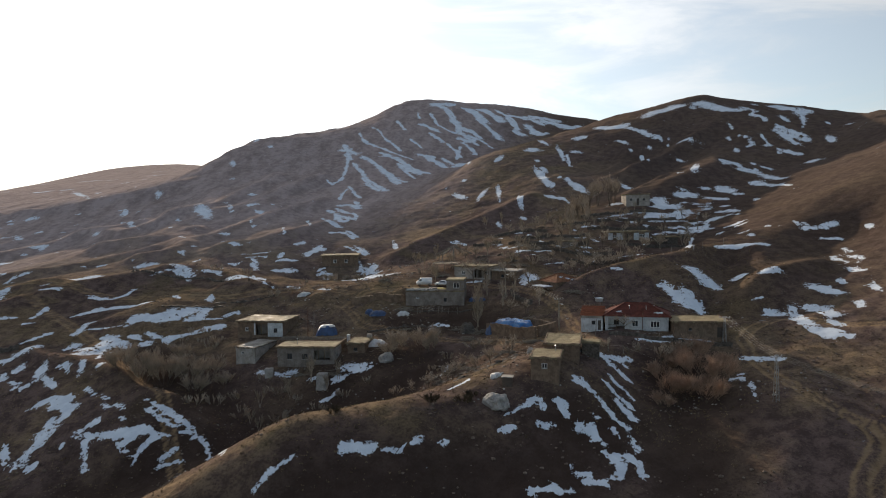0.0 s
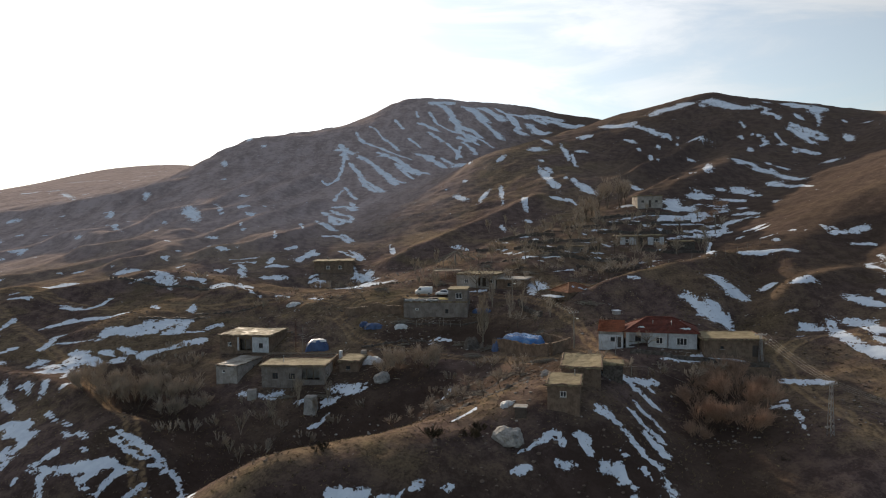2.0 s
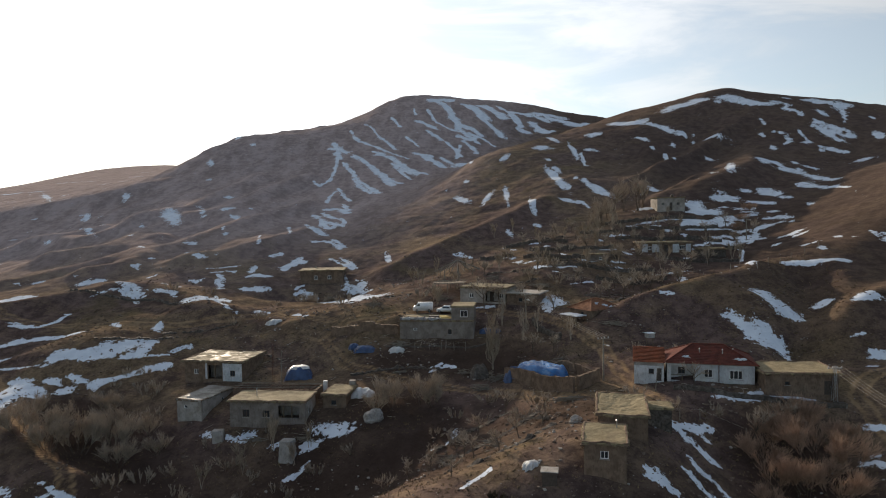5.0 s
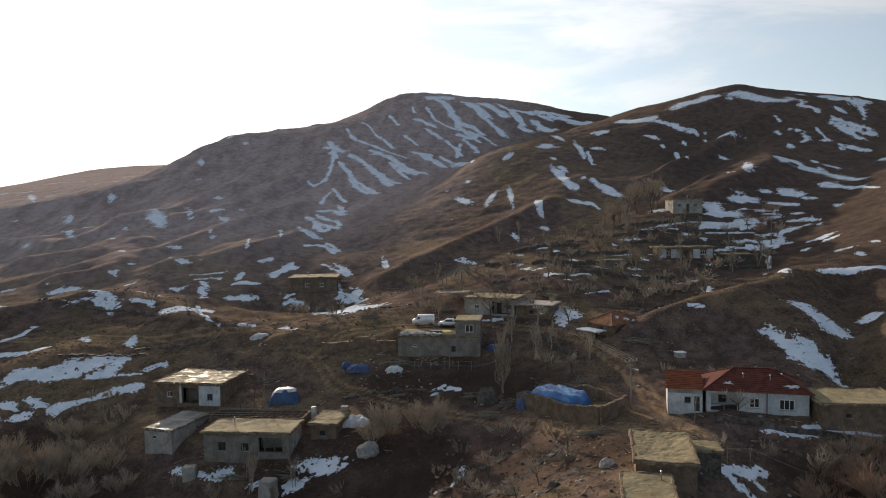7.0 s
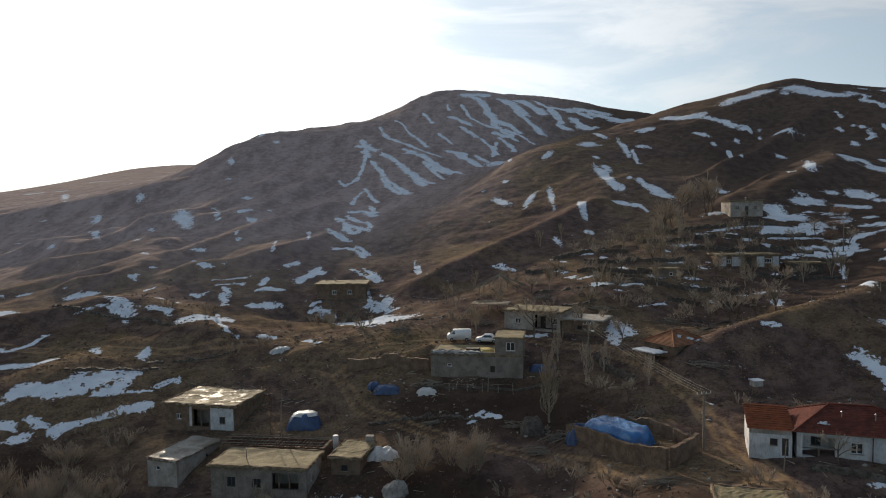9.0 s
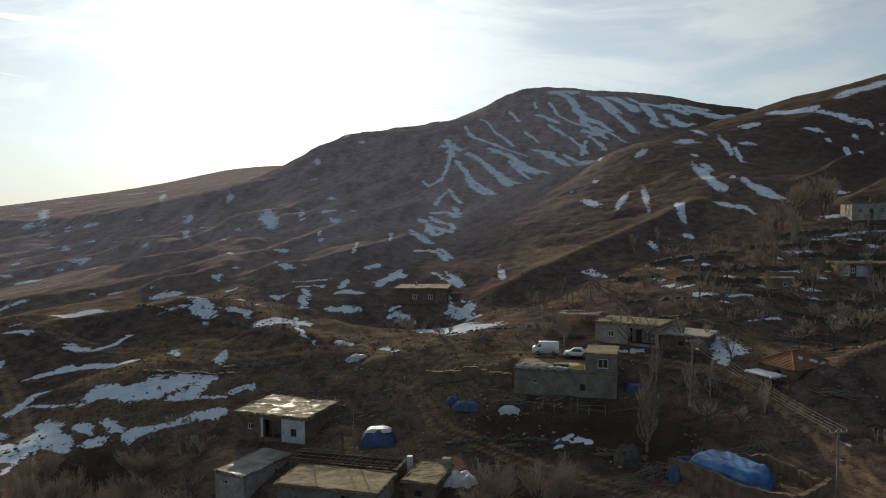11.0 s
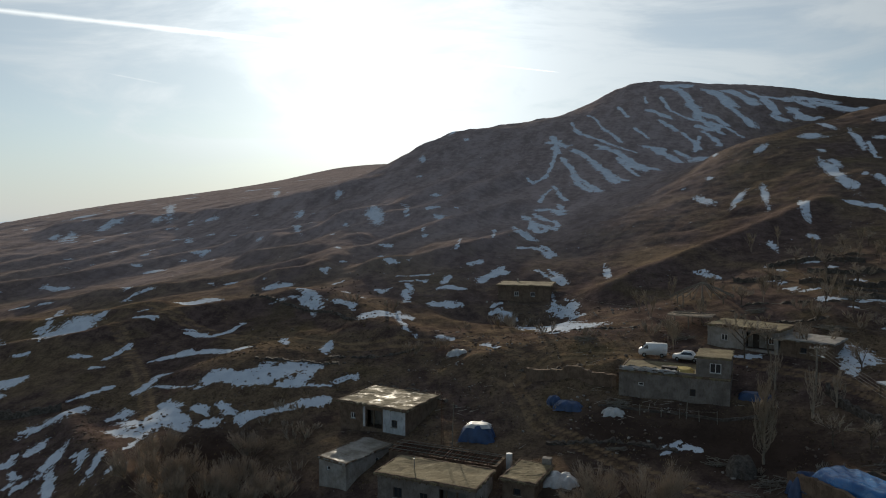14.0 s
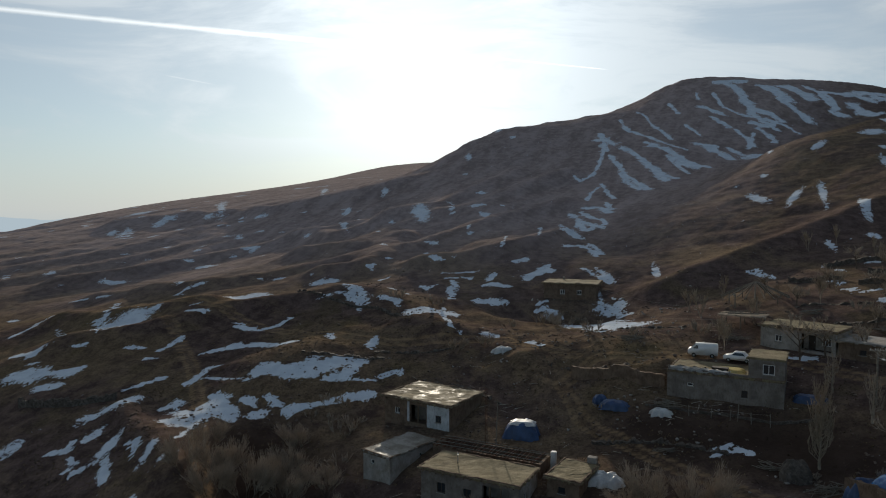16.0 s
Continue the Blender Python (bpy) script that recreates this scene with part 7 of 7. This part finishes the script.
def clutter():
    for k, (x, y, turn, long, wide, high, count) in enumerate((
            (-12.6, 148.0, 15, 2.6, 1.2, 0.7, 40), (-1.0, 139.0, -20, 2.2, 1.2, 0.6, 30), (4.4, 134.4, 30, 3.0, 1.5, 0.8, 46), (2.0, 131.0, -10, 2.6, 1.3, 0.5, 34), (14.2, 136.2, 60, 3.4, 1.0, 0.5, 34),
            (24.0, 143.0, -30, 3.0, 1.0, 0.6, 34), (-11.6, 139.8, 8, 2.0, 0.8, 0.3, 20), (-20.6, 131.6, 40, 2.2, 1.0, 0.6, 30), (-30.2, 122.6, 0, 2.6, 0.9, 0.5, 26), (-23.0, 122.0, -25, 2.4, 1.2, 0.5, 30),
            (9.6, 112.0, 20, 3.0, 1.6, 0.5, 36), (3.2, 107.6, -30, 3.0, 1.6, 0.4, 36), (-2.0, 111.2, 30, 2.6, 1.2, 0.4, 30), (13.0, 118.2, 10, 3.0, 1.0, 0.5, 34), (-6.0, 166.0, 10, 3.2, 1.2, 0.7, 40),
            (14.0, 168.0, -30, 3.2, 1.4, 0.6, 40), (24.0, 164.0, 20, 3.0, 1.4, 0.6, 36), (-20.0, 164.6, 5, 3.0, 1.0, 0.5, 30), (5.0, 176.0, 30, 3.4, 1.2, 0.6, 36), (30.0, 190.6, 0, 3.4, 1.2, 0.6, 36), (18.6, 180.0, 15, 3.0, 1.2, 0.5, 30))):
        brush_pile(x, y, turn, long, wide, high, 100 + k, count=count)
    rows = [[(-30, 157), (-24, 156), (-17, 156.4)], [(-20, 141), (-12, 141.6), (-5, 141)], [(-48, 152), (-40, 150), (-33, 147)], [(-60, 158), (-52, 160), (-46, 163)], [(-70, 152), (-62, 155), (-56, 156.6)],
            [(-6, 116), (0, 119.4), (6, 121)], [(-3, 108), (3, 112), (9, 116)], [(0, 101.4), (6, 104), (10, 108)], [(22, 150), (25, 155), (30, 159)], [(-2, 172), (6, 171), (14, 172)], [(2, 179.6), (10, 180), (17, 178)],
            [(26, 167), (33, 165.4), (40, 166)], [(18, 186), (26, 183.6)], [(44, 199), (54, 199.6)], [(12, 208), (22, 209), (30, 207)], [(-28, 170), (-20, 172), (-12, 171)]]
    for k, run in enumerate(rows):
        wall_run("stone_wall", "tumbled dry-stone field wall of brown stones", run, 0.1, "stone", 0.8, 80 + k, 2.4, "tumbled field walls")


def small_things():
    heap_of = heap("hay", "heap of yellow hay spread on the flat roof", "hay", -5.6, 152.2, -4, 1.9, 1.6, 0.35, "straw", 31, 0.6, 0.4, 14, 0.05)
    heap_of.location.z = 7.2 + 3.2
    for x, y, h, lean in ((-30.6, 136.6, 6.0, 2.0), (-29.2, 123.9, 3.4, -4.0), (24.6, 119.4, 3.0, 5.0), (-4.4, 146.4, 2.2, 3.0)):
        a = thing("pole", x, y, ground(x, y), 0, "thin weathered wooden pole set in the ground", "pole", "single poles")
        bm = bmesh.new()
        tube(bm, (0, 0, -0.5), (math.sin(radians(lean)) * h, 0, h), 0.07, 0.05, 6)
        part("shaft", bm, "grey_timber", a)
    # boards and sticks dropped about the yards
    rnd = random.Random(91)
    bm = bmesh.new()
    spots = [(-30, 130, 9, 8), (-16, 134, 6, 8), (-6, 150, 10, 6), (12, 128, 8, 8), (4, 166, 14, 8), (24, 176, 18, 12), (8, 110, 10, 9), (32, 119, 10, 5), (-20, 156, 12, 7), (-36, 150, 9, 7), (22, 150, 7, 8)]
    for k in range(240):
        cx, cy, sx, sy = spots[k % len(spots)]
        x, y = cx + rnd.gauss(0, 0.5) * sx, cy + rnd.gauss(0, 0.5) * sy
        t, long = rnd.uniform(-0.6, 0.6) + (1.57 if rnd.random() < 0.2 else 0), rnd.uniform(0.25, 0.8)
        ends = [(x + c * math.cos(t) * long, y + c * math.sin(t) * long) for c in (-1, 1)]
        zs = ground_many([e[0] for e in ends], [e[1] for e in ends])
        tube(bm, (*ends[0], zs[0] + 0.08), (*ends[1], zs[1] + 0.1), rnd.uniform(0.02, 0.045), 0.02, 4)
    tagged(part("loose_wood", bm, "pale_wood"), "pale boards and sticks lying about the yards", "wood", kind="stuff")


vehicles()
small_things()
power_line()
tarp_yard()
sticks()
terraces()
clutter()


# ---- trees, shrubs, grass and stones ----
def rods_mesh(name, rods, material, sides=3):
    """One mesh of many thin tapered rods (a, b, ra, rb)."""
    verts, faces = [], []
    for a, b, ra, rb in rods:
        d = b - a
        if d.length < 1e-4:
            continue
        q = d.to_track_quat("Z", "Y")
        base = len(verts)
        for p, r in ((a, ra), (b, rb)):
            verts += [p + q @ Vector((r * math.cos(6.2832 * k / sides), r * math.sin(6.2832 * k / sides), 0)) for k in range(sides)]
        for k in range(sides):
            faces.append((base + k, base + (k + 1) % sides, base + sides + (k + 1) % sides, base + sides + k))
    mesh = bpy.data.meshes.new(name)
    mesh.from_pydata(verts, [], faces)
    mesh.materials.append(M[material])
    return mesh


def grow(rnd, p, d, length, r, depth, thick, thin, spread_by, upward, bend=0.18, forks=(3, 5)):
    """A limb in short bent pieces that forks into smaller ones; the last ones are twigs."""
    pieces = 3
    for i in range(pieces):
        q = p + d * length / pieces
        (thick if depth > 1 else thin).append((p, q, r * (1 - 0.22 * i / pieces), r * (1 - 0.22 * (i + 1) / pieces)))
        if depth > 0 and i > 0:
            for _ in range(rnd.randint(*forks) // 2 + 1):
                turn = Vector((rnd.uniform(-1, 1), rnd.uniform(-1, 1), rnd.uniform(-0.35, 0.6)))
                nd = (d * (1 - spread_by) + turn * spread_by + Vector((0, 0, upward))).normalized()
                grow(rnd, q, nd, length * rnd.uniform(0.5, 0.75), r * 0.55, depth - 1, thick, thin, spread_by, upward, bend, forks)
        p = q
        d = (d + Vector((rnd.uniform(-bend, bend), rnd.uniform(-bend, bend), rnd.uniform(-bend, bend) + upward * 0.3))).normalized()


def tree_kind(name, seed, label, category, height, stems, spread_by, upward, twig, lean=0.15, depth=3, width=0.3, bark="bark", r=0.09, forks=(3, 5), fine=0.018):
    """A bare tree or shrub: trunk with its limbs, and a crown of fine twigs."""
    rnd = random.Random(seed)
    limbs, thin = [], []
    for _ in range(stems):
        thick = []
        ang = rnd.uniform(0, 6.28)
        d = Vector((math.cos(ang) * lean, math.sin(ang) * lean, 1)).normalized()
        off = Vector((math.cos(ang), math.sin(ang), 0)) * width * rnd.uniform(0, 1)
        grow(rnd, off - Vector((0, 0, 0.4)), d, height * rnd.uniform(0.42, 0.56), r * rnd.uniform(0.8, 1.1), depth, thick, thin, spread_by, upward, forks=forks)
        limbs.append(thick)
    top = max(b.z for rods in limbs + [thin] for _, b, _, _ in rods)
    k = height / top
    return bare_tree(name, label, category, [[(a * k, b * k, p, q) for a, b, p, q in rods] for rods in limbs],
                     [(a * k, b * k, max(p, fine * 1.4), max(q, fine)) for a, b, p, q in thin], bark, twig)


def bare_tree(name, label, category, limbs, thin, bark, twig):
    ob = new(name)
    ob.empty_display_size = 0.3
    tagged(ob, label, category)
    for rods in limbs:
        o = new("trunk" if len(limbs) == 1 else "stem", rods_mesh("trunk", rods, bark, 5 if len(limbs) < 3 else 3))
        o.parent = ob
    o = new("crown", rods_mesh("crown", thin, twig, 3))
    o.parent = ob
    return ob


def poplar_kind(seed, label, height, twig, fine=0.019, slim=1.0, count=64):
    """A spindle of steep branches along one straight trunk."""
    rnd = random.Random(seed)
    trunk, thin = [], []
    p = Vector((0, 0, -0.4))
    for i in range(10):
        q = Vector((rnd.uniform(-0.06, 0.06), rnd.uniform(-0.06, 0.06), height * 0.93 * (i + 1) / 10))
        trunk.append((p, q, 0.17 * (1 - i / 11), 0.17 * (1 - (i + 1) / 11)))
        p = q
    for i in range(count):
        f = 0.1 + 0.8 * (i + rnd.random()) / count
        ang = rnd.uniform(0, 6.283)
        reach = slim * (0.5 + 0.75 * math.sin(3.14 * min(1, f * 0.9 + 0.18))) * rnd.uniform(0.6, 1.1)
        a = Vector((0, 0, height * f * 0.93))
        rise = height * rnd.uniform(0.14, 0.24) * (1.1 - 0.6 * f)
        b = a + Vector((math.cos(ang) * reach, math.sin(ang) * reach, rise * 0.6))
        c = a + Vector((math.cos(ang) * reach * 1.2, math.sin(ang) * reach * 1.2, rise * 1.25))
        thin += [(a, b, 0.05, 0.035), (b, c, 0.035, fine)]
        for _ in range(17):
            g = rnd.uniform(0.2, 1.0)
            s = a.lerp(b, g * 2) if g < 0.5 else b.lerp(c, g * 2 - 1)
            e = s + Vector((rnd.uniform(-0.3, 0.3), rnd.uniform(-0.3, 0.3), rnd.uniform(0.5, 1.2)))
            thin.append((s, e, fine * 1.3, fine * 0.9))
    return [{"ob": bare_tree("poplar_tree", label, "tree", [trunk], thin, twig, twig)}]


def plant(kind, x, y, size=1.0, turn=0.0):
    m = pose(x, y, ground(x, y) - 0.05, 0, 0, turn) @ Matrix.Scale(size, 4)
    if kind.get("placed"):
        src = kind["ob"]
        copy_thing(src, m @ Matrix.Diagonal((*src.scale, 1)).inverted())
    else:
        kind["ob"].matrix_world = m
        kind["placed"] = True


def make_kind(name, seeds, label, category, height, stems, spread_by, upward, twig, **more):
    return [{"ob": tree_kind(name, s, label, category, height, stems, spread_by, upward, twig, **more)} for s in seeds]


def trees():
    rnd = random.Random(21)
    poplar = poplar_kind(1, "tall slender leafless poplar with pale upright twigs", 8.9, "poplar_twig", 0.015, 0.9, 52)
    plant(poplar[0], 3.6, 139.2, 1.0)
    young = poplar_kind(2, "young leafless poplar with thin upright twigs", 5.2, "twig", 0.012, 0.7, 14)
    for x, y, s in ((9.0, 146.4, 1.0), (5.6, 152.4, 0.9), (16.6, 142.6, 0.75), (11.6, 148.0, 0.8), (36.8, 212.0, 1.3), (33.4, 214.6, 1.2), (31.0, 211.4, 1.0)):
        plant(young[0], x, y, s, rnd.uniform(0, 360))
    tall = make_kind("tall_tree", (3, 4), "tall leafless tree with a rounded twiggy crown", "tree", 10.0, 3, 0.44, 0.04, "twig", lean=0.22, r=0.13, forks=(3, 5), fine=0.018)
    for k, (x, y, s) in enumerate(((40.0, 226.5, 1.05), (46.8, 227.1, 1.1), (35.3, 217.5, 0.8), (43.3, 228.6, 1.0), (37.4, 222.0, 0.75), (49.0, 230.5, 0.9))):
        plant(tall[k % 2], x, y, s, rnd.uniform(0, 360))
    thicket = make_kind("willow_shrub", (5, 6, 7), "dense leafless willow shrub of fine grey twigs", "shrub", 5.6, 11, 0.36, 0.1, "twig", lean=0.6, width=1.0, r=0.04, depth=2, forks=(8, 11), fine=0.012)
    spots = ((-60.5, 122.5, 1.0), (-55.6, 121.5, 1.1), (-51.6, 123.6, 1.0), (-66.0, 126.0, 0.8), (-47.6, 126.0, 0.7), (-58.1, 118.6, 1.0), (-62.6, 119.6, 0.8),
             (-54.6, 126.4, 0.9), (-57.0, 133.0, 0.75), (-49.0, 119.6, 0.8), (-44.4, 122.4, 0.6), (-11.4, 127.6, 0.85), (-7.4, 128.6, 0.95), (-13.4, 126.0, 0.6), (-5.6, 127.4, 0.6),
             (-46.4, 160.4, 0.5), (-42.0, 162.0, 0.45), (-38.0, 186.0, 0.55), (-33.0, 187.5, 0.45))
    for k, (x, y, s) in enumerate(spots):
        plant(thicket[k % 3], x, y, s, rnd.uniform(0, 360))
    low = make_kind("bush", (8, 9), "low leafless thorn bush", "bush", 1.7, 8, 0.3, 0.06, "twig", lean=0.7, width=0.5, r=0.025, depth=2, forks=(3, 5))
    for k, (x, y) in enumerate(((-40.3, 118.0), (-36.4, 122.2), (-29.2, 115.8), (-24.2, 112.6), (-43.7, 115.8), (-46.0, 111.6), (-33.0, 118.6), (-20.4, 116.8), (-16.0, 119.0), (-38.0, 113.0),
                                (-31.0, 111.4), (-26.0, 108.2), (-48.6, 130.6), (-52.0, 136.4), (-56.0, 139.0), (2.6, 126.0), (9.0, 120.6), (21.4, 117.4), (-2.0, 124.0), (6.8, 116.4),
                                (39.0, 121.9 - 8), (24.8, 113.4), (31.4, 130.6), (25.2, 134.0), (33.6, 127.2), (-66.8, 178.6), (-60.0, 182.0), (-27.0, 170.0), (-20.0, 166.0), (-34.0, 178.0))):
        plant(low[k % 2], x, y, rnd.uniform(0.7, 1.3), rnd.uniform(0, 360))
    red = make_kind("willow_shrub", (10, 11), "rusty-red leafless willow shrub in the gully", "shrub", 4.6, 11, 0.4, 0.08, "red_twig", lean=0.65, width=1.0, r=0.03, depth=2, forks=(8, 10), fine=0.012)
    for k, (x, y, s) in enumerate(((38.9, 105.5, 1.15), (33.6, 103.1, 0.9), (37.6, 98.7, 0.9), (38.6, 110.6, 1.0), (33.6, 107.0, 0.8), (41.3, 103.0, 0.9), (36.2, 101.8, 1.0),
                                    (42.6, 107.4, 0.8), (35.6, 109.4, 0.7), (40.2, 112.8, 0.8), (31.6, 99.0, 0.6), (72.0, 216.0, 0.6), (68.0, 210.0, 0.6), (76.0, 222.0, 0.7))):
        plant(red[k % 2], x, y, s, rnd.uniform(0, 360))
    fruit = make_kind("fruit_tree", (12, 13, 14), "small leafless fruit tree with a spreading crown", "tree", 4.2, 1, 0.5, 0.05, "twig", lean=0.1, r=0.1, forks=(3, 4))
    orchard = [(20.7, 202.5), (26.6, 206.7), (26.9, 192.8), (31.2, 196.2), (35.7, 199.8), (19.9, 186.6), (24.3, 178.5), (28.5, 177.3), (33.0, 170.3), (36.1, 176.2),
               (33.2, 183.5), (37.3, 184.7), (17.3, 195.2), (12.7, 200.1), (26.5, 214.3), (42.0, 179.3), (29.5, 170.1), (14.9, 154.6), (57.0, 195.6), (62.6, 191.4), (22.0, 172.0),
               (45.0, 206.5), (51.0, 208.0), (39.0, 190.0), (8.0, 190.0), (3.0, 180.0), (14.0, 176.0), (60.0, 207.0), (66.0, 212.0), (9.4, 160.4), (12.6, 162.0), (11.0, 156.8), (48.0, 186.0), (20.0, 166.0)]
    for k, (x, y) in enumerate(orchard):
        plant(fruit[k % 3], x, y, rnd.uniform(0.75, 1.2), rnd.uniform(0, 360))
    for k, (x, y, s) in enumerate(((33.8, 110.6, 1.1), (30.0, 119.9, 0.8), (38.4, 112.0, 0.9), (-9.1, 101.2, 0.7), (-7.2, 107.7, 0.7), (-4.5, 110.3, 0.75), (-1.9, 114.7, 0.8), (1.0, 117.0, 0.8),
                                   (3.3, 103.5, 0.7), (6.0, 107.1, 0.75), (-1.8, 98.8, 0.6), (5.1, 121.0, 0.8), (8.8, 109.0, 0.7), (0.6, 104.7, 0.7), (9.8, 114.6, 0.7), (-4.6, 104.0, 0.6), (-0.6, 109.0, 0.7))):
        plant(fruit[k % 3], x, y, s, rnd.uniform(0, 360))
    for k in range(70):
        x, y = rnd.uniform(-60, 42), rnd.uniform(112, 200)
        if (grain(np.array([x]), np.array([y]), 12.0, 61)[0] > 0.0 and clear_of_houses(x, y)
                and min(line_distance(np.array([x]), np.array([y]), line)[0] for line, _ in TRACKS) > 2.0):
            plant(low[k % 2], x, y, rnd.uniform(0.5, 1.2), rnd.uniform(0, 360))
    for k, (x, y, s) in enumerate(((2.6, 159.8, 1.5), (5.4, 160.0, 1.1), (29.0, 160.0, 1.1), (33.0, 162.6, 1.2), (37.0, 164.4, 1.2), (41.4, 168.0, 1.1), (35.4, 168.0, 1.2), (43.6, 173.0, 1.0), (47.0, 178.6, 1.1),
                                   (52.0, 182.0, 1.0), (24.0, 158.0, 0.9), (26.6, 163.4, 1.0), (12.0, 170.0, 0.9), (17.6, 173.6, 1.0), (64.0, 199.0, 1.0), (70.0, 206.0, 1.1), (49.6, 201.6, 0.9), (36.4, 207.6, 0.9),
                                   (13.6, 186.0, 0.9), (6.4, 185.0, 0.8), (-1.6, 190.0, 0.8), (22.4, 212.0, 0.9), (30.6, 202.8, 1.0), (40.0, 199.4, 0.9), (45.6, 194.8 + 5, 0.8), (10.4, 140.6, 0.9), (13.6, 139.6, 0.8))):
        plant(fruit[k % 3], x, y, s, rnd.uniform(0, 360))
    sapling = make_kind("young_tree", (31, 32, 33), "thin leafless young tree with pale upright stems", "tree", 4.6, 2, 0.3, 0.1, "poplar_twig", lean=0.12, width=0.25, depth=2, bark="twig", r=0.06, forks=(4, 6), fine=0.02)
    spots = [(rnd.uniform(4, 62), rnd.uniform(168, 226)) for _ in range(46)] + [(rnd.uniform(-14, 20), rnd.uniform(160, 196)) for _ in range(12)] + [(rnd.uniform(-36, -12), rnd.uniform(106, 124)) for _ in range(10)]
    for k, (x, y) in enumerate(spots):
        if clear_of_houses(x, y):
            plant(sapling[k % 3], x, y, rnd.uniform(0.5, 1.1), rnd.uniform(0, 360))
    juniper = make_kind("juniper_bush", (15,), "dark rounded juniper bush on the spur", "bush", 1.5, 12, 0.4, 0.08, "scrub", lean=0.8, width=0.6, r=0.03, depth=2, forks=(5, 7))
    for x, y, s in ((-2.8, 89.6, 0.9), (1.8, 90.0, 0.85), (-15.3, 86.4, 0.7), (3.0, 92.4, 0.6)):
        plant(juniper[0], x, y, s, rnd.uniform(0, 360))


def clear_of_houses(x, y):
    """Whether a place lies outside the plan of every house."""
    for ob in bpy.data.objects:
        if ob.parent is None and ob.type == "EMPTY" and ob.name.split(".")[0] in ("house", "house_wing", "hut", "mud_room", "outbuilding", "shed", "roofless_barn"):
            q = ob.matrix_world.inverted() @ Vector((x, y, 0))
            if -1.5 < q.x < 15 and -1.5 < q.y < 10:
                return False
    return True


def scatter(count, seed, x0, x1, y0, y1):
    r = np.random.RandomState(seed)
    x, y = r.uniform(x0, x1, count), r.uniform(y0, y1, count)
    return x, y, ground_many(x, y), r


def grass():
    """Tufts of dry grass and low scrub strewn over the slopes."""
    for name, mat, label, seed, count, tall, area in (
            ("dry_grass", "dry_grass", "tufts of dry yellow winter grass", 1, 16000, 0.2, (-95, 70, 76, 172)),
            ("dead_scrub", "scrub", "dark dead scrub and thistle stalks", 2, 9000, 0.24, (-95, 70, 76, 172))):
        x, y, z, r = scatter(count, seed, *area)
        dense = grain(x, y, 14.0, 20 + seed) + 0.5 * grain(x, y, 4.0, 30 + seed)
        near_track = np.min([line_distance(x, y, line) for line, _ in TRACKS], axis=0)
        keep = (dense > -0.15) & (near_track > 1.6) & (snow_field(x, y) < -0.12)
        x, y, z = x[keep], y[keep], z[keep]
        n, blades = len(x), 5
        ang = r.uniform(0, 6.283, (n, blades))
        lean = r.uniform(0.4, 1.6, (n, blades))
        h = tall * r.uniform(0.4, 1.2, (n, blades))
        bx = x[:, None] + r.uniform(-0.22, 0.22, (n, blades))
        by = y[:, None] + r.uniform(-0.22, 0.22, (n, blades))
        bz = np.repeat(z[:, None], blades, 1) - 0.05
        wx, wy = 0.05 * np.cos(ang + 1.57), 0.05 * np.sin(ang + 1.57)
        tip = np.stack([bx + np.cos(ang) * lean * h, by + np.sin(ang) * lean * h, bz + h], -1)
        v = np.stack([np.stack([bx - wx, by - wy, bz], -1), np.stack([bx + wx, by + wy, bz], -1),
                      np.stack([bx + 0.05 * np.cos(ang), by + 0.05 * np.sin(ang), bz], -1), tip], 2).reshape(-1, 3)
        i = np.arange(n * blades) * 4
        f = np.concatenate([np.stack([i, i + 1, i + 3], 1), np.stack([i + 1, i + 2, i + 3], 1), np.stack([i + 2, i, i + 3], 1)])
        mesh = bpy.data.meshes.new(name)
        mesh.from_pydata(v.tolist(), [], f.tolist())
        mesh.materials.append(M[mat])
        tagged(new(name, mesh), label, "grass" if seed == 1 else "scrub", kind="stuff")


def stones():
    """Loose stones, thick near the walls and lanes of the village."""
    shape = bmesh.new()
    bmesh.ops.create_icosphere(shape, subdivisions=1, radius=1.0)
    ico = np.array([v.co for v in shape.verts])
    tri = np.array([[v.index for v in f.verts] for f in shape.faces])
    shape.free()
    for name, mat, label, seed, count, size, area in (
            ("rubble", "rubble", "loose brown stones and rubble on the slopes", 5, 12000, 0.13, (-90, 68, 78, 205)),
            ("pale_rubble", "plaster", "scattered pale stones and litter", 6, 3200, 0.12, (-45, 55, 90, 200))):
        x, y, z, r = scatter(count, seed, *area)
        keep = (grain(x, y, 11.0, 40 + seed) + 0.6 * grain(x, y, 3.5, 50 + seed)) > 0.05
        x, y, z = x[keep], y[keep], z[keep]
        n = len(x)
        s = size * (0.45 + 1.6 * r.uniform(0, 1, n) ** 3)
        wob = 1 + r.uniform(-0.28, 0.28, (n, len(ico), 1))
        v = ico[None] * wob * s[:, None, None] * np.stack([r.uniform(0.8, 1.5, n), r.uniform(0.8, 1.3, n), r.uniform(0.5, 0.9, n)], -1)[:, None, :]
        v = v + np.stack([x, y, z + s * 0.15], -1)[:, None, :]
        f = tri[None] + (np.arange(n) * len(ico))[:, None, None]
        mesh = bpy.data.meshes.new(name)
        mesh.from_pydata(v.reshape(-1, 3).tolist(), [], f.reshape(-1, 3).tolist())
        mesh.materials.append(M[mat])
        tagged(new(name, mesh), label, "stones", kind="stuff")


trees()
grass()
stones()
